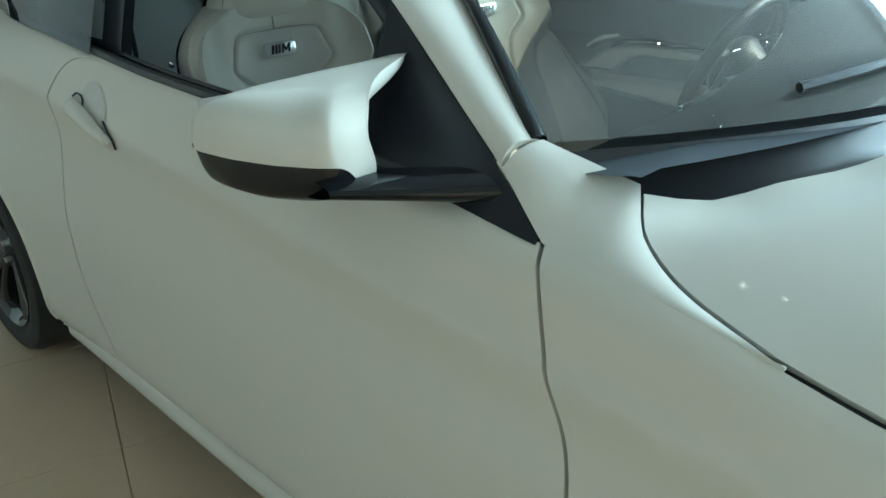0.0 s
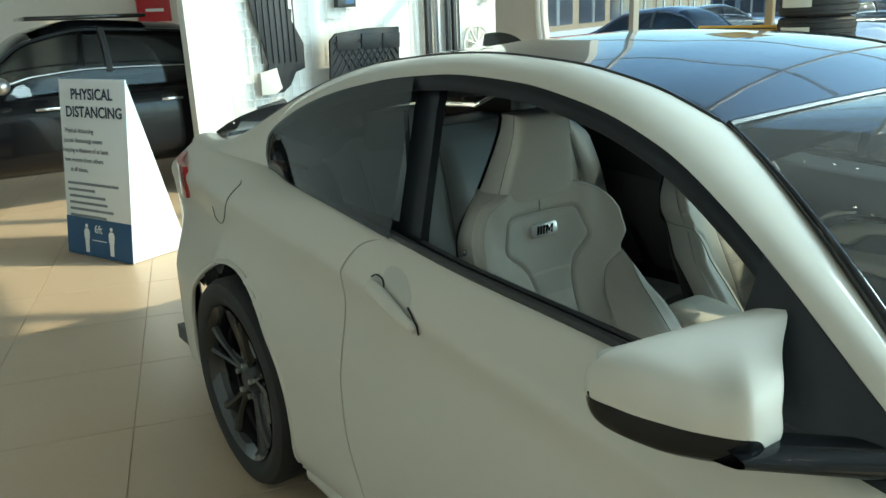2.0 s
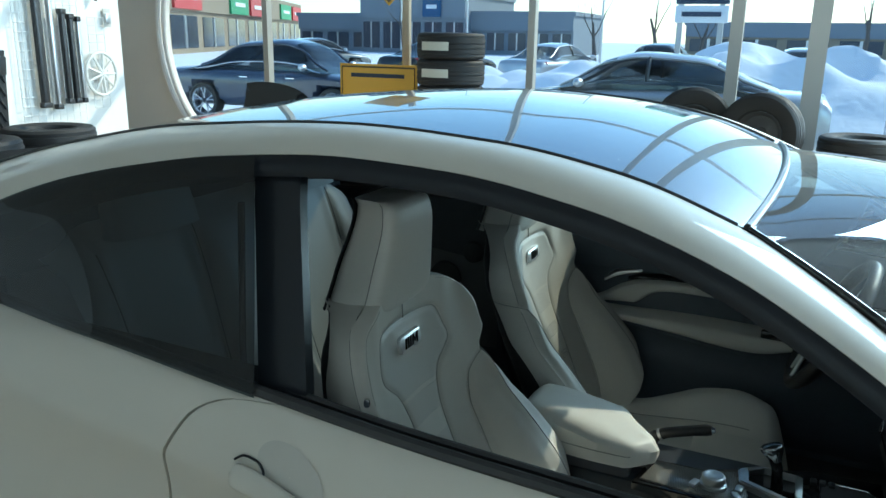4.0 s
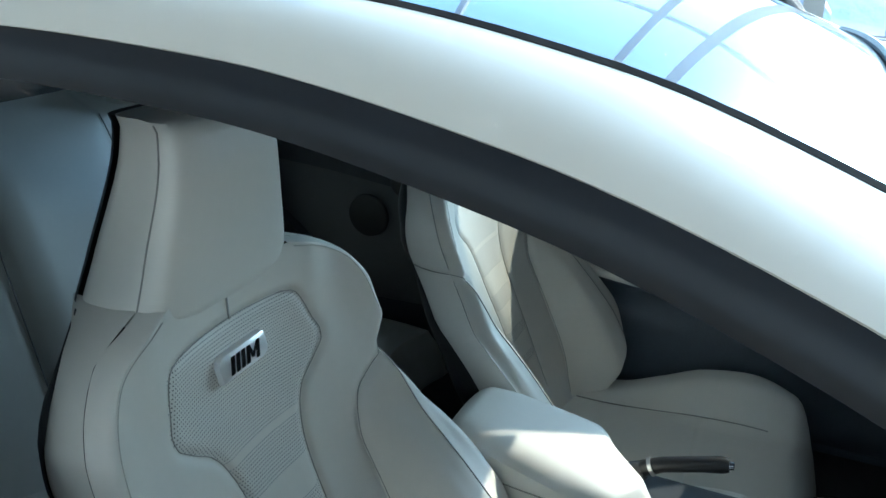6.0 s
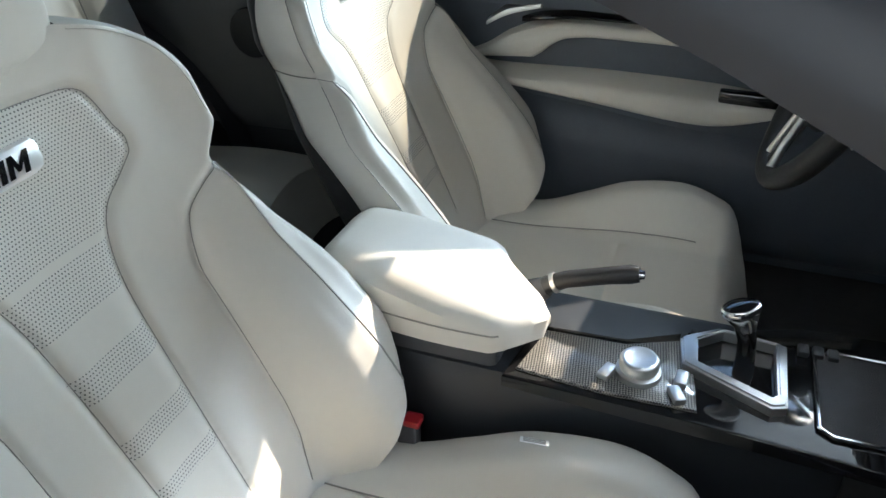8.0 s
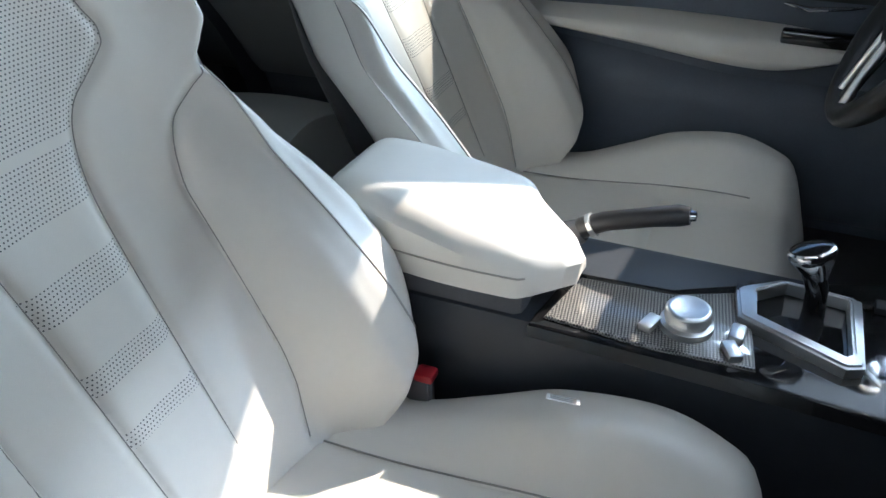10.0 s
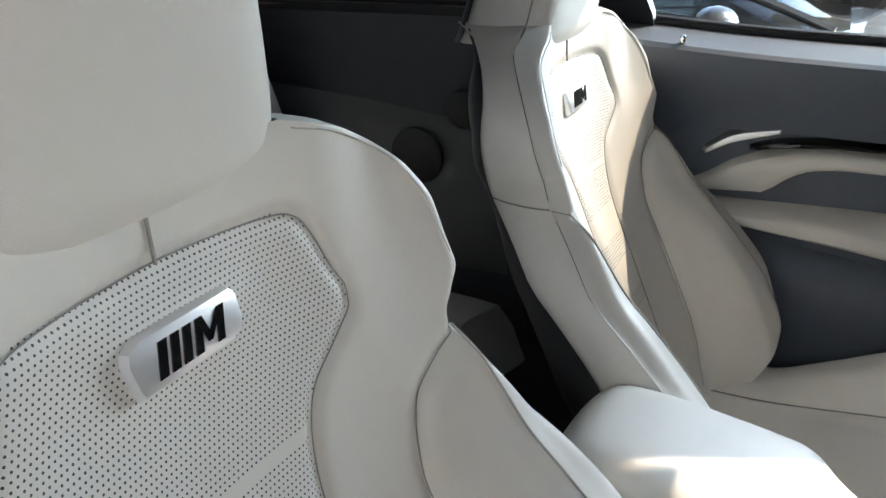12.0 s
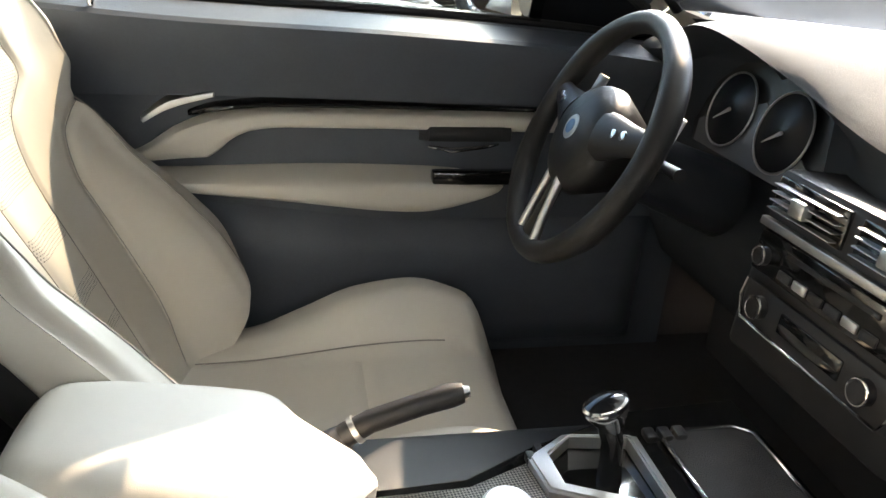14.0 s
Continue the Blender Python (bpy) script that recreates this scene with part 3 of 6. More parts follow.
def mirror_shell(k, a):
    """Sections of the housing from its outer end (0) inwards (1); a goes round from the front over the top to the rear."""
    front = spl((0, 0.06, 0.25, 0.6, 1.0), (1.645, 1.715, 1.785, 1.835, 1.842), k)
    back = spl((0, 0.1, 0.5, 1.0), (1.641, 1.622, 1.645, 1.69), k)
    top = spl((0, 0.06, 0.2, 0.5, 0.8, 1.0), (0.966, 1.006, 1.022, 1.032, 1.037, 1.042), k)
    low = spl((0, 0.08, 0.3, 0.7, 1.0), (0.960, 0.915, 0.902, 0.898, 0.905), k)
    cx, cz = (front + back) / 2, (top + low) / 2
    c, s = math.cos(a), math.sin(a)
    x = cx + (front - back) / 2 * math.copysign(abs(c) ** 0.7, c)
    z = cz + (top - low) / 2 * math.copysign(abs(s) ** 0.7, s)
    inner = -0.895 + 0.118 * smooth(1.845, 1.74, x) * smooth(0.955, 1.035, z) + 0.035 * smooth(1.84, 1.70, x) - 0.012 * bump_at(z, 0.985, 0.03)
    return Vector((x, -1.017 + (inner + 1.017) * k, z))


def mirror_split(k):
    """The angle at which the white cap meets the black base."""
    top = spl((0, 0.06, 0.2, 0.5, 0.8, 1.0), (0.966, 1.006, 1.022, 1.032, 1.037, 1.042), k)
    low = spl((0, 0.08, 0.3, 0.7, 1.0), (0.960, 0.915, 0.902, 0.898, 0.905), k)
    z = 0.957 - 0.004 * k - 0.036 * bump_at(k, 0.90, 0.17)
    q = (z - (top + low) / 2) / ((top - low) / 2)
    q = max(-0.95, min(0.95, q))
    return math.asin(math.copysign(abs(q) ** (1 / 0.7), q))


def mirror_part(white, k_side):
    def fn(k, v):
        a = mirror_split(k)
        if white:
            return mirror_shell(k, a + (math.pi - 2 * a) * v)
        p = mirror_shell(k, math.pi - a + (math.pi + 2 * a) * v)
        return Vector((1.74, -0.9, 0.945)) + (p - Vector((1.74, -0.9, 0.945))) * 0.985
    bm = grid(fn, [0.0, 0.004, 0.01, 0.02, 0.035] + steps(0.05, 1.0, 50), steps(0, 1, 48))
    for v in bm.verts:
        v.co.y *= -k_side
    return bm


def mirror_end(p):
    return -0.895 + 0.118 * smooth(1.845, 1.74, p.x) * smooth(0.955, 1.035, p.z) + 0.035 * smooth(1.84, 1.70, p.x) - 0.012 * bump_at(p.z, 0.985, 0.03)


for k, owner in ((-1, door), (1, driver_door)):
    part("mirror_cap", mirror_part(True, k), PAINT, owner, "white mirror cap with a pointed inner tip")
    part("mirror_base", mirror_part(False, k), MIRROR_BLACK, owner, "gloss black lower mirror housing")
    cover = grid(lambda r, a: (lambda q: Vector((q.x, -k * (mirror_end(q) - 0.002 - 0.022 * (1 - r)), q.z)))(Vector((1.765, 0, 0.968)).lerp(mirror_shell(1.0, a), r)), steps(0.03, 1, 8), steps(0, 2 * math.pi, 48))
    part("mirror_inner_face", cover, PAINT, owner)
    arm = grid(lambda t, a: Vector((1.775 + 0.135 * t + (0.062 - 0.014 * t) * math.cos(a), -k * (-0.965 + 0.15 * t), 0.927 - 0.014 * t + (0.012 + 0.008 * t) * math.copysign(abs(math.sin(a)) ** 0.8, math.sin(a)))), steps(0, 1, 12), steps(0, 2 * math.pi, 20))
    part("mirror_arm", arm, MIRROR_BLACK, owner)
    mirror_face = grid(lambda u, v: Vector((1.640 + 0.03 * u, -k * (-1.0 + 0.17 * u), 0.925 + 0.09 * v)), steps(0, 1, 6), steps(0, 1, 4))
    part("mirror_glass", mirror_face, CHROME, owner)


def quarter_at(x, v, k):
    p = side(x, 1).lerp(top_edge(x), v)
    return Vector((x, k * (0.01 - p.y), p.z))


for k, owner in ((-1, door), (1, driver_door)):
    def sail_fn(u, v):
        x = 1.70 + 0.325 * u
        hi = top_edge(min(x, 1.938)) if x < 1.938 else Vector((x, -0.797 - 0.03 * (x - 1.938) / 0.09, 0.937 - 0.052 * (x - 1.938) / 0.09))
        lo = side(x, 1.0) + Vector((0, -0.002, -0.002))
        p = lo.lerp(hi, v) + Vector((0, -0.003, 0))
        return Vector((p.x, p.y * -k, p.z))
    part("mirror_triangle", thicken(grid(sail_fn, steps(0, 1, 16), steps(0, 1, 8)), 0.006), TRIM_BLACK, owner, "black triangular mirror mount")
    glass_fn = grid(lambda u, v: quarter_at(-0.055 + (0.90 - 0.105 * v) * u, v, k), steps(0, 1, 30), steps(0, 1, 10))
    part("quarter_window", glass_fn, TINTED_GLASS, car, "dark tinted rear side window")

SIDE_GLASS = glass("side_glass", (0.36, 0.37, 0.345))
side_pane = grid(lambda x, v: (lambda q: Vector((q.x, -q.y - 0.012, q.z)))(side(x, 1).lerp(top_edge(x), v)), steps(0.80, 1.72, 30), steps(0, 1, 10))
part("side_window", side_pane, SIDE_GLASS, driver_door, "raised tinted side window")

fin = grid(lambda u, a: Vector((0.215 + 0.195 * u, 0.020 * math.sin(a) * (1 - u) ** 0.3 * (1 - 0.85 * abs(math.cos(a))), roof(0.215 + 0.195 * u, 0).z - 0.008 + 0.073 * max(0, math.cos(a)) * (1 - u ** 1.7) ** 0.7)), steps(0, 1, 20), steps(-math.pi / 2, math.pi / 2, 16))
bmesh.ops.holes_fill(fin, edges=[e for e in fin.edges if e.is_boundary])
part("roof_fin", fin, GLOSS_BLACK, car, "black fin aerial")

# ---- the showroom ----
def setting(name, bm, mat, label="", category=""):
    ob = part(name, bm, mat, None, label, smooth=False)
    return tagged(ob, label or name.replace("_", " "), category or name.split("_")[0], kind="structure")


WIN_Y, FRONT_X, BACK_X, NEAR_Y, ROOM_Z = 6.2, 8.0, -9.0, -7.0, 6.8
ground = setting("ground", box(-300, 300, -300, 300, -0.4, -0.12), SNOW, "snow-covered ground of the car park outside", "ground")
floor = setting("floor", box(BACK_X, FRONT_X, NEAR_Y, WIN_Y + 0.15, -0.11, -0.004), GROUT, "beige tiled showroom floor", "floor")
setting("ceiling", box(BACK_X, FRONT_X, NEAR_Y, WIN_Y + 0.15, ROOM_Z, ROOM_Z + 0.15), CEILING, "dark grey showroom ceiling", "ceiling")
def glazed(name, x0, x1, y0, y1, z0, z1, parts_n, label):
    """An outer wall with a row of tall panes between posts."""
    along_x = x1 - x0 > y1 - y0
    sill = box(x0, x1, y0, y1, 0, z0)
    join(sill, box(x0, x1, y0, y1, z1, ROOM_Z))
    win = setting(name, sill, WALL, label, "window")
    for i in range(parts_n + 1):
        t = i / parts_n
        cx, cy = (x0 + (x1 - x0) * t, (y0 + y1) / 2) if along_x else ((x0 + x1) / 2, y0 + (y1 - y0) * t)
        part("window_post", box(cx - 0.05, cx + 0.05, cy - 0.05, cy + 0.05, z0, z1), FRAME_WHITE, win, smooth=False)
    q = part("pane", box(x0 + 0.07 * (not along_x), x1 - 0.07 * (not along_x), y0 + 0.07 * along_x, y1 - 0.07 * along_x, z0, z1), SHOP_GLASS, win, smooth=False)
    q.visible_shadow = False


glazed("window_3", FRONT_X, FRONT_X + 0.15, 0.9, WIN_Y, 0.4, ROOM_Z - 0.02, 3, "row of tall windows in the white showroom wall")
# unseen walls; their tone is picked to bounce warm light onto the coupe's flank
TAN_WALL = material("tan_wall", (0.48, 0.445, 0.40), 0.7, vary=0.08, scale=2)
setting("wall_south", box(BACK_X, FRONT_X, NEAR_Y - 0.15, NEAR_Y, 0, ROOM_Z), TAN_WALL, "plain tan wall out of view, added to close the room and bounce light", "wall")
# solid stretch added to keep eastern sky light off the roof rail
setting("wall_east", box(FRONT_X, FRONT_X + 0.15, NEAR_Y, 0.9, 0, ROOM_Z), TAN_WALL, "plain tan wall out of view, added to hold back light beside the windows", "wall")
setting("wall_west", box(BACK_X - 0.15, BACK_X, NEAR_Y, WIN_Y, 0, ROOM_Z), WALL, "plain white showroom wall", "wall")

# glazed front: posts, rails and panes
WIN_LEFT = -5.85
posts = [(-4.41, 0.07), (-1.10, 0.075), (0.86, 0.11), (1.55, 0.16), (3.5, 0.075), (5.5, 0.075), (7.5, 0.075)]
POST_GREY = material("post_grey", (0.42, 0.42, 0.40), 0.45, vary=0.06, scale=8)
win = setting("window_1", box(WIN_LEFT - 0.4, FRONT_X, WIN_Y - 0.06, WIN_Y + 0.06, -0.1, 0.28), POST_GREY, "tall glazed shop front with pale posts", "window")
for x, w in posts:
    part("window_post", box(x - w / 2, x + w / 2, WIN_Y - 0.05, WIN_Y + 0.05, 0.28, ROOM_Z), POST_GREY, win, smooth=False)
for z in (3.0, 4.6):
    edges = [WIN_LEFT] + [p[0] for p in posts] + [FRONT_X]
    for a, b in zip(edges, edges[1:]):
        part("window_rail", box(a + 0.04, b - 0.04, WIN_Y - 0.035, WIN_Y + 0.035, z - 0.035, z + 0.035), POST_GREY, win, smooth=False)
pane = part("pane", box(WIN_LEFT - 0.3, FRONT_X, WIN_Y + 0.052, WIN_Y + 0.056, 0.28, ROOM_Z), SHOP_GLASS, win, smooth=False)
pane.visible_shadow = False

# window wall to the left of the glazing, with a round-ended opening
ring = []
cz, rz, ry = 1.50, 1.35, 0.95


def arch_x(z):
    k = (z - cz) / rz
    return WIN_LEFT + ry * (1 - math.sqrt(max(0.0, 1 - k * k))) if abs(k) < 1 else WIN_LEFT + ry


wall_bm = bmesh.new()
zs = steps(0.0, 0.15, 1) + [cz - rz * math.cos(a) for a in steps(0.02, math.pi - 0.02, 28)] + [cz + rz + 0.02, ROOM_Z]
left = [[wall_bm.verts.new((BACK_X, y, z)) for z in zs] for y in (WIN_Y - 0.25, WIN_Y - 0.08)]
right = [[wall_bm.verts.new((arch_x(z), y, z)) for z in zs] for y in (WIN_Y - 0.25, WIN_Y - 0.08)]
for i in range(len(zs) - 1):
    wall_bm.faces.new((left[0][i], right[0][i], right[0][i + 1], left[0][i + 1]))
    wall_bm.faces.new((left[1][i], left[1][i + 1], right[1][i + 1], right[1][i]))
    wall_bm.faces.new((right[0][i], right[1][i], right[1][i + 1], right[0][i + 1]))
setting("wall_north", wall_bm, WALL, "white wall beside the shop front with a rounded opening", "wall")
for k, r in ((0, 0.035), (1, 0.03)):
    trim = tube([(arch_x(z) - 0.02 + 0.07 * k, WIN_Y - 0.26 + 0.03 * k, z) for z in zs[2:-2]], r, 8)
    setting("trim", trim, FRAME_WHITE, "white rounded window trim", "trim")

# the wall with the accessories
DISPLAY_X = -4.45
setting("wall_display", box(DISPLAY_X - 0.14, DISPLAY_X, 0.62, 4.0, 0, ROOM_Z), WALL, "white display wall hung with accessories", "wall")

# ---- the cabin ----
def perforated(name, base, pitch=0.0052):
    """Leather with rows of small punched holes, in metres of the object's own y and z."""
    m = material(name, base, 0.45, vary=0.06, scale=9, bump=0.0002, bump_scale=1100)
    n, l = m.node_tree.nodes, m.node_tree.links
    p = n["Principled BSDF"]
    tc = next(k for k in n if k.type == "TEX_COORD")
    sep = n.new("ShaderNodeSeparateXYZ")
    l.new(tc.outputs["Object"], sep.inputs[0])

    def calc(op, a, b=None):
        k = n.new("ShaderNodeMath")
        k.operation = op
        for i, v in enumerate((a, b)):
            if v is None:
                continue
            if isinstance(v, (int, float)):
                k.inputs[i].default_value = v
            else:
                l.new(v, k.inputs[i])
        return k.outputs[0]
    u, w = calc("DIVIDE", sep.outputs["Y"], pitch), calc("DIVIDE", sep.outputs["Z"], pitch * 0.92)
    shift = calc("MULTIPLY", calc("MODULO", calc("FLOOR", w), 2.0), 0.5)
    fu, fw = calc("SUBTRACT", calc("FRACT", calc("ADD", u, calc("ABSOLUTE", shift))), 0.5), calc("SUBTRACT", calc("FRACT", w), 0.5)
    d = calc("SQRT", calc("ADD", calc("MULTIPLY", fu, fu), calc("MULTIPLY", fw, fw)))
    mix = n.new("ShaderNodeMix")
    mix.data_type = "RGBA"
    old = p.inputs["Base Color"].links[0].from_socket
    mix.inputs["A"].default_value = (0.06, 0.06, 0.06, 1)
    l.new(old, mix.inputs["B"]), l.new(calc("GREATER_THAN", d, 0.20), mix.inputs["Factor"])
    l.new(mix.outputs["Result"], p.inputs["Base Color"])
    return m


PERFORATED = perforated("perforated_leather", (0.72, 0.69, 0.64), 0.0042)
XB_Z = (0.40, 0.46, 0.56, 0.66, 0.76, 0.86, 0.90, 0.96, 1.02)
XB_X = (1.085, 1.06, 1.015, 0.97, 0.925, 0.89, 0.878, 0.870, 0.868)
HW_Z = (0.40, 0.46, 0.52, 0.57, 0.62, 0.68, 0.76, 0.80, 0.831, 0.85, 0.872, 0.919, 0.95, 0.976, 0.994, 1.003, 1.011)
HW_Y = (0.175, 0.205, 0.243, 0.271, 0.284, 0.279, 0.257, 0.240, 0.231, 0.243, 0.256, 0.253, 0.238, 0.210, 0.177, 0.150, 0.118)
PANEL_HALF = ((0.0, 0.951), (0.06, 0.950), (0.100, 0.948), (0.116, 0.941), (0.124, 0.928), (0.134, 0.900), (0.141, 0.882), (0.139, 0.870), (0.118, 0.850), (0.088, 0.826), (0.073, 0.800), (0.062, 0.757), (0.056, 0.69), (0.052, 0.60), (0.048, 0.48))
BOLSTER_LINE = ((0.231, 0.826), (0.197, 0.806), (0.166, 0.783), (0.152, 0.748), (0.146, 0.708), (0.146, 0.636), (0.146, 0.55), (0.143, 0.497), (0.127, 0.428))


def dense(knots, n):
    t = list(range(len(knots)))
    return [tuple(spl(t, [k[a] for k in knots], s) for a in range(len(knots[0]))) for s in steps(0, len(knots) - 1, n)]


def near_line(y, z, line):
    return min((y - a) ** 2 + (z - b) ** 2 for a, b in line) ** 0.5


PANEL_LINE, BOLSTER_DENSE = dense(PANEL_HALF, 150), dense(BOLSTER_LINE, 110)


def back_front(y, z, flat=False):
    """Depth of the backrest's front face (x), y from its middle: a bowl with two wings."""
    a, hw = abs(y), spl(HW_Z, HW_Y, z)
    x = spl(XB_Z, XB_X, z) + 0.075 * (a / 0.25) ** 2
    x += 0.014 * smooth(0.82, 0.74, z) * math.sin(math.pi * min(1.0, max(0.0, (a - 0.145) / 0.12)))
    lead = spl((0.40, 0.50, 0.585, 0.655, 0.70, 0.75, 0.80), (0.05, 0.072, 0.068, 0.046, 0.026, 0.004, 0.0), z)
    x += lead * smooth(0.135, 0.20, a)
    x += 0.006 * math.exp(-((a - 0.222) / 0.014) ** 2) * smooth(0.83, 0.79, z)
    x -= 0.030 * smooth(0.90, 1.0, a / hw) ** 2
    x += 0.005 * math.exp(-((z - 0.66) / 0.1) ** 2) * (1 - smooth(0.03, 0.06, a))
    x += 0.007 * math.exp(-((z - 0.907) / 0.022) ** 2 - (a / 0.058) ** 4)
    if not flat:
        x -= 0.005 * math.exp(-(near_line(a, z, PANEL_LINE) / 0.006) ** 2) + 0.007 * math.exp(-(near_line(a, z, BOLSTER_DENSE) / 0.006) ** 2)
    return x


def in_panel(y, z):
    a = abs(y)
    if not 0.48 < z < 0.951:
        return False
    return a < spl([k[1] for k in PANEL_HALF[::-1]], [k[0] for k in PANEL_HALF[::-1]], z) if z > 0.482 else False


def holes_here(z):
    return z > 0.806 or 0.752 < z < 0.800 or 0.680 < z < 0.708 or 0.612 < z < 0.634 or 0.556 < z < 0.572


BADGE_SILVER = material("badge_silver", (0.86, 0.86, 0.87), 0.34, metal=0.7, vary=0.05, scale=60)


def make_seat(where, ahead=0.0):
    def fn(s, z):
        y = s * spl(HW_Z, HW_Y, z)
        return Vector((back_front(y, z), y, z))
    seat_s, seat_z = steps(-1, 1, 130), steps(0.40, 1.011, 150)
    bm = grid(fn, seat_s, seat_z)
    for f in bm.faces:
        c = f.calc_center_median()
        f.material_index = 1 if in_panel(c.y, c.z) and holes_here(c.z) else 0
    seat = part("front_seat", bm, [LEATHER, PERFORATED], car, "pale grey leather bucket seat with perforated middle")

    def shell(s, z):
        hw = spl(HW_Z, HW_Y, z)
        edge = back_front(math.copysign(hw, s) if s else hw, z, True)
        deep = spl((0.40, 0.6, 0.75, 0.85, 0.91, 0.95, 0.976, 0.994, 1.003, 1.011), (0.125, 0.092, 0.074, 0.074, 0.064, 0.050, 0.046, 0.052, 0.066, 0.090), z)
        t = min(1.0, (1 - abs(s)) / 0.2) ** 0.5
        return Vector((edge - deep * t - 0.001, math.copysign(hw * (1 + 0.012 * math.sin(math.pi * t) - 0.03 * t ** 3), s), z))
    for k in (-1, 1):
        part("side_panel", grid(lambda s, z: shell(k * s, z), [1 - 0.2 * q ** 2 for q in steps(0, 1, 14)], steps(0.40, 1.011, 50)), LEATHER, seat)

    def back(s, z):
        hw = spl(HW_Z, HW_Y, z)
        rim = shell(math.copysign(0.8, s), z).x + 0.004
        middle = min(rim - 0.012, back_front(0, z, True) - 0.055)
        return Vector((rim - (rim - middle) * (1 - abs(s) ** 10) ** 0.5, s * (hw - 0.002) * 0.995, z))
    part("seat_back_shell", grid(back, [math.sin(a) for a in steps(-math.pi / 2, math.pi / 2, 40)], steps(0.36, 1.006, 40)), SATIN_BLACK, seat, "black back shell of the seat")
    # headrest
    def head(a, v):
        z = spl((0, 0.05, 0.2, 0.5, 0.8, 0.94, 1.0), (0.985, 0.988, 1.01, 1.08, 1.155, 1.188, 1.196), v)
        hw = spl((0.985, 1.0, 1.05, 1.12, 1.18, 1.196), (0.112, 0.121, 0.112, 0.096, 0.084, 0.076), z)
        xf = spl((0.985, 1.0, 1.08, 1.15, 1.185, 1.196), (0.872, 0.882, 0.894, 0.900, 0.894, 0.882), z)
        xr = xf - spl((0.985, 1.05, 1.196), (0.115, 0.115, 0.085), z)
        c, s = math.cos(a), math.sin(a)
        y = hw * math.copysign(abs(s) ** 0.3, s)
        lift = 0.022 * (1 - (y / 0.121) ** 2) * smooth(1.03, 0.985, z) * (1 if c > 0 else 0)
        return Vector(((xf + xr) / 2 + (xf - xr) / 2 * math.copysign(abs(c) ** 0.38, c), y * (1 if c > 0 else 0.92 + 0.14 * smooth(1.10, 0.985, z)), z - lift * 0.25))
    bm = grid(lambda a, v: head(a, v), [2 * math.pi * k / 72 for k in range(72)], steps(0, 1, 28), close_u=True)
    bmesh.ops.holes_fill(bm, edges=[e for e in bm.edges if e.is_boundary])
    part("headrest", bm, LEATHER, seat)
    rear = grid(lambda a, v: head(a, v) + Vector((-0.007, 0.004 * math.sin(a), 0.001)), steps(math.pi * 0.62, math.pi * 1.38, 30), steps(0.0, 1, 20))
    part("headrest_shell", rear, SATIN_BLACK, seat, "black back shell of the headrest")
    for k in (-1, 1):
        line = [head(math.pi / 2 * k - 0.16 * k, v) + Vector((0.0006, 0.0006 * k, 0)) for v in steps(0.04, 0.98, 24)]
        part("headrest_seam", tube(line, 0.0010, 5), SEAM, seat)
        side_panel = [Vector((back_front(k * y, z) + 0.0015, k * y, z)) for y, z in BOLSTER_DENSE]
        part("bolster_seam", tube(side_panel, 0.0007, 5), SEAM, seat)
        edge = [Vector((back_front(k * y, z, True) + 0.0006, k * y, z)) for y, z in dense(((0.222, 0.822), (0.223, 0.78), (0.224, 0.72), (0.226, 0.65), (0.230, 0.58), (0.236, 0.52)), 40)]
        part("bolster_ridge_seam", tube(edge, 0.0013, 5), STITCH, seat)
        cross = [shell(k * q, 0.826 + 0.018 * (1 - q)) + Vector((0.0, 0.0012 * k, 0.0006)) for q in [1 - 0.2 * w ** 2 for w in steps(0.02, 1, 14)]]
        part("side_seam", tube(cross, 0.0010, 5), SEAM, seat)
        top = [Vector((back_front(k * y, z, True) + 0.0008, k * y, z)) for y, z in dense(((0.118, 1.004), (0.145, 0.997), (0.185, 0.979), (0.214, 0.954), (0.23, 0.92), (0.236, 0.88)), 40)]
        part("shoulder_seam", tube(top, 0.0006, 5), PALE_STITCH, seat)
        # thin dark line that draws the shadow in the panel's crease
        outline = [Vector((back_front(k * y, z) + 0.0025, k * y, z)) for y, z in PANEL_LINE]
        part("panel_piping", tube(outline, 0.0006, 5), SEAM, seat)
    part("middle_seam", tube([Vector((back_front(0, z, True) + 0.0008, 0, z)) for z in steps(0.951, 0.998, 6)], 0.0014, 5), SEAM, seat)
    # metal badge plate with slanted stripes
    badge = slab([(-0.036, -0.010), (-0.034, -0.014), (0.026, -0.014), (0.034, -0.011), (0.037, -0.004), (0.036, 0.010), (0.032, 0.014), (-0.028, 0.014), (-0.036, 0.010), (-0.038, 0.004)], 0.012, 0.005)
    tilt = pose(back_front(0, 0.907, True) + 0.008, 0, 0.907, 90, 0, 90) @ pose(0, 0, 0, -12, 0, 0) @ Matrix.Diagonal((1.22, 1.22, 1, 1))
    badge_ob = part("badge", moved(badge, tilt), BADGE_SILVER, seat, "small metal badge plate with dark slanted stripes")
    def lean_over(pts):
        return [(x + 0.28 * y, y) for x, y in pts]
    for i in range(3):
        x = -0.0225 + 0.0078 * i
        part("badge_stripe", moved(slab(lean_over([(x, -0.0085), (x + 0.0055, -0.0085), (x + 0.0055, 0.0085), (x, 0.0085)]), 0.001), tilt @ pose(0, 0, 0.0009)), GLOSS_BLACK, badge_ob)
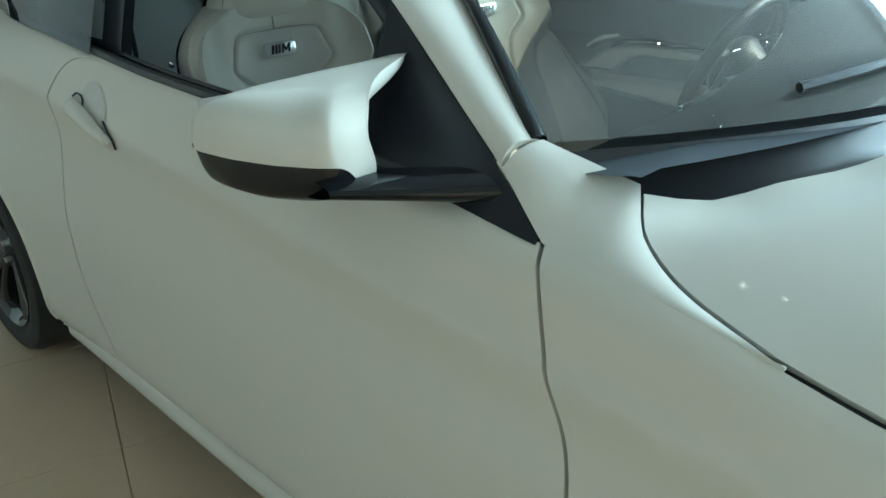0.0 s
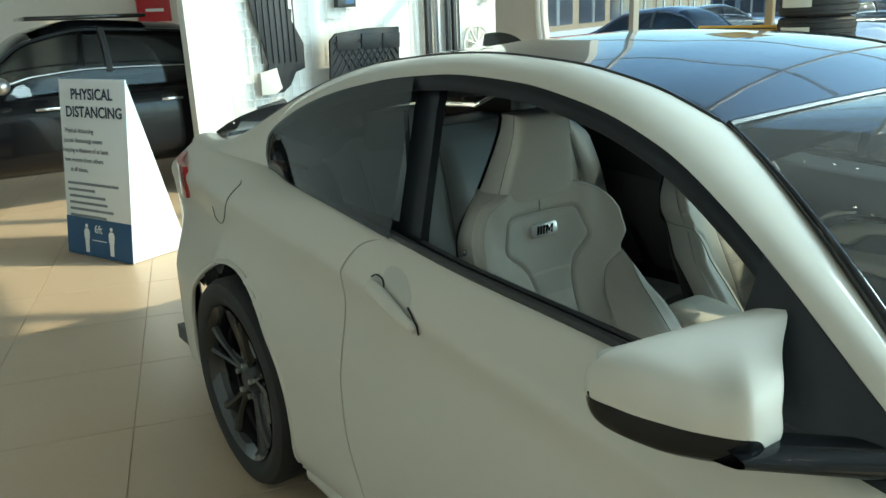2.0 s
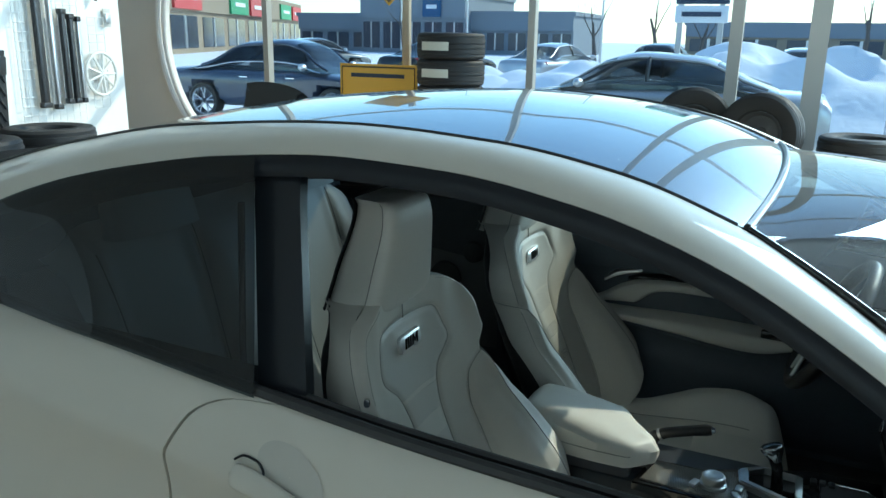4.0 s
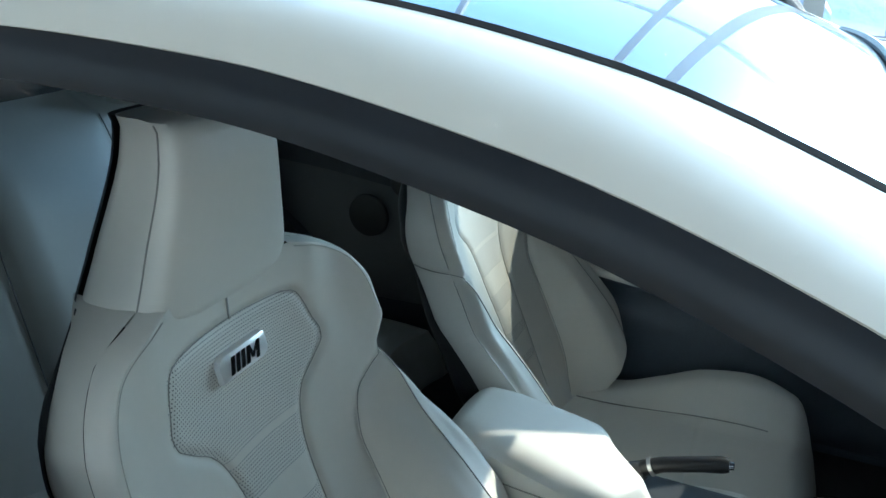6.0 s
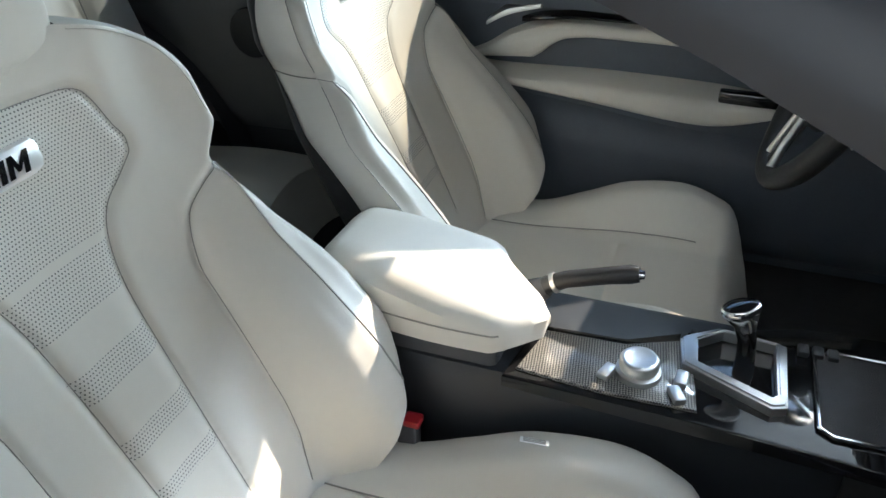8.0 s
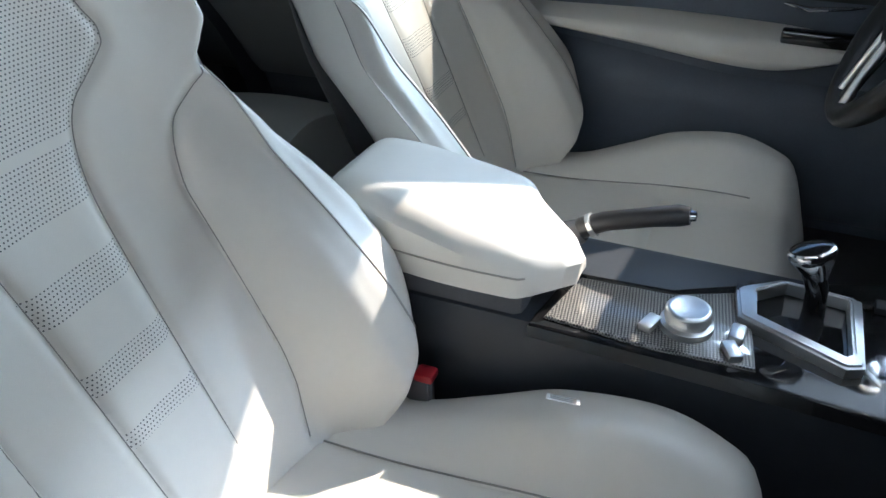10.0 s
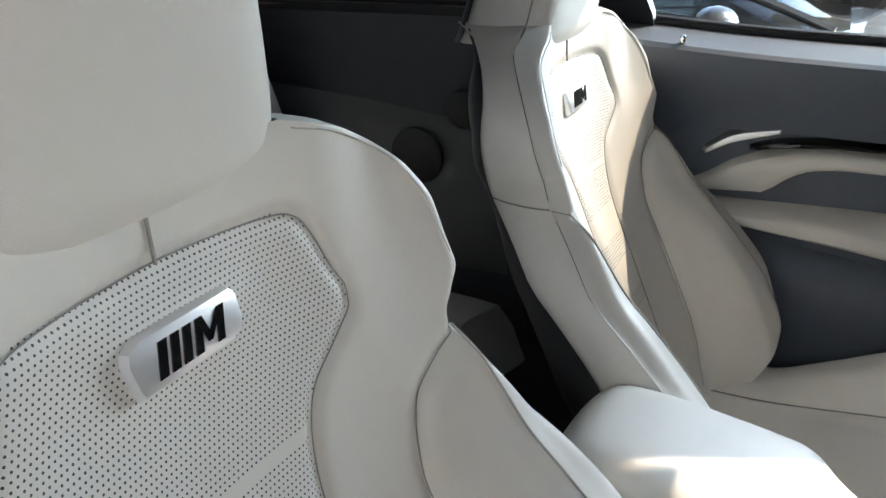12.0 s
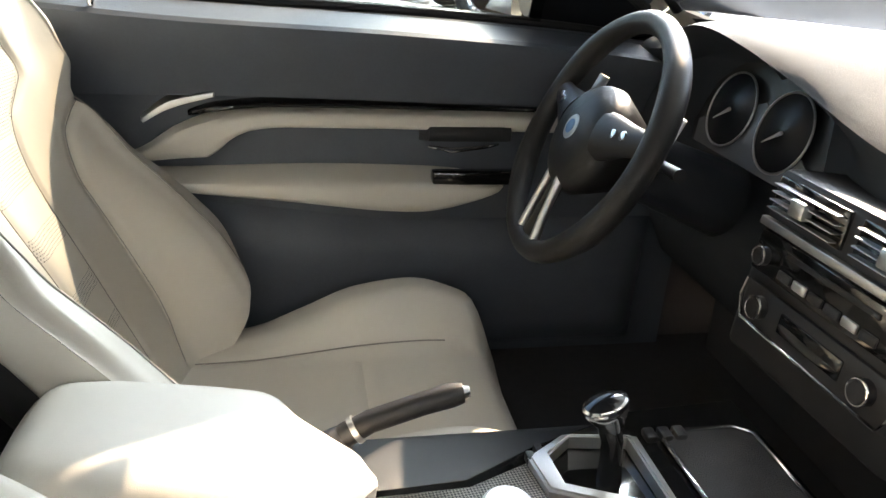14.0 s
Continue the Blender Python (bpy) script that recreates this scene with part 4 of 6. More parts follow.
    zigzag = [(0.0012, -0.0085), (0.0062, -0.0085), (0.0062, 0.0015), (0.0098, -0.0052), (0.0128, -0.0052), (0.0164, 0.0015), (0.0164, -0.0085), (0.0214, -0.0085), (0.0214, 0.0085), (0.0166, 0.0085), (0.0113, -0.0005), (0.0060, 0.0085), (0.0012, 0.0085)]
    part("badge_stripe", moved(slab(lean_over(zigzag), 0.001), tilt @ pose(0, 0, 0.0009)), GLOSS_BLACK, badge_ob)
    # cushion
    def cushion(x, s):
        u = (x - 1.0) / 0.60
        hw = spl((0, 0.3, 0.6, 0.8, 0.92, 1.0), (0.22, 0.255, 0.268, 0.266, 0.252, 0.212), u)
        y = s * hw
        a = abs(y)
        wing = spl((0, 0.3, 0.45, 0.6, 0.75, 0.9, 1.0), (0.0, 0.012, 0.04, 0.072, 0.082, 0.06, 0.03), u)
        z = 0.418 + 0.012 * smooth(0.2, 0.8, u) + wing * smooth(0.11, 0.20, a)
        z -= 0.07 * smooth(0.86, 1.0, abs(s)) ** 2 + 0.10 * smooth(0.89, 1.02, u) ** 2
        z -= 0.005 * math.exp(-((a - 0.135) / 0.006) ** 2) * (1 if u < 0.9 else 0) + 0.005 * math.exp(-((u - 0.60) / 0.012) ** 2) * (1 - smooth(0.11, 0.135, a))
        return Vector((x, y, z))
    bm = grid(lambda x, s: cushion(x, s), steps(1.0, 1.60, 60), steps(-1, 1, 60))
    bm2 = bmesh.ops.extrude_edge_only(bm, edges=[e for e in bm.edges if e.is_boundary])
    for v in bm2["geom"]:
        if isinstance(v, bmesh.types.BMVert):
            v.co.z = 0.30
            v.co.y *= 0.97
            v.co.x += 0.018 * smooth(1.5, 1.6, v.co.x)
    part("seat_cushion", bm, LEATHER, seat)
    for k in (-1, 1):
        part("cushion_seam", tube([cushion(x, k * 0.135 / spl((0, 0.3, 0.6, 0.8, 0.92, 1.0), (0.22, 0.255, 0.268, 0.266, 0.252, 0.212), (x - 1.0) / 0.60)) + Vector((0, 0, 0.003)) for x in steps(1.06, 1.50, 30)], 0.0013, 5), SEAM, seat)
    part("seat_base", box(1.02, 1.52, -0.23, 0.23, 0.22, 0.34, 0.02), SOFT_BLACK, seat)
    if where < 0:
        tag = part("seat_tag", moved(slab([(-0.018, -0.005), (0.018, -0.005), (0.018, 0.005), (-0.018, 0.005)], 0.001), pose(1.36, 0.205, 0.515, -10, 6, 10)), FRAME_WHITE, seat, "small white printed tag")
        for i in (-1, 0, 1):
            part("tag_mark", moved(slab([(-0.014, -0.0008), (0.014, -0.0008), (0.014, 0.0008), (-0.014, 0.0008)], 0.0004), pose(1.36, 0.205, 0.515, -10, 6, 10) @ pose(0, 0.003 * i, 0.0006)), SEAM, tag)
    seat.matrix_world = pose(ahead, where, 0)
    return seat


make_seat(-0.374)
make_seat(0.356, 0.012)

# rear bench
def bench(s, v):
    """The rear backrest: two hollowed outer places, their wings and a flat middle."""
    y = s * 0.56
    z = 0.42 + 0.64 * v
    a = abs(abs(y) - 0.31)
    wing = 0.045 * smooth(0.10, 0.21, a) * (1 - 0.6 * smooth(0.7, 1.0, v))
    crease = 0.010 * math.exp(-((a - 0.125 - 0.03 * v) / 0.008) ** 2)
    x = 0.33 - 0.21 * v + wing - crease - 0.06 * smooth(0.90, 1.0, v) ** 2
    return Vector((x, y, z - 0.05 * smooth(0.75, 1.0, abs(s)) * v))


bench_ob = part("rear_seat", grid(bench, steps(-1, 1, 110), steps(0, 1, 34)), LEATHER, car, "pale grey leather rear bench")
part("rear_cushion", grid(lambda s, u: Vector((0.30 + 0.46 * u, s * 0.58, 0.44 + 0.03 * math.sin(u * 2.6) - 0.1 * smooth(0.9, 1.0, u) + 0.02 * math.cos(s * 9))), steps(-1, 1, 40), steps(0, 1, 16)), LEATHER, bench_ob)
for k in (-1, 1):
    for q in (-1, 1):
        part("bench_seam", tube([bench(k * (0.31 + q * (0.125 + 0.03 * v)) / 0.56, v) + Vector((0.008, 0, 0)) for v in steps(0.03, 0.93, 24)], 0.0016, 5), SEAM, bench_ob)
    rest = grid(lambda a, v: Vector((0.165 + 0.04 * math.copysign(abs(math.cos(a)) ** 0.5, math.cos(a)) - 0.03 * v, k * 0.31 + (0.135 - 0.02 * v) * math.copysign(abs(math.sin(a)) ** 0.5, math.sin(a)), 1.035 + 0.115 * math.sin(1.45 * v))), [2 * math.pi * i / 32 for i in range(32)], steps(0, 1, 8), close_u=True)
    bmesh.ops.holes_fill(rest, edges=[e for e in rest.edges if e.is_boundary])
    part("rear_headrest", rest, LEATHER, bench_ob)

# floor, headliner, pillars
part("cabin_floor", box(0.3, 2.25, -0.80, 0.80, 0.22, 0.25), CLOTH_BLACK, car)
part("bulkhead", box(2.15, 2.25, -0.74, 0.74, 0.25, 0.80), SOFT_BLACK, car)
part("rear_bulkhead", box(-0.05, 0.05, -0.62, 0.62, 0.25, 0.98), SOFT_BLACK, car)
part("parcel_shelf", box(-0.55, 0.10, -0.62, 0.62, 0.985, 0.998), SOFT_BLACK, car)
lining = grid(lambda x, s: roof(x, s) + Vector((0, 0, -0.035 - 0.03 * abs(s) ** 6 - 0.045 * smooth(1.30, 1.47, x) * smooth(1.0, 0.85, abs(s)))), steps(0.12, 1.47, 30), steps(-1.0, 1.0, 24))
part("headliner", lining, HEADLINER, car)


def inner_rail(x, v, k):
    a = top_edge(x) + Vector((0, 0.008, -0.004))
    b = Vector((x, a.y + 0.115 - 0.085 * smooth(1.25, 1.55, x), a.z - 0.056 + 0.056 * smooth(1.25, 1.55, x)))
    c = seam_edge(min(x, 1.9)) + Vector((0, 0.06, -0.055)).lerp(Vector((0, 0.012, -0.012)), smooth(1.35, 1.55, x))
    p = a.lerp(b, v * 2) if v < 0.5 else b.lerp(c, v * 2 - 1)
    return Vector((p.x, p.y * -k, p.z))


for k in (-1, 1):
    part("pillar_lining", grid(lambda x, v: inner_rail(x, v, k), steps(0.02, 1.9, 60), steps(0, 1, 8)), HEADLINER, car)
    part("door_seal", tube([Vector((p.x, p.y * -k, p.z)) for p in (top_edge(x) + Vector((0, 0.03, -0.012)) for x in steps(0.75, 1.9, 50))], 0.011, 8), RUBBER, car)
    def post_at(u, v):
        x = 0.828 + 0.09 * u - 0.105 * min(1.0, max(0.0, (v - 0.67) / 0.315))
        z = 0.30 + 0.985 * v
        low, top = side(x, 1.0), top_edge(x)
        t = max(0.0, (z - low.z) / (top.z - low.z))
        return Vector((x, k * -(low.y + (top.y - low.y) * min(t, 1.0) + 0.022), min(z, top.z - 0.004)))
    part("door_pillar", thicken(grid(post_at, steps(0, 1, 6), steps(0, 1, 16)), 0.022, (0, k, 0)), TRIM_BLACK, car)
    quarter_trim = grid(lambda u, v: Vector((-0.02 + 0.80 * u, k * (0.68 + 0.03 * u - 0.03 * math.sin(v * 3.1)), 0.30 + 0.66 * v)), steps(0, 1, 20), steps(0, 1, 14))
    part("rear_side_panel", quarter_trim, SOFT_BLACK, car, "dark rear side panel with round speaker")
    for dx, dz, r in ((0.60, 0.80, 0.035), (0.50, 0.70, 0.055)):
        ringm = lathe([(0.0, 0.0), (r * 0.8, -0.003), (r, 0.0), (r * 1.05, 0.006)], 32)
        part("speaker", moved(ringm, pose(dx, k * 0.640, dz, 0, 0, 180 if k < 0 else 0)), SATIN_BLACK, car)
    pad = grid(lambda u, v: Vector((0.10 + 0.58 * u, k * (0.676 + 0.03 * u - 0.03 * math.sin((0.30 + 0.52 * v) * 3.1) - 0.022 * (1 - abs(2 * u - 1) ** 8) * (1 - abs(2 * v - 1) ** 6)), 0.46 + 0.36 * v - 0.05 * u * v)), steps(0, 1, 24), steps(0, 1, 12))
    part("rear_armrest_pad", pad, material("grey_leather", (0.17, 0.165, 0.16), 0.5, vary=0.15, scale=20, bump=0.0005, bump_scale=700), car, "grey leather pad of the rear side panel")
    belt_strap = tube([(0.72, k * 0.66, 1.22), (0.69, k * 0.64, 0.95), (0.70, k * 0.645, 0.55), (0.74, k * 0.65, 0.36)], 0.006, 6)
    part("seat_belt", moved(belt_strap, Matrix.Identity(4)), SOFT_BLACK, car)


# door cards
def card_y(x, z):
    return 0.72 - 0.012 * bump_at(z, 0.62, 0.12)


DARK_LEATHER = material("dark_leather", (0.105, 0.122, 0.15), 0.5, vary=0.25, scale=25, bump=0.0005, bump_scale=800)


def card_strip(lower, upper, x0, x1, lift, k, nx=50, nz=8, round_=0.5):
    """A raised band of the door card between two curves."""
    def fn(u, v):
        x = x0 + (x1 - x0) * u
        z = lower(x) + (upper(x) - lower(x)) * v
        bulge = lift * (1 - abs(2 * v - 1) ** 4) ** round_ * (1 - abs(2 * u - 1) ** 24)
        return Vector((x, k * (card_y(x, z) - bulge), z))
    return grid(fn, steps(0, 1, nx), steps(0, 1, nz))


for k, owner in ((1, driver_door), (-1, door)):
    part("door_card", grid(lambda x, v: Vector((x, k * (card_y(x, 0.28 + 0.64 * v) + 0.001 + 0.04 * (v > 0.99)), 0.28 + (belt(x)[1] - 0.28) * v)), steps(0.80, 2.02, 30), steps(0, 1, 20)), DARK_LEATHER, owner)
    shelf = lambda x: belt(x)[1] - (0.008 if k > 0 else 0.03)

    swell = 0.046 if k > 0 else 0.0

    def pad_at(x, v):
        foot = spl((0.8, 1.14, 1.54, 2.0), (0.80, 0.80, 0.792, 0.78), x)
        z = foot + (shelf(x) - foot) * v
        return Vector((x, k * (card_y(x, z) - 0.028 * math.sin(math.pi * min(1.0, v + 0.5 * (k > 0))) ** 0.5 * (k < 0) - 0.028 * (k > 0) - swell * math.sin(math.pi / 2 * v) ** 1.3 + 0.012 * smooth(0.93, 1.0, v) ** 2), z - 0.004 * smooth(0.9, 1.0, v)))
    part("door_top_pad", grid(pad_at, steps(0.80, 2.0, 50), steps(0, 1, 16)), DARK_LEATHER, owner)
    if k > 0:
        part("door_ledge", grid(lambda x, v: pad_at(x, 1.0).lerp(Vector((x, k * (belt(x)[0] - 0.03), belt(x)[1] + 0.002)), v), steps(0.80, 1.98, 40), steps(0, 1, 4)), DARK_LEATHER, owner)
    up = lambda x: spl((0.98, 1.03, 1.08, 1.15, 1.25, 1.54, 1.9), (0.690, 0.712, 0.745, 0.770, 0.778, 0.776, 0.772), x)
    mid = lambda x: spl((0.98, 1.13, 1.16, 1.20, 1.26, 1.48, 1.9), (0.688, 0.690, 0.715, 0.738, 0.745, 0.743, 0.735), x)
    part("door_pull", card_strip(mid, up, 0.985, 1.88, 0.035, k), LEATHER, owner, "pale leather band on the door")
    arm_up = lambda x: spl((0.98, 1.06, 1.3, 1.49, 1.66), (0.682, 0.675, 0.680, 0.676, 0.658), x)
    arm_lo = lambda x: spl((0.98, 1.09, 1.25, 1.48, 1.66), (0.668, 0.648, 0.628, 0.603, 0.652), x)
    part("door_armrest", card_strip(arm_lo, arm_up, 0.985, 1.65, 0.075, k, round_=0.4), LEATHER, owner, "pale leather door armrest")
    part("door_pocket", card_strip(lambda x: 0.30, lambda x: arm_lo(min(max(x, 1.0), 1.48)) - 0.03, 1.0, 1.95, 0.04, k), DARK_LEATHER, owner)
    strip = card_strip(lambda x: up(x) + 0.003, lambda x: up(x) + 0.016, 1.10, 1.90, 0.036, k, nz=4)
    part("door_trim_strip", strip, GLOSS_BLACK, owner, "glossy black trim strip")
    part("door_trim_tip", card_strip(lambda x: spl((1.02, 1.08, 1.16), (0.745, 0.775, 0.80), x), lambda x: spl((1.02, 1.08, 1.16), (0.758, 0.798, 0.812), x), 1.025, 1.155, 0.036, k, 14, 4), SATIN_METAL, owner, "bright metal trim end")
    part("handle_bowl", card_strip(lambda x: 0.722, lambda x: 0.760, 1.49, 1.66, 0.039, k, 14, 6), SATIN_BLACK, owner)
    pull = tube([(1.50, k * 0.672, 0.722), (1.54, k * 0.665, 0.716), (1.60, k * 0.668, 0.722), (1.625, k * 0.672, 0.726)], [0.002, 0.005, 0.0035, 0.002], 8)
    part("inner_handle", pull, CHROME, owner, "chrome inner door handle")
    part("window_switch", box(1.505, 1.66, k * 0.655 - 0.014, k * 0.655 + 0.014, 0.660, 0.684, 0.005), GLOSS_BLACK, owner)
    pin = lathe([(0.0, 0.012), (0.004, 0.012), (0.006, 0.006), (0.005, 0.0)], 14, "z")
    part("lock_pin", moved(pin, pose(0.98, k * (0.668 if k > 0 else 0.70), 0.938 if k > 0 else 0.928)), CHROME, owner)
    part("door_sill_strip", tube([(x, k * (belt(x)[0] - 0.035), belt(x)[1] + 0.004) for x in steps(0.82, 1.85, 30)], 0.006, 6), SATIN_BLACK, owner)

# centre console
def arm_top(u, v):
    """The armrest's padded lid; u along the car, v across from right to left."""
    x = 0.995 + (0.305 + 0.042 * min(1.0, 1.6 * v)) * u
    left = spl((0, 0.06, 0.16, 0.68, 0.735, 0.79, 0.86, 1.0), (0.025, 0.062, 0.078, 0.083, 0.074, 0.046, 0.022, -0.022), u)
    right = spl((0, 0.06, 0.2, 0.75, 0.94, 1.0), (-0.03, -0.066, -0.085, -0.104, -0.102, -0.090), u)
    y = right + (left - right) * v
    z = spl((0, 0.25, 0.5, 0.75, 1.0), (0.672, 0.671, 0.660, 0.644, 0.624), u)
    z -= 0.075 * max(0.0, 1 - u / 0.20) ** 2.2 + 0.016 * smooth(0.93, 1.0, u) ** 2
    z -= 0.022 * (abs(2 * v - 1) ** 6)
    return Vector((x, y, z))


bm = grid(arm_top, steps(0, 1, 50), steps(0, 1, 30))
low = bmesh.ops.extrude_edge_only(bm, edges=[e for e in bm.edges if e.is_boundary])
for v in low["geom"]:
    if isinstance(v, bmesh.types.BMVert):
        v.co.z = 0.578
        v.co.x -= 0.004
CONSOLE_BLACK = material("console_black", (0.028, 0.032, 0.04), 0.4, vary=0.25, scale=30, bump=0.0004, bump_scale=900)
console = part("centre_console", box(1.0, 1.72, -0.105, 0.105, 0.25, 0.555, 0.02), CONSOLE_BLACK, car, "dark centre console with carbon trim and controls")
part("armrest", bm, LEATHER, console, "pale leather centre armrest")
edge_low = [Vector((arm_top(u, 0).x, arm_top(u, 0).y - 0.001, 0.606)) for u in steps(0.06, 0.97, 40)]
part("armrest_seam", tube(edge_low, 0.0012, 5), STITCH, console)
part("armrest_tray", box(1.02, 1.29, -0.095, 0.05, 0.52, 0.58, 0.012), SOFT_BLACK, console)


def weave(name):
    """Woven carbon cloth under lacquer."""
    m = material(name, (0.03, 0.03, 0.032), 0.35, coat=0.8)
    n, l = m.node_tree.nodes, m.node_tree.links
    tc = next(k for k in n if k.type == "TEX_COORD")
    ch, mp = n.new("ShaderNodeTexChecker"), n.new("ShaderNodeMapping")
    mp.inputs["Rotation"].default_value[2] = radians(38)
    ch.inputs["Scale"].default_value = 400
    # light threads brightened in colour to carry the sunlight on the weave
    ch.inputs["Color1"].default_value, ch.inputs["Color2"].default_value = (0.34, 0.32, 0.29, 1), (0.025, 0.025, 0.025, 1)
    l.new(tc.outputs["Object"], mp.inputs[0]), l.new(mp.outputs[0], ch.inputs[0])
    l.new(ch.outputs[0], n["Principled BSDF"].inputs["Base Color"])
    b = n.new("ShaderNodeBump")
    b.inputs["Distance"].default_value = 0.0006
    l.new(ch.outputs[1], b.inputs["Height"]), l.new(b.outputs[0], n["Principled BSDF"].inputs["Normal"])
    return m


WEAVE = weave("carbon_weave")
trim_plate = slab([(1.315, -0.098), (1.43, -0.108), (1.54, -0.104), (1.535, -0.06), (1.52, 0.03), (1.44, -0.005), (1.335, -0.01)], 0.01, 0.003)
part("carbon_trim", moved(trim_plate, pose(0, 0, 0.563)), WEAVE, console, "woven carbon trim plate")
bezel_plate = slab([(1.30, -0.112), (1.54, -0.122), (1.70, -0.130), (1.80, -0.14), (1.80, 0.12), (1.66, 0.11), (1.53, 0.06), (1.44, 0.012), (1.32, 0.004)], 0.02, 0.004)
part("console_bezel", moved(bezel_plate, pose(0, 0, 0.5585)), GLOSS_BLACK, console)
knob = lathe([(0.0, 0.0285), (0.019, 0.0285), (0.0215, 0.0295), (0.025, 0.0285), (0.027, 0.026), (0.0272, 0.016), (0.0255, 0.0145), (0.0255, 0.011), (0.031, 0.009), (0.0315, 0.0)], 44, "z")
part("control_knob", moved(knob, pose(1.464, -0.060, 0.562) @ Matrix.Diagonal((0.92, 0.92, 0.92, 1))), SATIN_METAL, console, "round silver control knob")
for dx, dy, a in ((0.045, -0.028, 25), (0.048, 0.004, -5), (-0.040, -0.012, 160)):
    part("control_button", moved(box(-0.007, 0.009, -0.014, 0.014, 0, 0.010, 0.003), pose(1.468 + dx, -0.062 + dy, 0.562, 0, 0, a)), SATIN_METAL, console)
# shift gate, lever, buttons
gate = bmesh.new()
outer = [(1.515, -0.032), (1.622, -0.082), (1.640, -0.074), (1.640, 0.044), (1.556, 0.055), (1.508, 0.022)]
inner = [(1.533, -0.026), (1.622, -0.066), (1.628, -0.060), (1.626, 0.038), (1.562, 0.046), (1.530, 0.018)]
top_o, top_i = [gate.verts.new((x, y, 0.574)) for x, y in outer], [gate.verts.new((x, y, 0.578)) for x, y in inner]
low_o, low_i = [gate.verts.new((x, y, 0.558)) for x, y in outer], [gate.verts.new((x, y, 0.560)) for x, y in inner]
for i in range(6):
    j = (i + 1) % 6
    gate.faces.new((top_o[i], top_o[j], top_i[j], top_i[i])), gate.faces.new((low_o[i], low_o[j], top_o[j], top_o[i])), gate.faces.new((top_i[i], top_i[j], low_i[j], low_i[i]))
bmesh.ops.bevel(gate, geom=[e for e in gate.edges if all(v.co.z > 0.57 for v in e.verts)], offset=0.003, segments=2, affect="EDGES")
part("shift_gate", gate, SATIN_METAL, console, "brushed metal shift gate")
lever = tube([(1.590, -0.005, 0.558), (1.588, -0.006, 0.585), (1.585, -0.008, 0.610), (1.578, -0.010, 0.630), (1.572, -0.012, 0.645)], [0.013, 0.0115, 0.0115, 0.0125, 0.012], 20)
lever_ob = part("gear_lever", lever, GLOSS_BLACK, console, "short black gear lever with a polished silver head")
HEAD = pose(1.568, -0.0135, 0.661, 0, -22, 0) @ Matrix.Diagonal((1.22, 0.95, 1, 1))
part("lever_head", moved(lathe([(0.009, -0.036), (0.0125, -0.026), (0.0175, -0.014), (0.0198, -0.006), (0.0192, -0.001), (0.0172, 0.001)], 28, "z"), HEAD), CHROME, lever_ob, "polished silver head")
part("lever_cap", moved(lathe([(0.0, 0.004), (0.010, 0.0032), (0.0174, 0.0)], 28, "z"), HEAD), GLOSS_BLACK, lever_ob)
for i in range(3):
    part("console_button", box(1.655 + 0.018 * i, 1.669 + 0.018 * i, 0.045, 0.065, 0.558, 0.568, 0.003), SATIN_BLACK, console)
for i in range(2):
    part("console_button", box(1.508 + 0.012 * i, 1.517 + 0.012 * i, 0.018 + 0.01 * i, 0.034 + 0.01 * i, 0.560, 0.572, 0.002), SATIN_BLACK, console)
# cup well with bright rim
well_pts = [(1.675, -0.088), (1.69, -0.098), (1.765, -0.098), (1.785, -0.08), (1.785, 0.045), (1.765, 0.06), (1.695, 0.06), (1.675, 0.045)]
part("cup_well_rim", tube([(x, y, 0.5635) for x, y in well_pts], 0.0028, 6, closed=True), CHROME, console)
part("cup_well", moved(slab(well_pts, 0.002), pose(0, 0, 0.5612)), CLOTH_BLACK, console)
# hand brake
brake = tube([(1.29, 0.052, 0.560), (1.32, 0.054, 0.592), (1.345, 0.056, 0.605), (1.40, 0.058, 0.622), (1.43, 0.059, 0.630), (1.442, 0.059, 0.632)], [0.014, 0.0135, 0.0125, 0.0125, 0.0135, 0.011], 14)
brake_ob = part("hand_brake", brake, SATIN_BLACK, console, "black leather hand brake lever")
part("brake_button", moved(lathe([(0.0, 0.008), (0.006, 0.007), (0.007, 0.0)], 14, "x"), pose(1.442, 0.059, 0.632, 0, -8, 0)), CHROME, brake_ob)
part("brake_collar", tube([(1.327, 0.0545, 0.595), (1.332, 0.055, 0.598)], 0.0155, 14), SATIN_METAL, brake_ob)
part("brake_gaiter", tube([(1.26, 0.05, 0.548), (1.29, 0.052, 0.566), (1.318, 0.054, 0.588)], [0.032, 0.024, 0.015], 12), SOFT_BLACK, console)
part("belt_buckle", box(1.165, 1.195, -0.150, -0.128, 0.40, 0.47, 0.005), SOFT_BLACK, car)
part("buckle_button", box(1.176, 1.200, -0.152, -0.130, 0.462, 0.474, 0.003), RED_PLASTIC, car, "red buckle button")

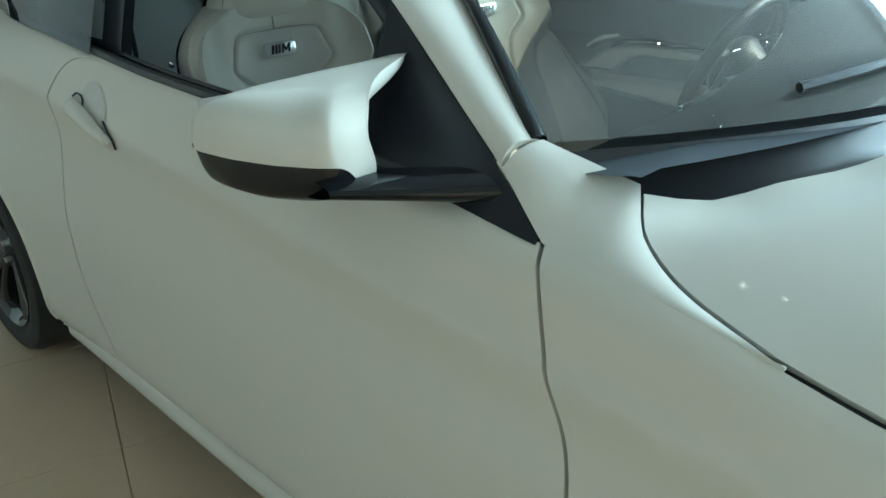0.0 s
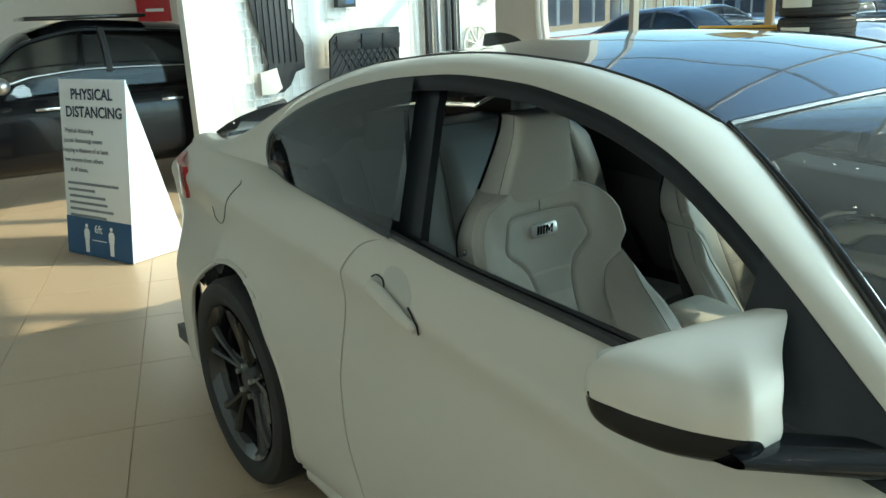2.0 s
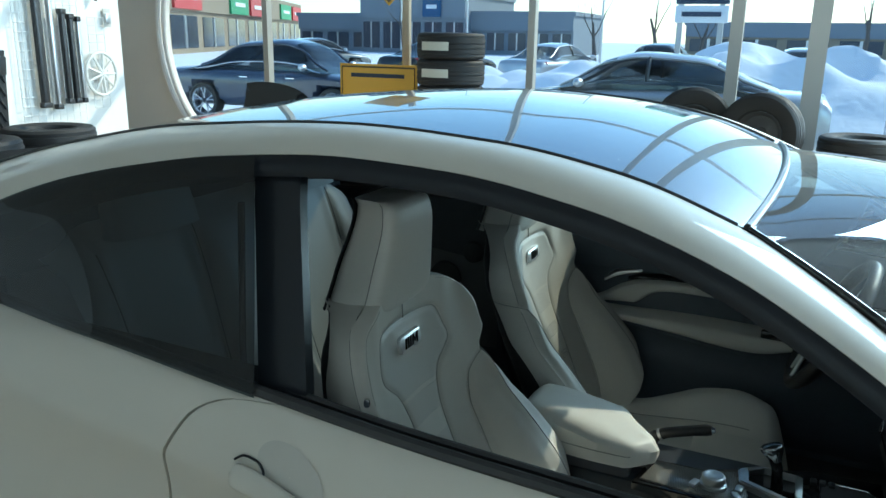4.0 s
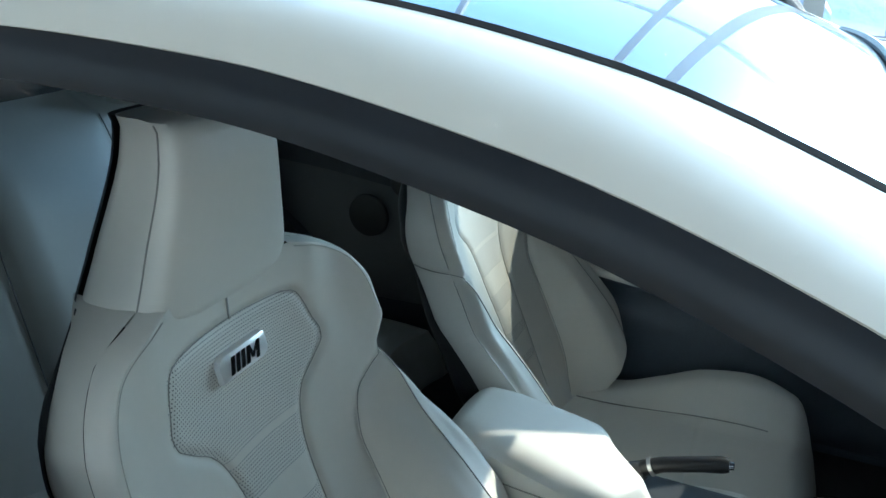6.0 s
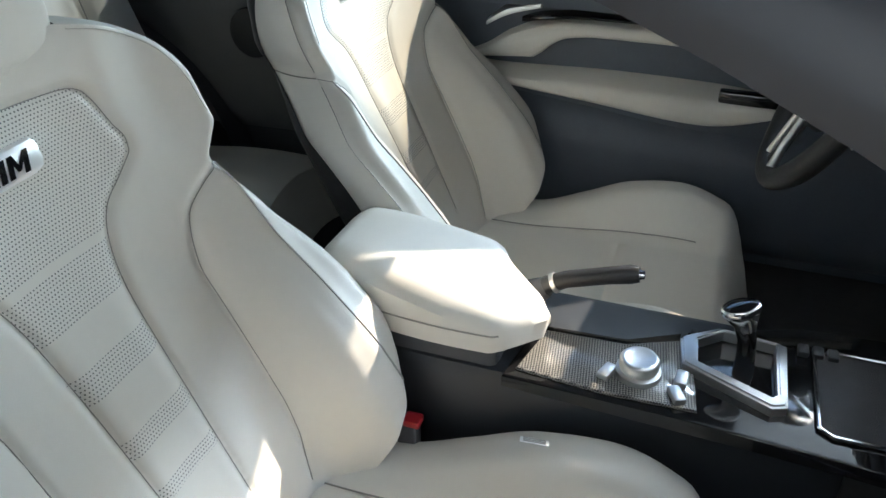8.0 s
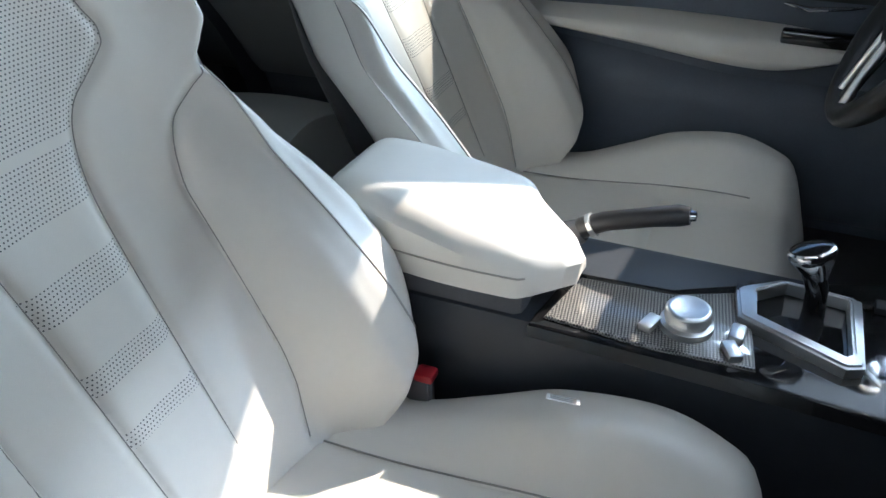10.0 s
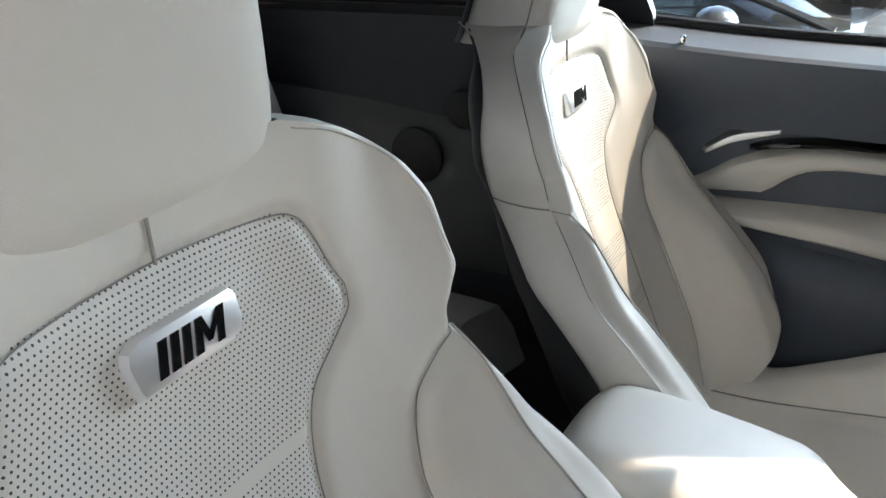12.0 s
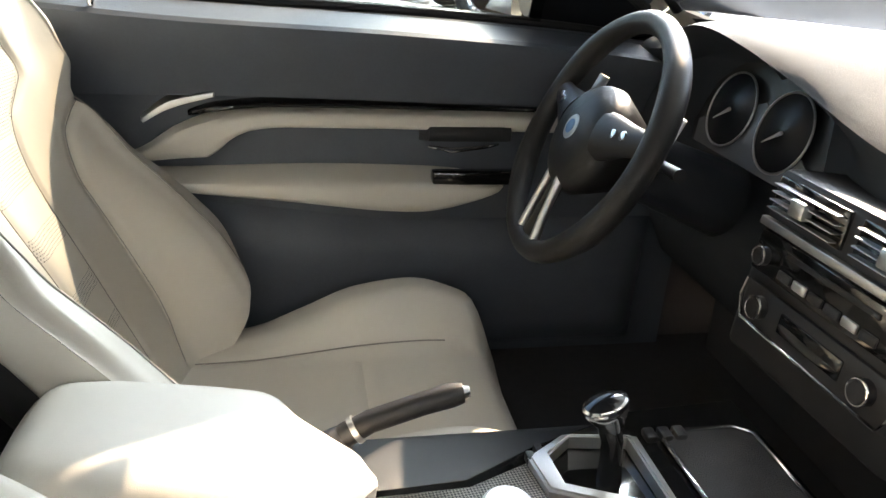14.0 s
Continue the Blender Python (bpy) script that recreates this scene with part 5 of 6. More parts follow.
# dashboard
def dash(s, v):
    """v runs from the knee edge up the face and over the top to the screen."""
    y = s * 0.755
    hoodlet = bump_at(y, 0.37, 0.21)
    mid = bump_at(y, 0.0, 0.16)
    xs = (1.99, 1.93, 1.90 + 0.03 * hoodlet, 1.885 - 0.05 * mid + 0.07 * hoodlet, 1.888 - 0.045 * mid + 0.08 * hoodlet, 1.90 - 0.04 * mid - 0.09 * hoodlet, 1.98 - 0.05 * hoodlet, 2.10, 2.28 - 0.20 * s * s)
    zs = (0.50, 0.62, 0.72, 0.82 - 0.03 * hoodlet, 0.85 + 0.095 * hoodlet, 0.885 + 0.088 * hoodlet, 0.925 + 0.058 * hoodlet, 0.945 + 0.02 * hoodlet, 0.945)
    k = (0, 0.15, 0.3, 0.48, 0.56, 0.62, 0.74, 0.86, 1.0)
    return Vector((spl(k, xs, v), y, spl(k, zs, v)))


DASH = material("dash_plastic", (0.055, 0.062, 0.072), 0.75, spec=0.3, vary=0.2, scale=30, bump=0.0008, bump_scale=700)
dash_ob = part("dashboard", grid(dash, steps(-1, 1, 80), steps(0, 1, 40)), DASH, car, "dark moulded dashboard")
# instrument binnacle
BIN = pose(1.925, 0.37, 0.853, 90, 0, -90) @ pose(0, 0, 0, -16, 0, 0)
face_pts = [(-0.165, -0.05), (-0.15, -0.075), (0.15, -0.075), (0.165, -0.05), (0.15, 0.02), (0.10, 0.062), (0.05, 0.07), (0.0, 0.055), (-0.05, 0.07), (-0.10, 0.062), (-0.15, 0.02)]
part("dial_plate", moved(slab(face_pts, 0.02), BIN @ pose(0, 0, 0.0)), material("dial_face", (0.03, 0.032, 0.036), 0.3, vary=0.2, scale=30), dash_ob, "dark dial plate behind the steering wheel")
for x in (-0.068, 0.068):
    part("dial_ring", moved(tube([(0.056 * math.cos(a), 0.056 * math.sin(a), 0) for a in [2 * math.pi * i / 40 for i in range(40)]], 0.0018, 8, closed=True), BIN @ pose(x, -0.008, 0.010)), SATIN_METAL, dash_ob)
    part("dial_face", moved(lathe([(0.0, 0.0015), (0.054, 0.0015), (0.056, 0.0)], 40, "z"), BIN @ pose(x, -0.008, 0.008)), TRIM_BLACK, dash_ob)
    part("dial_needle", moved(tube([(0, 0, 0), (-0.030, -0.022, 0.001)], [0.003, 0.001], 6), BIN @ pose(x, -0.008, 0.012)), FRAME_WHITE, dash_ob)
part("cluster_plate", moved(slab([(-0.135, -0.074), (0.135, -0.074), (0.145, -0.040), (0.10, -0.020), (0.0, 0.020), (-0.10, -0.020), (-0.145, -0.040)], 0.002, 0.001), BIN @ pose(0, 0, 0.0065)), material("display_grey", (0.22, 0.23, 0.25), 0.25, vary=0.1, scale=20), dash_ob)
# centre stack facing the driver
ST = pose(1.80, 0.0, 0.757, 90, 0, -88) @ pose(0, 0.024, 0, -6, 0, 0) @ Matrix.Diagonal((1, 0.76, 1, 1))
ROUND = Matrix.Diagonal((1, 1 / 0.76, 1, 1))
stack = part("centre_panel", moved(box(-0.135, 0.135, -0.19, 0.10, -0.10, 0.0, 0.012), ST), SATIN_BLACK, dash_ob, "dark centre panel of the dashboard")
for side_x in (-0.066, 0.066):
    part("air_vent", moved(box(side_x - 0.058, side_x + 0.058, 0.035, 0.09, -0.004, 0.004, 0.003), ST), GLOSS_BLACK, stack)
    for i in range(4):
        part("vent_slat", moved(box(side_x - 0.052, side_x + 0.052, 0.042 + 0.012 * i, 0.0445 + 0.012 * i, 0.0, 0.012, 0.001), ST @ pose(0, 0, 0.002)), SATIN_METAL, stack)
    part("vent_slider", moved(box(side_x - 0.012, side_x + 0.012, 0.05, 0.075, 0.006, 0.02, 0.003), ST), SATIN_METAL, stack)
part("stack_strip", moved(box(-0.13, 0.13, 0.012, 0.026, -0.002, 0.008, 0.003), ST), SATIN_METAL, stack)
part("radio_panel", moved(box(-0.125, 0.125, -0.055, 0.008, -0.002, 0.005, 0.003), ST), GLOSS_BLACK, stack)
part("disc_slot", moved(box(-0.07, 0.07, -0.012, -0.004, 0.003, 0.007, 0.001), ST), SATIN_BLACK, stack)
for i in range(6):
    part("radio_button", moved(box(-0.075 + 0.026 * i, -0.053 + 0.026 * i, -0.046, -0.032, 0.004, 0.008, 0.002), ST), SATIN_METAL if i in (1, 4) else SATIN_BLACK, stack)
knob = lathe([(0.0, 0.012), (0.008, 0.012), (0.010, 0.010), (0.011, 0.0)], 28, "z")
part("radio_knob", moved(knob, ST @ pose(-0.105, -0.028, 0.004) @ ROUND), SATIN_BLACK, stack)
part("knob_ring", moved(tube([(0.0105 * math.cos(a), 0.0105 * math.sin(a), 0.010) for a in [2 * math.pi * i / 28 for i in range(28)]], 0.0012, 6, closed=True), ST @ pose(-0.105, -0.028, 0.004) @ ROUND), CHROME, stack)
part("climate_panel", moved(box(-0.12, 0.12, -0.135, -0.07, -0.002, 0.005, 0.004), ST), SATIN_BLACK, stack)
part("climate_frame", moved(tube([(x, y, 0.006) for x, y in ((-0.118, -0.070), (-0.122, -0.10), (-0.112, -0.132), (0.112, -0.132), (0.122, -0.10), (0.118, -0.070))], 0.0025, 6), ST), CHROME, stack)
for x in (-0.085, 0.085):
    part("climate_knob", moved(lathe([(0.0, 0.013), (0.010, 0.013), (0.0125, 0.011), (0.0135, 0.0)], 28, "z"), ST @ pose(x, -0.10, 0.004) @ ROUND), SATIN_BLACK, stack)
    part("knob_ring", moved(tube([(0.0128 * math.cos(a), 0.0128 * math.sin(a), 0.011) for a in [2 * math.pi * i / 28 for i in range(28)]], 0.0014, 6, closed=True), ST @ pose(x, -0.10, 0.004) @ ROUND), CHROME, stack)
part("climate_display", moved(box(-0.05, 0.05, -0.115, -0.085, 0.003, 0.007, 0.002), ST), GLOSS_BLACK, stack)

# steering wheel
SW = pose(1.668, 0.37, 0.825, 0, 0, 0) @ pose(0, 0, 0, 90, 0, -90) @ pose(0, 0, 0, -26, 0, 0)
BLACK_LEATHER = material("black_leather", (0.02, 0.02, 0.021), 0.38, vary=0.25, scale=30, bump=0.0005, bump_scale=900)
rim_pts = [(0.171 * math.cos(a), 0.168 * math.sin(a) - 0.006 * smooth(-0.75, -1.0, math.sin(a)), 0) for a in [2 * math.pi * i / 72 for i in range(72)]]
steer = part("steering_wheel", moved(tube(rim_pts, [0.0155 + 0.003 * bump_at(abs(math.cos(2 * math.pi * i / 72)), 0.8, 0.25) for i in range(72)], 14, closed=True), SW), BLACK_LEATHER, car, "black leather steering wheel with three spokes")
boss = lathe([(0.0, 0.030), (0.03, 0.029), (0.055, 0.025), (0.070, 0.016), (0.078, 0.004), (0.080, -0.012), (0.066, -0.04), (0.045, -0.08)], 40, "z")
for v in boss.verts:
    v.co.y *= 0.92 if v.co.y > 0 else 1.05
part("airbag_boss", moved(boss, SW), BLACK_LEATHER, steer)
part("round_badge", moved(lathe([(0.0, 0.003), (0.017, 0.002), (0.019, 0.0)], 28, "z"), SW @ pose(0, 0, 0.0285)), SATIN_METAL, steer, "round silver badge")
part("badge_inlay", moved(lathe([(0.0, 0.0008), (0.010, 0.0008), (0.0105, 0.0)], 24, "z"), SW @ pose(0, 0, 0.0312)), material("badge_blue", (0.15, 0.3, 0.55), 0.3, vary=0.2, scale=90), steer)
for a in (12, 168):
    spoke = tube([(0.055 * math.cos(radians(a)), 0.055 * math.sin(radians(a)), 0.012), (0.12 * math.cos(radians(a)), 0.12 * math.sin(radians(a)) , 0.008), (0.167 * math.cos(radians(a)), 0.165 * math.sin(radians(a)), 0)], [0.036, 0.021, 0.015], 14)
    for v in spoke.verts:
        v.co.z *= 0.55
    part("spoke", moved(spoke, SW), SATIN_BLACK, steer)
    for j, r in enumerate((0.098, 0.118)):
        part("wheel_button", moved(lathe([(0.0, 0.005), (0.0065, 0.004), (0.0075, 0.0)], 16, "z"), SW @ pose(r * math.cos(radians(a)), r * math.sin(radians(a)) + 0.002, 0.016 - 0.003 * j)), CHROME, steer)
    part("shift_paddle", moved(box(-0.018, 0.018, -0.06, 0.06, -0.004, 0.0, 0.002), SW @ pose(0.125 * (1 if a < 90 else -1), 0.02, -0.03)), SATIN_METAL, steer)
for x in (-0.022, 0.022):
    low_spoke = tube([(x * 0.8, -0.06, 0.012), (x * 1.1, -0.12, 0.008), (x * 1.4, -0.168, 0.001)], [0.007, 0.006, 0.008], 10)
    part("lower_spoke", moved(low_spoke, SW), SATIN_METAL, steer, "satin metal lower spoke")
web = tube([(0, -0.06, 0.010), (0, -0.12, 0.006), (0, -0.166, 0.0)], [0.024, 0.020, 0.024], 14)
for v in web.verts:
    v.co.z *= 0.3
part("spoke_web", moved(web, SW), SATIN_BLACK, steer)
part("steering_column", moved(tube([(0, 0, -0.03), (0, 0, -0.12), (0, 0.01, -0.24)], [0.045, 0.050, 0.056], 20), SW), CONSOLE_BLACK, car)
for k in (-1, 1):
    part("column_stalk", moved(tube([(0.04 * k, 0.01, -0.06), (0.11 * k, 0.018, -0.058), (0.16 * k, 0.02, -0.055)], [0.008, 0.007, 0.009], 10), SW), SATIN_BLACK, car)
part("start_button", moved(lathe([(0.0, 0.012), (0.012, 0.012), (0.015, 0.008), (0.016, 0.0)], 24, "z"), pose(1.865, 0.16, 0.80, 90, 0, -90)), SATIN_METAL, dash_ob, "round start button")
# inside mirror
part("inside_mirror", moved(box(-0.012, 0.012, -0.12, 0.12, -0.032, 0.032, 0.01), pose(1.50, 0.0, 1.16, 0, 8, 12)), SOFT_BLACK, car)
for k in (-1, 1):
    visor = grid(lambda s, v: screen(k * s, v) + Vector((-0.014, 0, -0.022)), steps(0.30, 0.95, 14), steps(0.83, 1.03, 6))
    part("sun_visor", thicken(visor, 0.012, (0, 0, -1)), HEADLINER, car, "dark folded sun visor")
part("mirror_stem", tube([(1.51, 0, 1.19), (1.545, 0, 1.235)], 0.008, 8), SOFT_BLACK, car)

# ---- other vehicles ----
SPOKE_METAL = material("bright_alloy", (0.55, 0.56, 0.58), 0.25, metal=1.0, vary=0.1, scale=30)
DARK_PANE = glass("car_pane", (0.25, 0.28, 0.30))
ALLOY_TYRE, ALLOY_RIM, ALLOY_SPOKES = rim_and_tyre()
TYRE_MESH = part("tyre_source", ALLOY_TYRE, RUBBER, car).data
RIM_MESH = part("rim_source", ALLOY_RIM, SPOKE_METAL, car).data
SPOKE_MESH = part("spoke_source", ALLOY_SPOKES, SPOKE_METAL, car).data
for source in [o for o in scene.objects if o.name.endswith("_source")]:
    bpy.data.objects.remove(source)


def sedan(name, label, paint, at, height=1.42, length=4.7, group="", chrome=True, rough_detail=False):
    """A parked car with its nose towards its own +x, standing at its own origin."""
    root = thing(name, label, "car", group)
    half, axles = 0.91, (-1.38, 1.42)
    nu = 30 if rough_detail else 60
    xs = (-length / 2, -2.25, -1.9, -1.2, 0.0, 1.0, 1.7, 2.1, length / 2)

    def lower(x, a):
        w = half * (1 - 0.16 * abs(2 * x / length) ** 6)
        top = spl(xs, (0.80, 0.93, 0.96, 0.97, 0.95, 0.93, 0.86, 0.78, 0.60), x)
        c, s = math.cos(a), math.sin(a)
        y = w * math.copysign(abs(c) ** 0.32, c)
        z = 0.60 + (top - 0.60) * abs(s) ** 0.45 if s > 0 else 0.60 - 0.36 * abs(s) ** 0.5
        arch = any((x - q) ** 2 + (z - 0.34) ** 2 < 0.365 ** 2 for q in axles) and abs(y) > 0.6
        return Vector((x, y * (0.82 if arch else 1), z))
    bm = grid(lower, steps(-length / 2, length / 2, nu * 2), [2 * math.pi * i / 56 for i in range(57)])
    bmesh.ops.holes_fill(bm, edges=[e for e in bm.edges if e.is_boundary])
    part("body", bm, paint, root)

    def upper(u, a, grow=0.0):
        x = spl((0, 0.2, 0.45, 0.7, 1.0), (-1.75, -1.05, -0.15, 0.45, 1.25), u)
        z = spl((0, 0.12, 0.3, 0.55, 0.75, 0.9, 1.0), (0.95, 1.10, height - 0.05, height, height - 0.10, 1.08, 0.93), u)
        w = 0.80 - 0.28 * (z - 0.93) / (height - 0.93) * 0.75
        c, s = math.cos(a), math.sin(a)
        y = (w + 0.02 * (1 - abs(s))) * math.copysign(abs(c) ** 0.5, c)
        zz = 0.90 + (z - 0.90) * abs(s) ** 0.55
        y *= 1 + 0.13 * (1 - abs(s) ** 0.55)
        return Vector((x, y * (1 + grow), zz + grow * 0.4))
    part("cabin_glass", grid(upper, steps(0, 1, nu), steps(0, math.pi, 40)), DARK_PANE, root, "dark side windows and screens").visible_shadow = False
    part("roof", grid(lambda u, a: upper(u, a, 0.004), steps(0.24, 0.70, 24), steps(math.pi * 0.27, math.pi * 0.73, 20)), paint, root)
    for a in (0.04, 0.96):
        line = [upper(u, math.pi * a, 0.006) for u in steps(0.06, 0.97, 40)]
        part("window_line", tube(line, 0.010, 6), CHROME if chrome else SATIN_BLACK, root)
        top = [upper(u, math.pi * (0.27 if a < 0.5 else 0.73), 0.006) for u in steps(0.05, 0.98, 40)]
        part("roof_edge", tube(top, 0.022, 6), paint, root)
        part("door_post", tube([upper(0.50, math.pi * (b if a < 0.5 else 1 - b), 0.004) for b in steps(0.03, 0.27, 8)], 0.03, 6), SATIN_BLACK, root)
    for k in (-1, 1):
        mir = grid(lambda a, v: Vector((0.86 + 0.07 * math.cos(a) * math.sin(v), k * (0.98 + 0.10 * math.cos(v)), 1.02 + 0.065 * math.sin(a) * math.sin(v))), steps(0, 2 * math.pi, 20), steps(0.01, math.pi - 0.01, 12))
        part("side_mirror", mir, paint if not chrome else SATIN_METAL, root)
        part("mirror_foot", tube([(0.87, k * 0.84, 0.98), (0.86, k * 0.93, 1.0)], 0.018, 6), SATIN_BLACK, root)
        lamp = grid(lambda u, v: Vector((length / 2 - 0.05 - 0.36 * u, k * (0.55 + 0.29 * u ** 0.6), 0.66 + 0.10 * v)), steps(0, 1, 10), steps(0, 1, 4))
        part("headlight", lamp, CHROME, root)
        tail = grid(lambda u, v: Vector((-length / 2 + 0.06 + 0.22 * u, k * (0.50 + 0.33 * u ** 0.6), 0.78 + 0.11 * v)), steps(0, 1, 10), steps(0, 1, 4))
        part("tail_light", tail, RED_LENS, root)
        for x in (0.55, -0.45):
            part("door_handle", box(x - 0.09, x + 0.09, k * 0.905 - 0.012, k * 0.905 + 0.012, 0.80, 0.825, 0.006), CHROME if chrome else paint, root)
        for q in axles:
            hub_ob = obj("wheel", TYRE_MESH, root)
            obj("rim", RIM_MESH, hub_ob)
            obj("spokes", SPOKE_MESH, hub_ob)
            hub_ob.matrix_world = pose(q, k * 0.80, 0.338, 0, 0, 180 if k > 0 else 0)
    root.matrix_world = at
    return root


BLACK_PAINT = material("black_paint", (0.006, 0.006, 0.007), 0.18, coat=0.25, spec=0.25, vary=0.2, scale=4)
GREY_PAINT = material("grey_paint", (0.10, 0.105, 0.11), 0.3, metal=0.4, coat=1.0, vary=0.1, scale=4)
SILVER_PAINT = material("silver_paint", (0.42, 0.43, 0.45), 0.3, metal=0.5, coat=0.8, vary=0.1, scale=4)
BLUE_PAINT = material("navy_paint", (0.03, 0.04, 0.07), 0.3, coat=1.0, vary=0.1, scale=4)
black_sedan = sedan("sedan", "black sedan with chrome window line and bright alloy wheels", BLACK_PAINT, pose(-5.66, 0.12, 0, 0, 0, -93), 1.50)
part("roof_rack", moved(box(-0.5, 0.5, -0.40, 0.40, 0, 0.035, 0.015), pose(0.05, 0, 1.505)), GLOSS_BLACK, black_sedan)
sedan("sports_car", "low dark grey sports car parked beside the white coupe", GREY_PAINT, pose(0.0, 2.95, 0) @ Matrix.Diagonal((1, 1, 0.8, 1)), 1.36, chrome=False)

# ---- folding sign ----
BOARD = material("white_board", (0.78, 0.79, 0.80), 0.45, vary=0.04, scale=12)
SIGN_BLUE = material("sign_blue", (0.012, 0.075, 0.19), 0.4, vary=0.1, scale=20)
INK = material("dark_ink", (0.03, 0.045, 0.08), 0.6, vary=0.1, scale=60)
GREY_INK = material("grey_ink", (0.20, 0.22, 0.25), 0.6, vary=0.1, scale=60)
sign = thing("floor_sign", "white folding floor sign about physical distancing with blue foot", "sign")
foot_r, foot_l = Vector((-2.652, -0.52, 0)), Vector((-3.27, -0.765, 0))
along = (foot_r - foot_l).normalized()
back_way = Vector((-along.y, along.x, 0))
width, tall, deep = (foot_r - foot_l).length, 1.135, 0.43
lean = math.atan2(0.14, tall)
FACE = Matrix(((along.x, back_way.x * math.sin(lean), -back_way.x * math.cos(lean), foot_l.x),
               (along.y, back_way.y * math.sin(lean), -back_way.y * math.cos(lean), foot_l.y),
               (0, math.cos(lean), math.sin(lean), 0), (0, 0, 0, 1)))
part("front_panel", moved(box(0, width, 0.005, tall, -0.012, 0, 0.003), FACE), BOARD, sign)
part("foot_panel", moved(box(0.001, width - 0.001, 0.006, 0.255, 0.0, 0.003, 0.0), FACE), SIGN_BLUE, sign, "dark blue printed foot", smooth=False)
wedge = bmesh.new()
tri = [FACE @ Vector((width - 0.012, 0.006, -0.014)), FACE @ Vector((width - 0.012, tall - 0.004, -0.014)), foot_r + back_way * deep]
tri[2].z = 0.005
near = [wedge.verts.new(p) for p in tri]
far = [wedge.verts.new(p - along * (width - 0.024)) for p in tri]
wedge.faces.new(near), wedge.faces.new(far[::-1])
for i in range(3):
    wedge.faces.new((near[i], far[i], far[(i + 1) % 3], near[(i + 1) % 3]))
part("back_stand", wedge, BOARD, sign, smooth=False)


def words(text, size, x, y, mat, bold=0.0, at=None, owner=None):
    """Raised lettering in the built-in typeface, made into a mesh."""
    curve = bpy.data.curves.new("lettering", "FONT")
    curve.body, curve.size, curve.align_x, curve.offset, curve.extrude, curve.resolution_u = text, size, "CENTER", bold, 0.0006, 3
    temp = new("lettering", curve)
    bpy.context.view_layer.update()
    data = bpy.data.meshes.new_from_object(temp.evaluated_get(bpy.context.evaluated_depsgraph_get()))
    bpy.data.objects.remove(temp)
    data.transform((at or FACE) @ pose(x, y, 0.0025))
    data.materials.clear()
    data.materials.append(mat)
    return obj("lettering", data, owner or sign)


words("PHYSICAL", 0.095, width * 0.50, tall - 0.125, INK, 0.002)
words("DISTANCING", 0.095, width * 0.52, tall - 0.235, INK, 0.002)
line_texts = ((0.48, "Physical distancing"), (0.60, "(social distancing) means"), (0.66, "keeping a distance of at least"), (0.60, "two metres from others"), (0.42, "at all times."))
for i, (w, text) in enumerate(line_texts):
    words(text, 0.040, 0.03 + w * width * 0.46 + 0.01, tall - 0.335 - 0.062 * i, GREY_INK, 0.0006)
for i, w in enumerate((0.56, 0.30, 0.40, 0.42, 0.48, 0.40)):
    part("text_bar", moved(box(0.04, 0.04 + w * 0.92, -0.008, 0.008, 0.0, 0.003), FACE @ pose(0.0 if i < 2 else 0.01, tall - 0.66 - 0.042 * i, 0)), GREY_INK, sign, smooth=False)
words("6ft", 0.075, width * 0.50, 0.165, BOARD, 0.001)
for x in (0.32, 0.70):
    fig = bmesh.new()
    cx = width * x
    join(fig, slab([(cx - 0.026, 0.115), (cx + 0.026, 0.115), (cx + 0.030, 0.165), (cx + 0.018, 0.185), (cx - 0.018, 0.185), (cx - 0.030, 0.165)], 0.001))
    join(fig, slab([(cx - 0.019, 0.03), (cx - 0.003, 0.03), (cx + 0.003, 0.03), (cx + 0.019, 0.03), (cx + 0.021, 0.114), (cx - 0.021, 0.114)], 0.001))
    join(fig, slab([(cx + 0.014 * math.cos(a), 0.203 + 0.014 * math.sin(a)) for a in [2 * math.pi * i / 14 for i in range(14)]], 0.001))
    part("pictogram", moved(fig, FACE @ pose(0, 0, 0.0045)), BOARD, sign, "plain white upright shape", smooth=False)
part("pictogram_arrow", moved(box(width * 0.40, width * 0.62, 0.112, 0.118, 0.003, 0.0045), FACE), BOARD, sign, smooth=False)

# ---- display wall ----
WX = -4.45
MAT_RUBBER = material("mat_rubber", (0.018, 0.019, 0.021), 0.55, vary=0.3, scale=20, bump=0.001, bump_scale=150)
WIRE = material("white_wire", (0.72, 0.72, 0.70), 0.4, vary=0.08, scale=60)
ALU = material("aluminium", (0.55, 0.55, 0.56), 0.35, metal=0.9, vary=0.1, scale=30)


def on_wall(off=0.0):
    """A frame on the display wall: x along +y of the world, y up, z out of the wall."""
    return Matrix(((0, 0, 1, WX + off), (1, 0, 0, 0), (0, 1, 0, 0), (0, 0, 0, 1)))


def wire_grid(y0, y1, z0, z1, pitch=0.075):
    rack = thing("wire_rack", "white wire grid panel fixed to the display wall", "rack", "wire racks on the wall")
    n, m = round((y1 - y0) / pitch), round((z1 - z0) / pitch)
    for i in range(n + 1):
        y = y0 + (y1 - y0) * i / n
        part("upright_wire", tube([(WX + 0.03, y, z0), (WX + 0.03, y, z1)], 0.0035, 5), WIRE, rack)
    for j in range(m + 1):
        z = z0 + (z1 - z0) * j / m
        part("cross_wire", tube([(WX + 0.036, y0, z), (WX + 0.036, y1, z)], 0.0035, 5), WIRE, rack)


for y0, y1, z0, z1 in ((1.0, 1.75, 0.45, 2.05), (1.95, 2.55, 1.05, 2.1), (2.86, 3.5, 0.7, 2.0), (3.6, 3.78, 0.8, 1.6)):
    wire_grid(y0, y1, z0, z1)


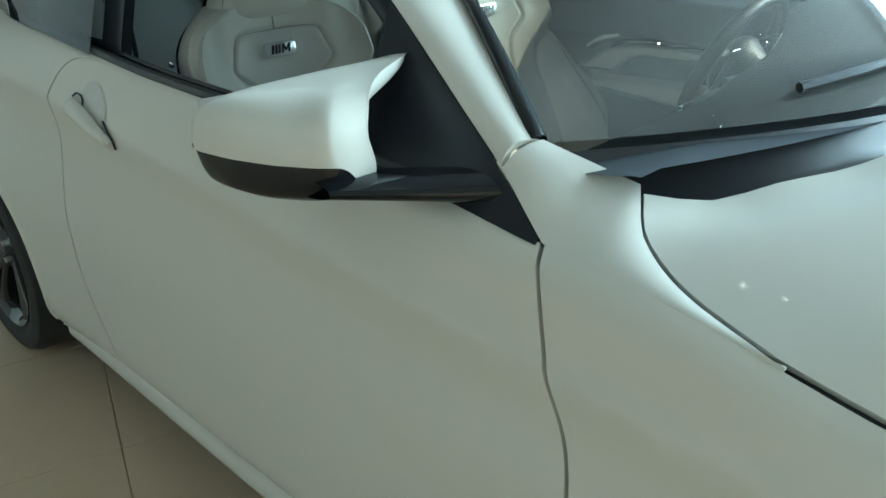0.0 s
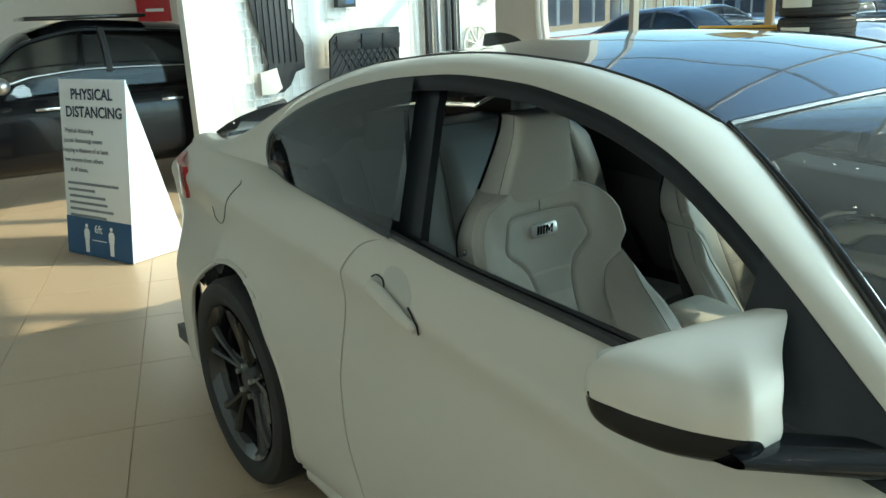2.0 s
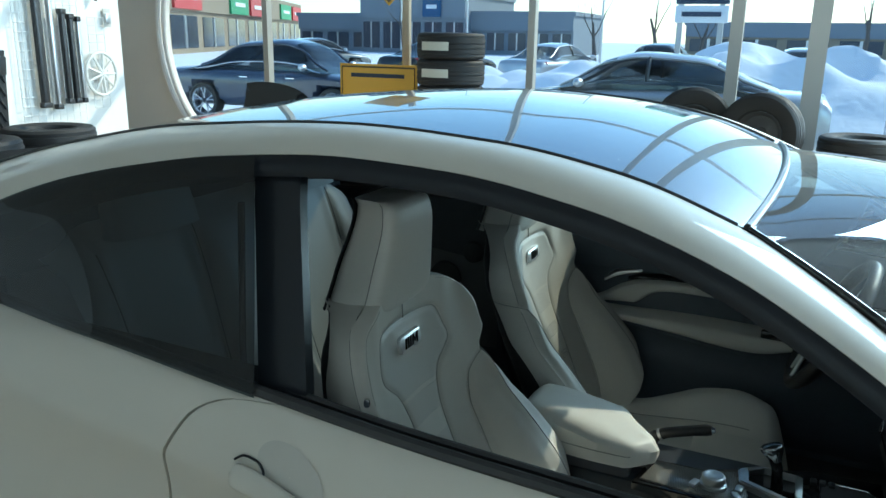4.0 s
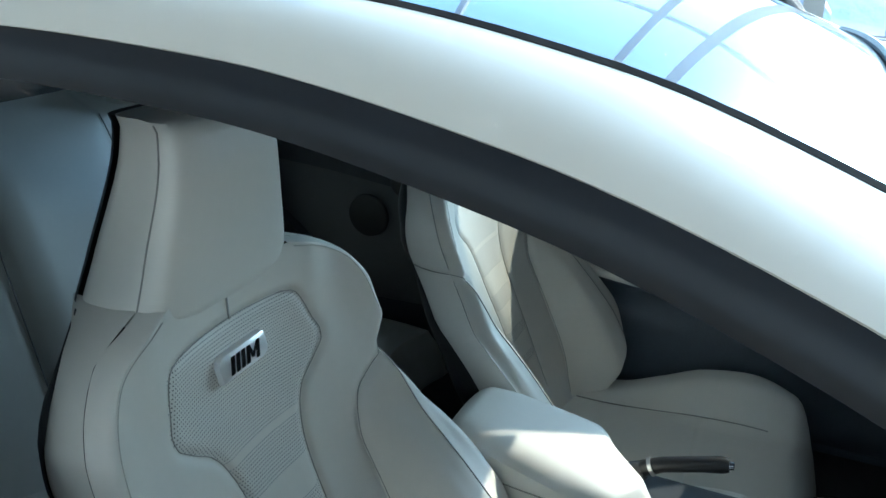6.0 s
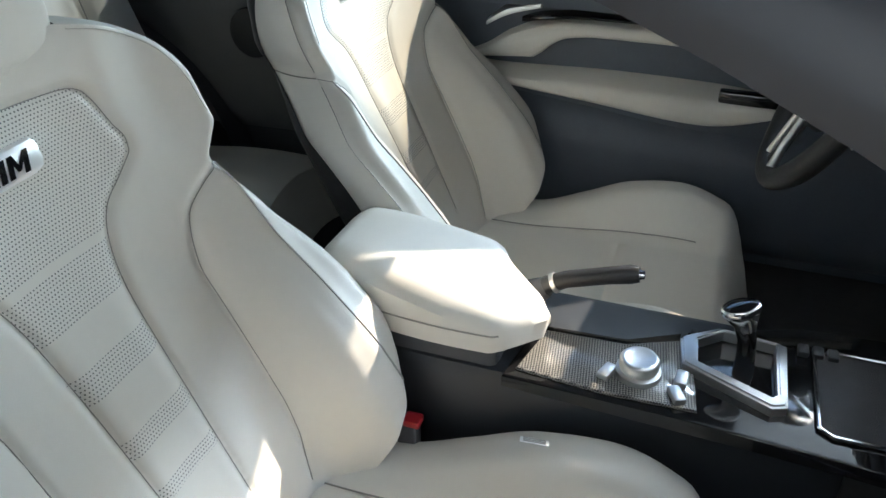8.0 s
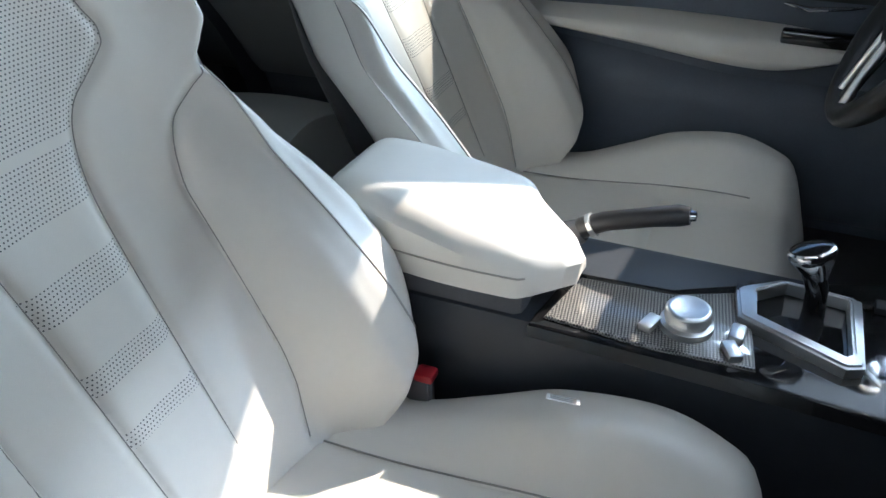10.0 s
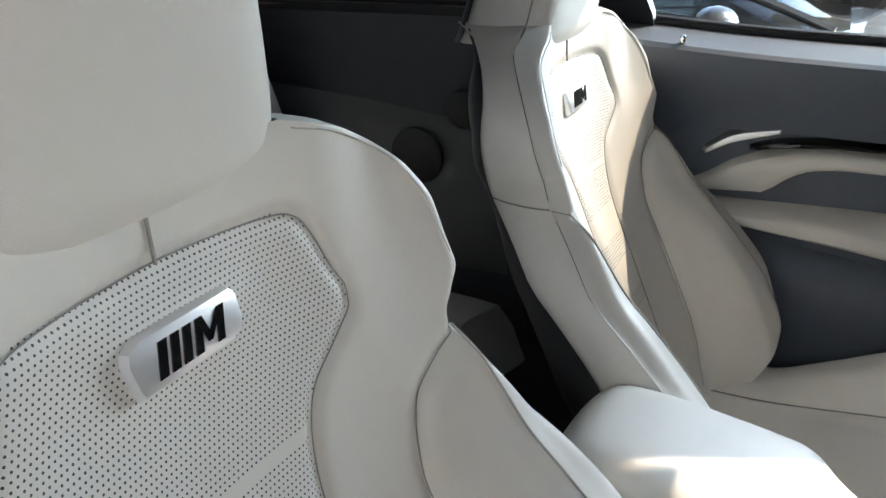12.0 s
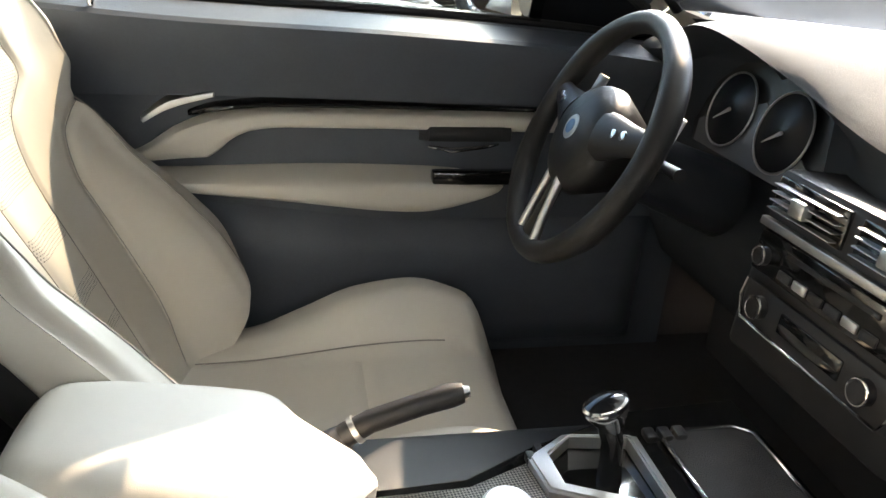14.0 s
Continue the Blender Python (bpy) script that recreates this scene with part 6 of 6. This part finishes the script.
def floor_mat(outline, label, ribs, at):
    mat_ob = thing("car_floor_mat", label, "floor mat", "mats on the wall")
    part("mat_tray", moved(slab(outline, 0.02, 0.006), at), MAT_RUBBER, mat_ob)
    xs, ys = [p[0] for p in outline], [p[1] for p in outline]
    for i in range(ribs):
        y = min(xs) + (max(xs) - min(xs)) * (i + 1.5) / (ribs + 2)
        part("rib", moved(box(y - 0.006, y + 0.006, min(ys) + 0.28 * (max(ys) - min(ys)), max(ys) - 0.08, 0, 0.012, 0.004), at), MAT_RUBBER, mat_ob)
    return mat_ob


front_mat = [(1.15, 1.72), (1.45, 1.735), (1.585, 1.70), (1.56, 1.42), (1.66, 1.22), (1.655, 1.0), (1.56, 0.97), (1.50, 0.86), (1.42, 0.80), (1.22, 0.80), (1.30, 1.05), (1.26, 1.25), (1.20, 1.42)]
mat_a = floor_mat(front_mat, "black ribbed rubber car mat hung on the wire rack", 7, on_wall(0.07))
part("mat_label", moved(box(1.535, 1.565, 1.52, 1.66, 0.0, 0.004), on_wall(0.075)), BOARD, mat_a)
part("mat_heel_pad", moved(slab([(1.20, 0.99), (1.36, 1.02), (1.40, 0.84), (1.33, 0.79), (1.20, 0.80)], 0.01, 0.003), on_wall(0.095)), material("pale_lining", (0.62, 0.61, 0.58), 0.7, vary=0.1, scale=20), mat_a, "pale turned-over corner of the mat")
floor_mat([(1.27, 2.32), (1.62, 2.32), (1.60, 1.84), (1.32, 1.84), (1.27, 1.95)], "small black rubber mat hung high on the wall", 3, on_wall(0.07))
floor_mat([(1.16, 0.69), (1.42, 0.74), (1.54, 0.62), (1.50, 0.45), (1.16, 0.45)], "small grooved rubber pedal mat", 6, on_wall(0.06))
cargo = thing("cargo_mat", "large black cargo mat with diamond tread leaning on the wall", "floor mat", "mats on the wall")
CM = on_wall(0.16) @ pose(0, 0, 0, 7, 0, 0)
part("mat_tray", moved(slab([(1.86, 1.30), (2.20, 1.335), (2.54, 1.335), (2.56, 0.62), (1.80, 0.52), (1.80, 1.24)], 0.03, 0.008), CM), MAT_RUBBER, cargo)
for i in range(11):
    t = i / 10
    for k in (-1, 1):
        a = Vector((1.84 + 0.66 * t, 1.24, 0.004))
        b = Vector((min(2.53, max(1.83, a.x + k * 0.40)), 0.62, 0.004))
        if abs(b.x - a.x) < 0.39:
            b.y = a.y - (a.y - 0.62) * abs(b.x - a.x) / 0.40
        part("tread_bar", moved(tube([a, b], 0.009, 5), CM), MAT_RUBBER, cargo)
for x0, x1 in ((1.86, 2.08), (2.12, 2.32), (2.35, 2.54)):
    part("edge_pad", moved(box(x0, x1, 1.15, 1.29, 0, 0.016, 0.006), CM), MAT_RUBBER, cargo)
rods = (("side_step", "long dark running board hung upright on the wall", 3.02, 3.10, 0.84, 1.93, SATIN_BLACK, 0.03), ("side_step", "bright metal running board hung upright", 3.16, 3.21, 0.82, 1.9, ALU, 0.025),
        ("cross_bar", "black roof bar hung upright on the wall", 3.28, 3.33, 0.86, 1.66, SATIN_BLACK, 0.02), ("cross_bar", "black roof bar hung upright on the wall", 3.36, 3.41, 0.86, 1.62, SATIN_BLACK, 0.02), ("cross_bar", "metal roof bar hung upright", 3.44, 3.475, 0.86, 1.6, ALU, 0.015))
for name, label, y0, y1, z0, z1, m, r in rods:
    rod = thing(name, label, "car accessory", "bars on the wall")
    part("rail", moved(box(y0, y1, z0, z1, 0.04, 0.09, r * 0.8, 3), on_wall()), m, rod)
    for z in (z0 + 0.02, z1 - 0.02):
        part("end_cap", moved(box(y0 - 0.004, y1 + 0.004, z - 0.022, z + 0.022, 0.036, 0.096, 0.006), on_wall()), SATIN_BLACK, rod)
    part("wall_hook", moved(box((y0 + y1) / 2 - 0.01, (y0 + y1) / 2 + 0.01, z1 - 0.16, z1 - 0.14, 0.0, 0.045), on_wall()), WIRE, rod)
pack = thing("boxed_gadget", "small dark blue boxed gadget on a wall hook", "box")
part("carton", moved(box(2.02, 2.21, 1.52, 1.68, 0.03, 0.11, 0.004), on_wall()), SATIN_BLACK, pack)
part("window_print", moved(box(2.10, 2.19, 1.55, 1.65, 0.108, 0.113), on_wall()), SIGN_BLUE, pack, smooth=False)
hook = thing("coat_hanger", "dark metal hanger hung on the wall", "hanger")
part("bow", moved(tube([(2.02, 1.90, 0.04), (2.10, 1.93, 0.05), (2.14, 2.02, 0.05), (2.20, 1.93, 0.05), (2.30, 1.90, 0.04), (2.28, 1.87, 0.04), (2.05, 1.87, 0.04)], 0.006, 6, closed=True), on_wall()), SATIN_BLACK, hook)
part("stem", moved(box(2.12, 2.165, 1.80, 2.05, 0.02, 0.06, 0.006), on_wall()), SATIN_BLACK, hook)
brk = thing("tow_bracket", "black bracket tool hung on the wall", "bracket")
part("jaw", moved(tube([(3.64, 1.98, 0.04), (3.67, 1.88, 0.05), (3.72, 1.80, 0.05), (3.76, 1.90, 0.05), (3.82, 1.99, 0.04)], [0.02, 0.022, 0.024, 0.02, 0.016], 8), on_wall()), SATIN_BLACK, brk)
part("pin", moved(tube([(3.70, 1.80, 0.05), (3.70, 1.74, 0.05)], 0.012, 8), on_wall()), SATIN_BLACK, brk)
kit = thing("small_kit", "small grey blister pack on a hook", "package")
part("card", moved(box(3.79, 3.87, 1.52, 1.68, 0.02, 0.03, 0.002), on_wall()), material("grey_card", (0.5, 0.5, 0.48), 0.6, vary=0.1, scale=40), kit)
part("blister", moved(box(3.80, 3.86, 1.55, 1.64, 0.03, 0.05, 0.008), on_wall()), ALU, kit)
trim_wheel = thing("wheel_cover", "white spoked wheel cover hung on the wall", "wheel cover")
part("rim_ring", moved(tube([(3.69 + 0.17 * math.cos(a), 1.10 + 0.19 * math.sin(a), 0.05) for a in [2 * math.pi * i / 40 for i in range(40)]], 0.014, 8, closed=True), on_wall()), WIRE, trim_wheel)
for i in range(9):
    a = 2 * math.pi * i / 9
    part("spoke", moved(tube([(3.69, 1.10, 0.06), (3.69 + 0.17 * math.cos(a), 1.10 + 0.19 * math.sin(a), 0.05)], [0.018, 0.009], 6), on_wall()), WIRE, trim_wheel)


fat = [(0.19, 0.09), (0.205, 0.112), (0.26, 0.128), (0.315, 0.12), (0.334, 0.10), (0.331, 0.075), (0.338, 0.07), (0.338, 0.03), (0.331, 0.026), (0.331, 0.018), (0.338, 0.014), (0.338, -0.014), (0.331, -0.018), (0.331, -0.026), (0.338, -0.03), (0.338, -0.07), (0.331, -0.075), (0.334, -0.10), (0.315, -0.12), (0.26, -0.128), (0.205, -0.112), (0.19, -0.09), (0.185, 0.0), (0.19, 0.09)]
LOOSE_TYRE = part("tyre_source", lathe(fat, 56), RUBBER, car).data
LOOSE_RIM = part("disc_source", lathe([(0.0, -0.05), (0.05, -0.052), (0.06, -0.035), (0.15, -0.03), (0.175, -0.06), (0.188, -0.085)], 40), material("grey_wheel", (0.09, 0.092, 0.096), 0.45, metal=0.5, vary=0.3, scale=12), car).data
for source in [o for o in scene.objects if o.name.endswith("_source")]:
    bpy.data.objects.remove(source)


def loose_tyre(at, label, rim=False, group="loose tyres"):
    t = tagged(obj("tyre", LOOSE_TYRE), label, "tyre", group)
    if rim:
        obj("wheel_disc", LOOSE_RIM, t)
    t.matrix_world = at
    return t


for x, y, n in ((-3.55, 1.75, 3), (-3.75, 2.55, 3)):
    for i in range(n):
        loose_tyre(pose(x, y, 0.13 + 0.257 * i, 90, 0, 40 * i), "black tyre lying in a stack by the display wall")
TAPE = material("label_tape", (0.62, 0.62, 0.55), 0.6, vary=0.1, scale=40)
stack_at = Vector((-1.737, 5.6, 0))
for i in range(6):
    t = loose_tyre(pose(stack_at.x, stack_at.y, 0.125 + 0.254 * i, 90, 0, 30 * i), "black winter tyre in a tall stack by the window")
    if i >= 3:
        tape = grid(lambda a, v: Vector((stack_at.x + 0.342 * math.sin(a), stack_at.y - 0.342 * math.cos(a), 0.125 + 0.254 * i + 0.04 * (v - 0.5) * 2)), steps(-0.55, 0.35, 12), steps(0, 1, 1))
        band = part("paper_label", thicken(tape, 0.003, (0, -1, 0)), TAPE, t, "pale printed paper label")
        band.data.transform(t.matrix_world.inverted())
loose_tyre(pose(0.62, 5.62, 0.338 + 0.42, 0, 0, 8), "black tyre standing by the window", True, "standing tyres")
loose_tyre(pose(1.20, 5.50, 0.338 + 0.40, 0, 0, -12), "black tyre standing by the window with its wheel", True, "standing tyres")
plinth = thing("display_plinth", "low dark display plinth under tyres by the window", "plinth")
part("plinth_top", box(0.1, 1.65, 5.35, 5.95, 0.37, 0.405, 0.01), SATIN_BLACK, plinth)
part("plinth_base", box(0.14, 1.61, 5.39, 5.91, 0, 0.37, 0.005), SATIN_BLACK, plinth)
for i in range(3):
    loose_tyre(pose(1.98, 5.55, 0.125 + 0.254 * i, 90, 0, 25 * i), "black tyre in a low stack by the window")
# yellow board
YELLOW = material("yellow_board", (0.72, 0.42, 0.05), 0.45, vary=0.08, scale=15)
board = thing("yellow_board", "yellow rectangular board with a black border by the window", "sign")
part("panel", box(-3.02, -2.10, 5.585, 5.60, 0.80, 1.195, 0.006), YELLOW, board)
part("border", tube([(-2.99, 5.582, 0.83), (-2.99, 5.582, 1.165), (-2.13, 5.582, 1.165), (-2.13, 5.582, 0.83)], 0.008, 6, closed=True), SATIN_BLACK, board)
for x in (-2.85, -2.27):
    part("leg", box(x - 0.025, x + 0.025, 5.60, 5.64, 0, 1.15, 0.005), SATIN_BLACK, board)
part("text_bar", box(-2.88, -2.25, 5.580, 5.586, 1.06, 1.10), INK, board, smooth=False)
diamond = thing("yellow_diamond_sign", "yellow diamond road sign on a pale wooden post", "sign")
DM = pose(-2.50, 5.72, 2.22, 90, 0, 4)
part("plate", moved(slab([(-0.44, 0), (0, -0.44), (0.44, 0), (0, 0.44)], 0.006), DM), YELLOW, diamond)
part("border", moved(tube([(-0.40, 0, 0.004), (0, -0.40, 0.004), (0.40, 0, 0.004), (0, 0.40, 0.004)], 0.008, 6, closed=True), DM), INK, diamond)
part("post", box(-2.36, -2.28, 5.74, 5.80, 0, 2.7, 0.008), material("pale_wood", (0.42, 0.36, 0.27), 0.7, vary=0.2, scale=12), diamond)
words("AHEAD", 0.12, 0, -0.20, INK, 0.002, DM @ pose(0, 0, 0.004), diamond)
# red dealer board far behind
red = thing("red_wall_board", "red board with a pale emblem on the far wall", "sign")
part("panel", box(-8.98, -8.90, 1.545, 1.98, 1.47, 2.12, 0.01), material("red_board", (0.45, 0.02, 0.035), 0.5, vary=0.1, scale=10), red)
part("emblem", box(-8.905, -8.89, 1.62, 1.90, 1.86, 1.95, 0.01), BOARD, red)
part("text_bar", box(-8.905, -8.89, 1.64, 1.88, 1.60, 1.64), BOARD, red)

# ---- outside ----
STONE = material("tan_stucco", (0.30, 0.235, 0.165), 0.8, vary=0.1, scale=0.6)
BRICK_GREY = material("grey_cladding", (0.20, 0.22, 0.25), 0.7, vary=0.12, scale=0.8)
SIGN_RED = material("shop_red", (0.5, 0.04, 0.04), 0.5, vary=0.1, scale=2)
WINDOW_DARK = material("far_window", (0.05, 0.06, 0.08), 0.15, vary=0.2, scale=2)
BARK = material("bark", (0.10, 0.085, 0.075), 0.9, vary=0.3, scale=8)


def building(name, label, at, w, d, h, wall, fascia, bays, sign_mat=None):
    root = thing(name, label, "building")
    part("wall", box(-w / 2, w / 2, 0, d, 0, h), wall, root, smooth=False)
    part("parapet", box(-w / 2 - 0.2, w / 2 + 0.2, -0.3, d, h, h + 0.35), fascia, root, smooth=False)
    part("fascia", box(-w / 2, w / 2, -0.25, 0, h * 0.62, h), fascia, root, smooth=False)
    for i in range(bays):
        x = -w / 2 + w * (i + 0.5) / bays
        win = part("window", box(x - w / bays * 0.4, x + w / bays * 0.4, -0.06, 0.0, 0.4, h * 0.55), WINDOW_DARK, root, smooth=False)
        part("window_frame", box(x - w / bays * 0.03, x + w / bays * 0.03, -0.12, -0.06, 0.4, h * 0.55), ALU, win, smooth=False)
        if sign_mat:
            m = sign_mat[i % len(sign_mat)]
            if m:
                part("shop_sign", box(x - w / bays * 0.42, x + w / bays * 0.42, -0.45, -0.25, h * 0.64, h * 0.98), m, root, smooth=False)
                part("sign_bar", box(x - w / bays * 0.24, x + w / bays * 0.24, -0.5, -0.45, h * 0.78, h * 0.85), BOARD, root, smooth=False)
    root.matrix_world = at
    return root


GREEN_SIGN = material("shop_green", (0.05, 0.3, 0.12), 0.5, vary=0.1, scale=2)
building("shop_row", "low tan shop row with red and green signs", pose(-50, 63, -0.12, 0, 0, 115.7), 64, 14, 5.0, STONE, STONE, 8, (SIGN_RED, SIGN_RED, None, GREEN_SIGN, SIGN_RED, None, GREEN_SIGN, SIGN_RED))
building("office_block", "grey flat-roofed commercial building", pose(-33.1, 66, -0.12, 0, 0, 2), 10.7, 14, 5.1, BRICK_GREY, BRICK_GREY, 5, (None, None, None, SIGN_BLUE, None))
building("office_block", "long low grey commercial building with dark windows", pose(-23.4, 68, -0.12, 0, 0, 2), 10.4, 12, 3.5, BRICK_GREY, BRICK_GREY, 5)
building("office_block", "low grey wing of a commercial building", pose(-42.5, 68, -0.12, 0, 0, 2), 9, 12, 3.3, BRICK_GREY, BRICK_GREY, 3)
building("office_block", "low pale building behind the trees", pose(18, 90, -0.12, 0, 0, -3), 60, 14, 3.2, STONE, BRICK_GREY, 12)
building("office_block", "low grey building far across the car park", pose(75, 60, -0.12, 0, 0, -60), 60, 14, 4.5, STONE, BRICK_GREY, 12)
for x, y, yaw, paint_m, label, h in ((-7.7, 11.2, 4, BLUE_PAINT, "dark blue car parked in the snow outside", 1.50), (-10.5, 24, 75, BLACK_PAINT, "black car parked far across the lot", 1.45), (-6.3, 24, 80, SILVER_PAINT, "silver car parked in the snowy lot", 1.45),
                                    (-3.0, 25, 85, BLACK_PAINT, "black car parked far across the lot", 1.5), (1.2, 24, 92, GREY_PAINT, "grey car parked in the snowy lot", 1.45), (4.6, 25, 95, SILVER_PAINT, "silver car parked in the snowy lot", 1.45), (-16.5, 25, 70, GREY_PAINT, "grey car parked in the snowy lot", 1.45),
                                    (-0.55, 10.1, 181, SILVER_PAINT, "silver car parked in the snow just outside the window", 1.44), (4.9, 9.9, 184, SILVER_PAINT, "silver car parked in the snow just outside the window", 1.5), (8.5, 14, 160, BLACK_PAINT, "black car parked in the snow outside", 1.5)):
    sedan("parked_car", label, paint_m, pose(x, y, -0.12, 0, 0, yaw), h, group="cars in the lot", rough_detail=True)


def snow_heap(x, y, r, h, seed):
    rnd = random.Random(seed)
    offs = Vector((rnd.uniform(-9, 9), rnd.uniform(-9, 9), 0))

    def fn(u, a):
        n = noise.noise(Vector((u * 3 * math.cos(a), u * 3 * math.sin(a), seed)) + offs)
        rr = r * u * (1 + 0.2 * noise.noise(Vector((math.cos(a), math.sin(a), seed * 2.0))))
        return Vector((x + rr * 1.5 * math.cos(a), y + rr * math.sin(a), -0.14 + h * (1 - u ** 1.5) * (0.8 + 0.6 * n)))
    ob = part("snow_heap", grid(fn, steps(0.001, 1, 16), steps(0, 2 * math.pi, 40)), SNOW, None)
    tagged(ob, "ploughed heap of snow in the car park", "snow heap", "snow heaps")


for i, (x, y, r, h) in enumerate(((-4.5, 21, 2.6, 1.15), (-8.2, 20.5, 2.2, 1.0), (0.9, 17, 2.8, 1.75), (3.6, 18, 3.0, 1.4), (-1.6, 21, 2.0, 0.95), (-13, 21, 2.5, 0.9), (8, 22, 3.5, 1.5))):
    snow_heap(x, y, r, h, i + 1)


def bare_tree(x, y, h, seed):
    rnd = random.Random(seed)
    root = thing("bare_tree", "leafless winter tree with thin grey branches", "tree", "bare trees")
    trunk, twigs = bmesh.new(), bmesh.new()

    def grow(p, way, length, r, depth):
        pts, rad = [p], [r]
        for i in range(3):
            way = (way + Vector((rnd.uniform(-0.18, 0.18), rnd.uniform(-0.18, 0.18), 0.06))).normalized()
            pts.append(pts[-1] + way * length / 3)
            rad.append(r * (1 - 0.2 * (i + 1)))
        tube(pts, rad, 6 if depth < 2 else 3, bm=trunk if depth < 2 else twigs, caps=False)
        if depth < 5:
            for _ in range(3):
                turn = (way + Vector((rnd.uniform(-0.9, 0.9), rnd.uniform(-0.9, 0.9), rnd.uniform(-0.1, 0.6)))).normalized()
                grow(pts[rnd.randint(2, 3)], turn, length * rnd.uniform(0.55, 0.75), rad[-1] * 0.7, depth + 1)
    grow(Vector((0, 0, 0)), Vector((0, 0, 1)), h * 0.33, 0.16, 0)
    part("trunk", trunk, BARK, root)
    part("crown", twigs, BARK, root)
    root.matrix_world = pose(x, y, -0.12)


for i, (x, y, h) in enumerate(((-9.5, 42, 7.5), (-6.5, 44, 8.5), (-4.2, 43, 7.0), (3.4, 40, 8.0), (-25.5, 50, 7.0), (9, 46, 8.0))):
    bare_tree(x, y, h, i + 3)
pole = thing("shop_pylon", "tall green and white shop pylon by the road", "sign")
for i, m in enumerate((GREEN_SIGN, INK, BOARD)):
    part("sign_panel", box(-2.55, -1.0, 24.0, 24.25, 3.1 - 0.55 * i, 3.6 - 0.55 * i, 0.02), m, pole)
    part("text_bar", box(-2.35, -1.2, 23.96, 24.0, 3.28 - 0.55 * i, 3.42 - 0.55 * i), BOARD if i < 2 else INK, pole, smooth=False)
for x in (-2.4, -1.2):
    part("post", box(x - 0.08, x + 0.08, 24.05, 24.2, -0.12, 3.1), ALU, pole)
for i, (x, y) in enumerate(((-21.5, 52), (-30, 58), (-11.2, 50))):
    lamp_post = thing("street_lamp", "tall thin street lamp post in the car park", "street lamp", "street lamps")
    part("pole", tube([(x, y, -0.12), (x, y, 8.0)], [0.09, 0.05], 8), ALU, lamp_post)
    part("lamp_head", box(x - 0.6, x + 0.6, y - 0.12, y + 0.12, 7.95, 8.1, 0.03), ALU, lamp_post)

# ---- ceiling spots ----
SPOT = material("lit_spot", (0.9, 0.9, 0.9), 0.5)
bsdf = SPOT.node_tree.nodes["Principled BSDF"]
bsdf.inputs["Emission Color"].default_value, bsdf.inputs["Emission Strength"].default_value = (1.0, 0.93, 0.82, 1), 25.0
first = thing("ceiling_light", "small twin ceiling spotlight in a dark housing, switched on", "ceiling light", "ceiling lights")
part("housing", box(-0.26, 0.26, -0.10, 0.10, -0.05, -0.002, 0.01), SATIN_BLACK, first)
for x in (-0.13, 0.13):
    part("lens", moved(lathe([(0.0, 0.062), (0.022, 0.060), (0.028, 0.05)], 20), pose(x, 0, 0, -90)), SPOT, first)
for y in (-5.2, -3.4, -1.6, 0.2, 2.0):
    track = thing("lighting_track", "dark straight lighting track under the ceiling", "track", "lighting tracks")
    part("rail", box(-6.8, 6.4, y - 0.03, y + 0.03, ROOM_Z - 0.03, ROOM_Z - 0.001, 0.004), SATIN_BLACK, track)
spots = [(x + 0.9 * (j % 2), y) for j, y in enumerate((-5.2, -3.4, -1.6, 0.2, 2.0)) for x in (-6.2, -4.0, -1.8, 0.4, 2.6, 4.8)]
first.matrix_world = pose(spots[0][0], spots[0][1], ROOM_Z)
for x, y in spots[1:]:
    copy_thing(first, pose(x, y, ROOM_Z))

# ---- floor tiles ----
tile_turn = pose(0.79, -0.925, 0, 0, 0, -18.5)
SIZE, JOINT = 0.60, 0.003
tile_bm = box(-SIZE / 2 + JOINT / 2, SIZE / 2 - JOINT / 2, -SIZE / 2 + JOINT / 2, SIZE / 2 - JOINT / 2, -0.012, 0.0, 0.0015, 1)
tile_data = bpy.data.meshes.new("tile")
tile_bm.to_mesh(tile_data)
tile_bm.free()
tile_data.materials.append(TILE)
rest = bmesh.new()
for i in range(-26, 24):
    for j in range(-20, 22):
        c = tile_turn @ Vector((SIZE * (i + 0.5), SIZE * (j + 0.5), 0))
        if not (BACK_X + 0.45 < c.x < FRONT_X - 0.45 and NEAR_Y + 0.45 < c.y < WIN_Y - 0.35):
            continue
        if -4.6 < c.x < 2.6 and -2.9 < c.y < 0.9:
            o = obj("tile", tile_data, floor)
            o.matrix_world = pose(c.x, c.y, 0.0, 0, 0, -18.5)
        else:
            join(rest, box(-SIZE / 2 + JOINT / 2, SIZE / 2 - JOINT / 2, -SIZE / 2 + JOINT / 2, SIZE / 2 - JOINT / 2, -0.012, 0.0), pose(c.x, c.y, 0, 0, 0, -18.5))
tiles_far = part("tiles", rest, TILE, floor, smooth=False)
tiles_far["kind"] = "stuff"
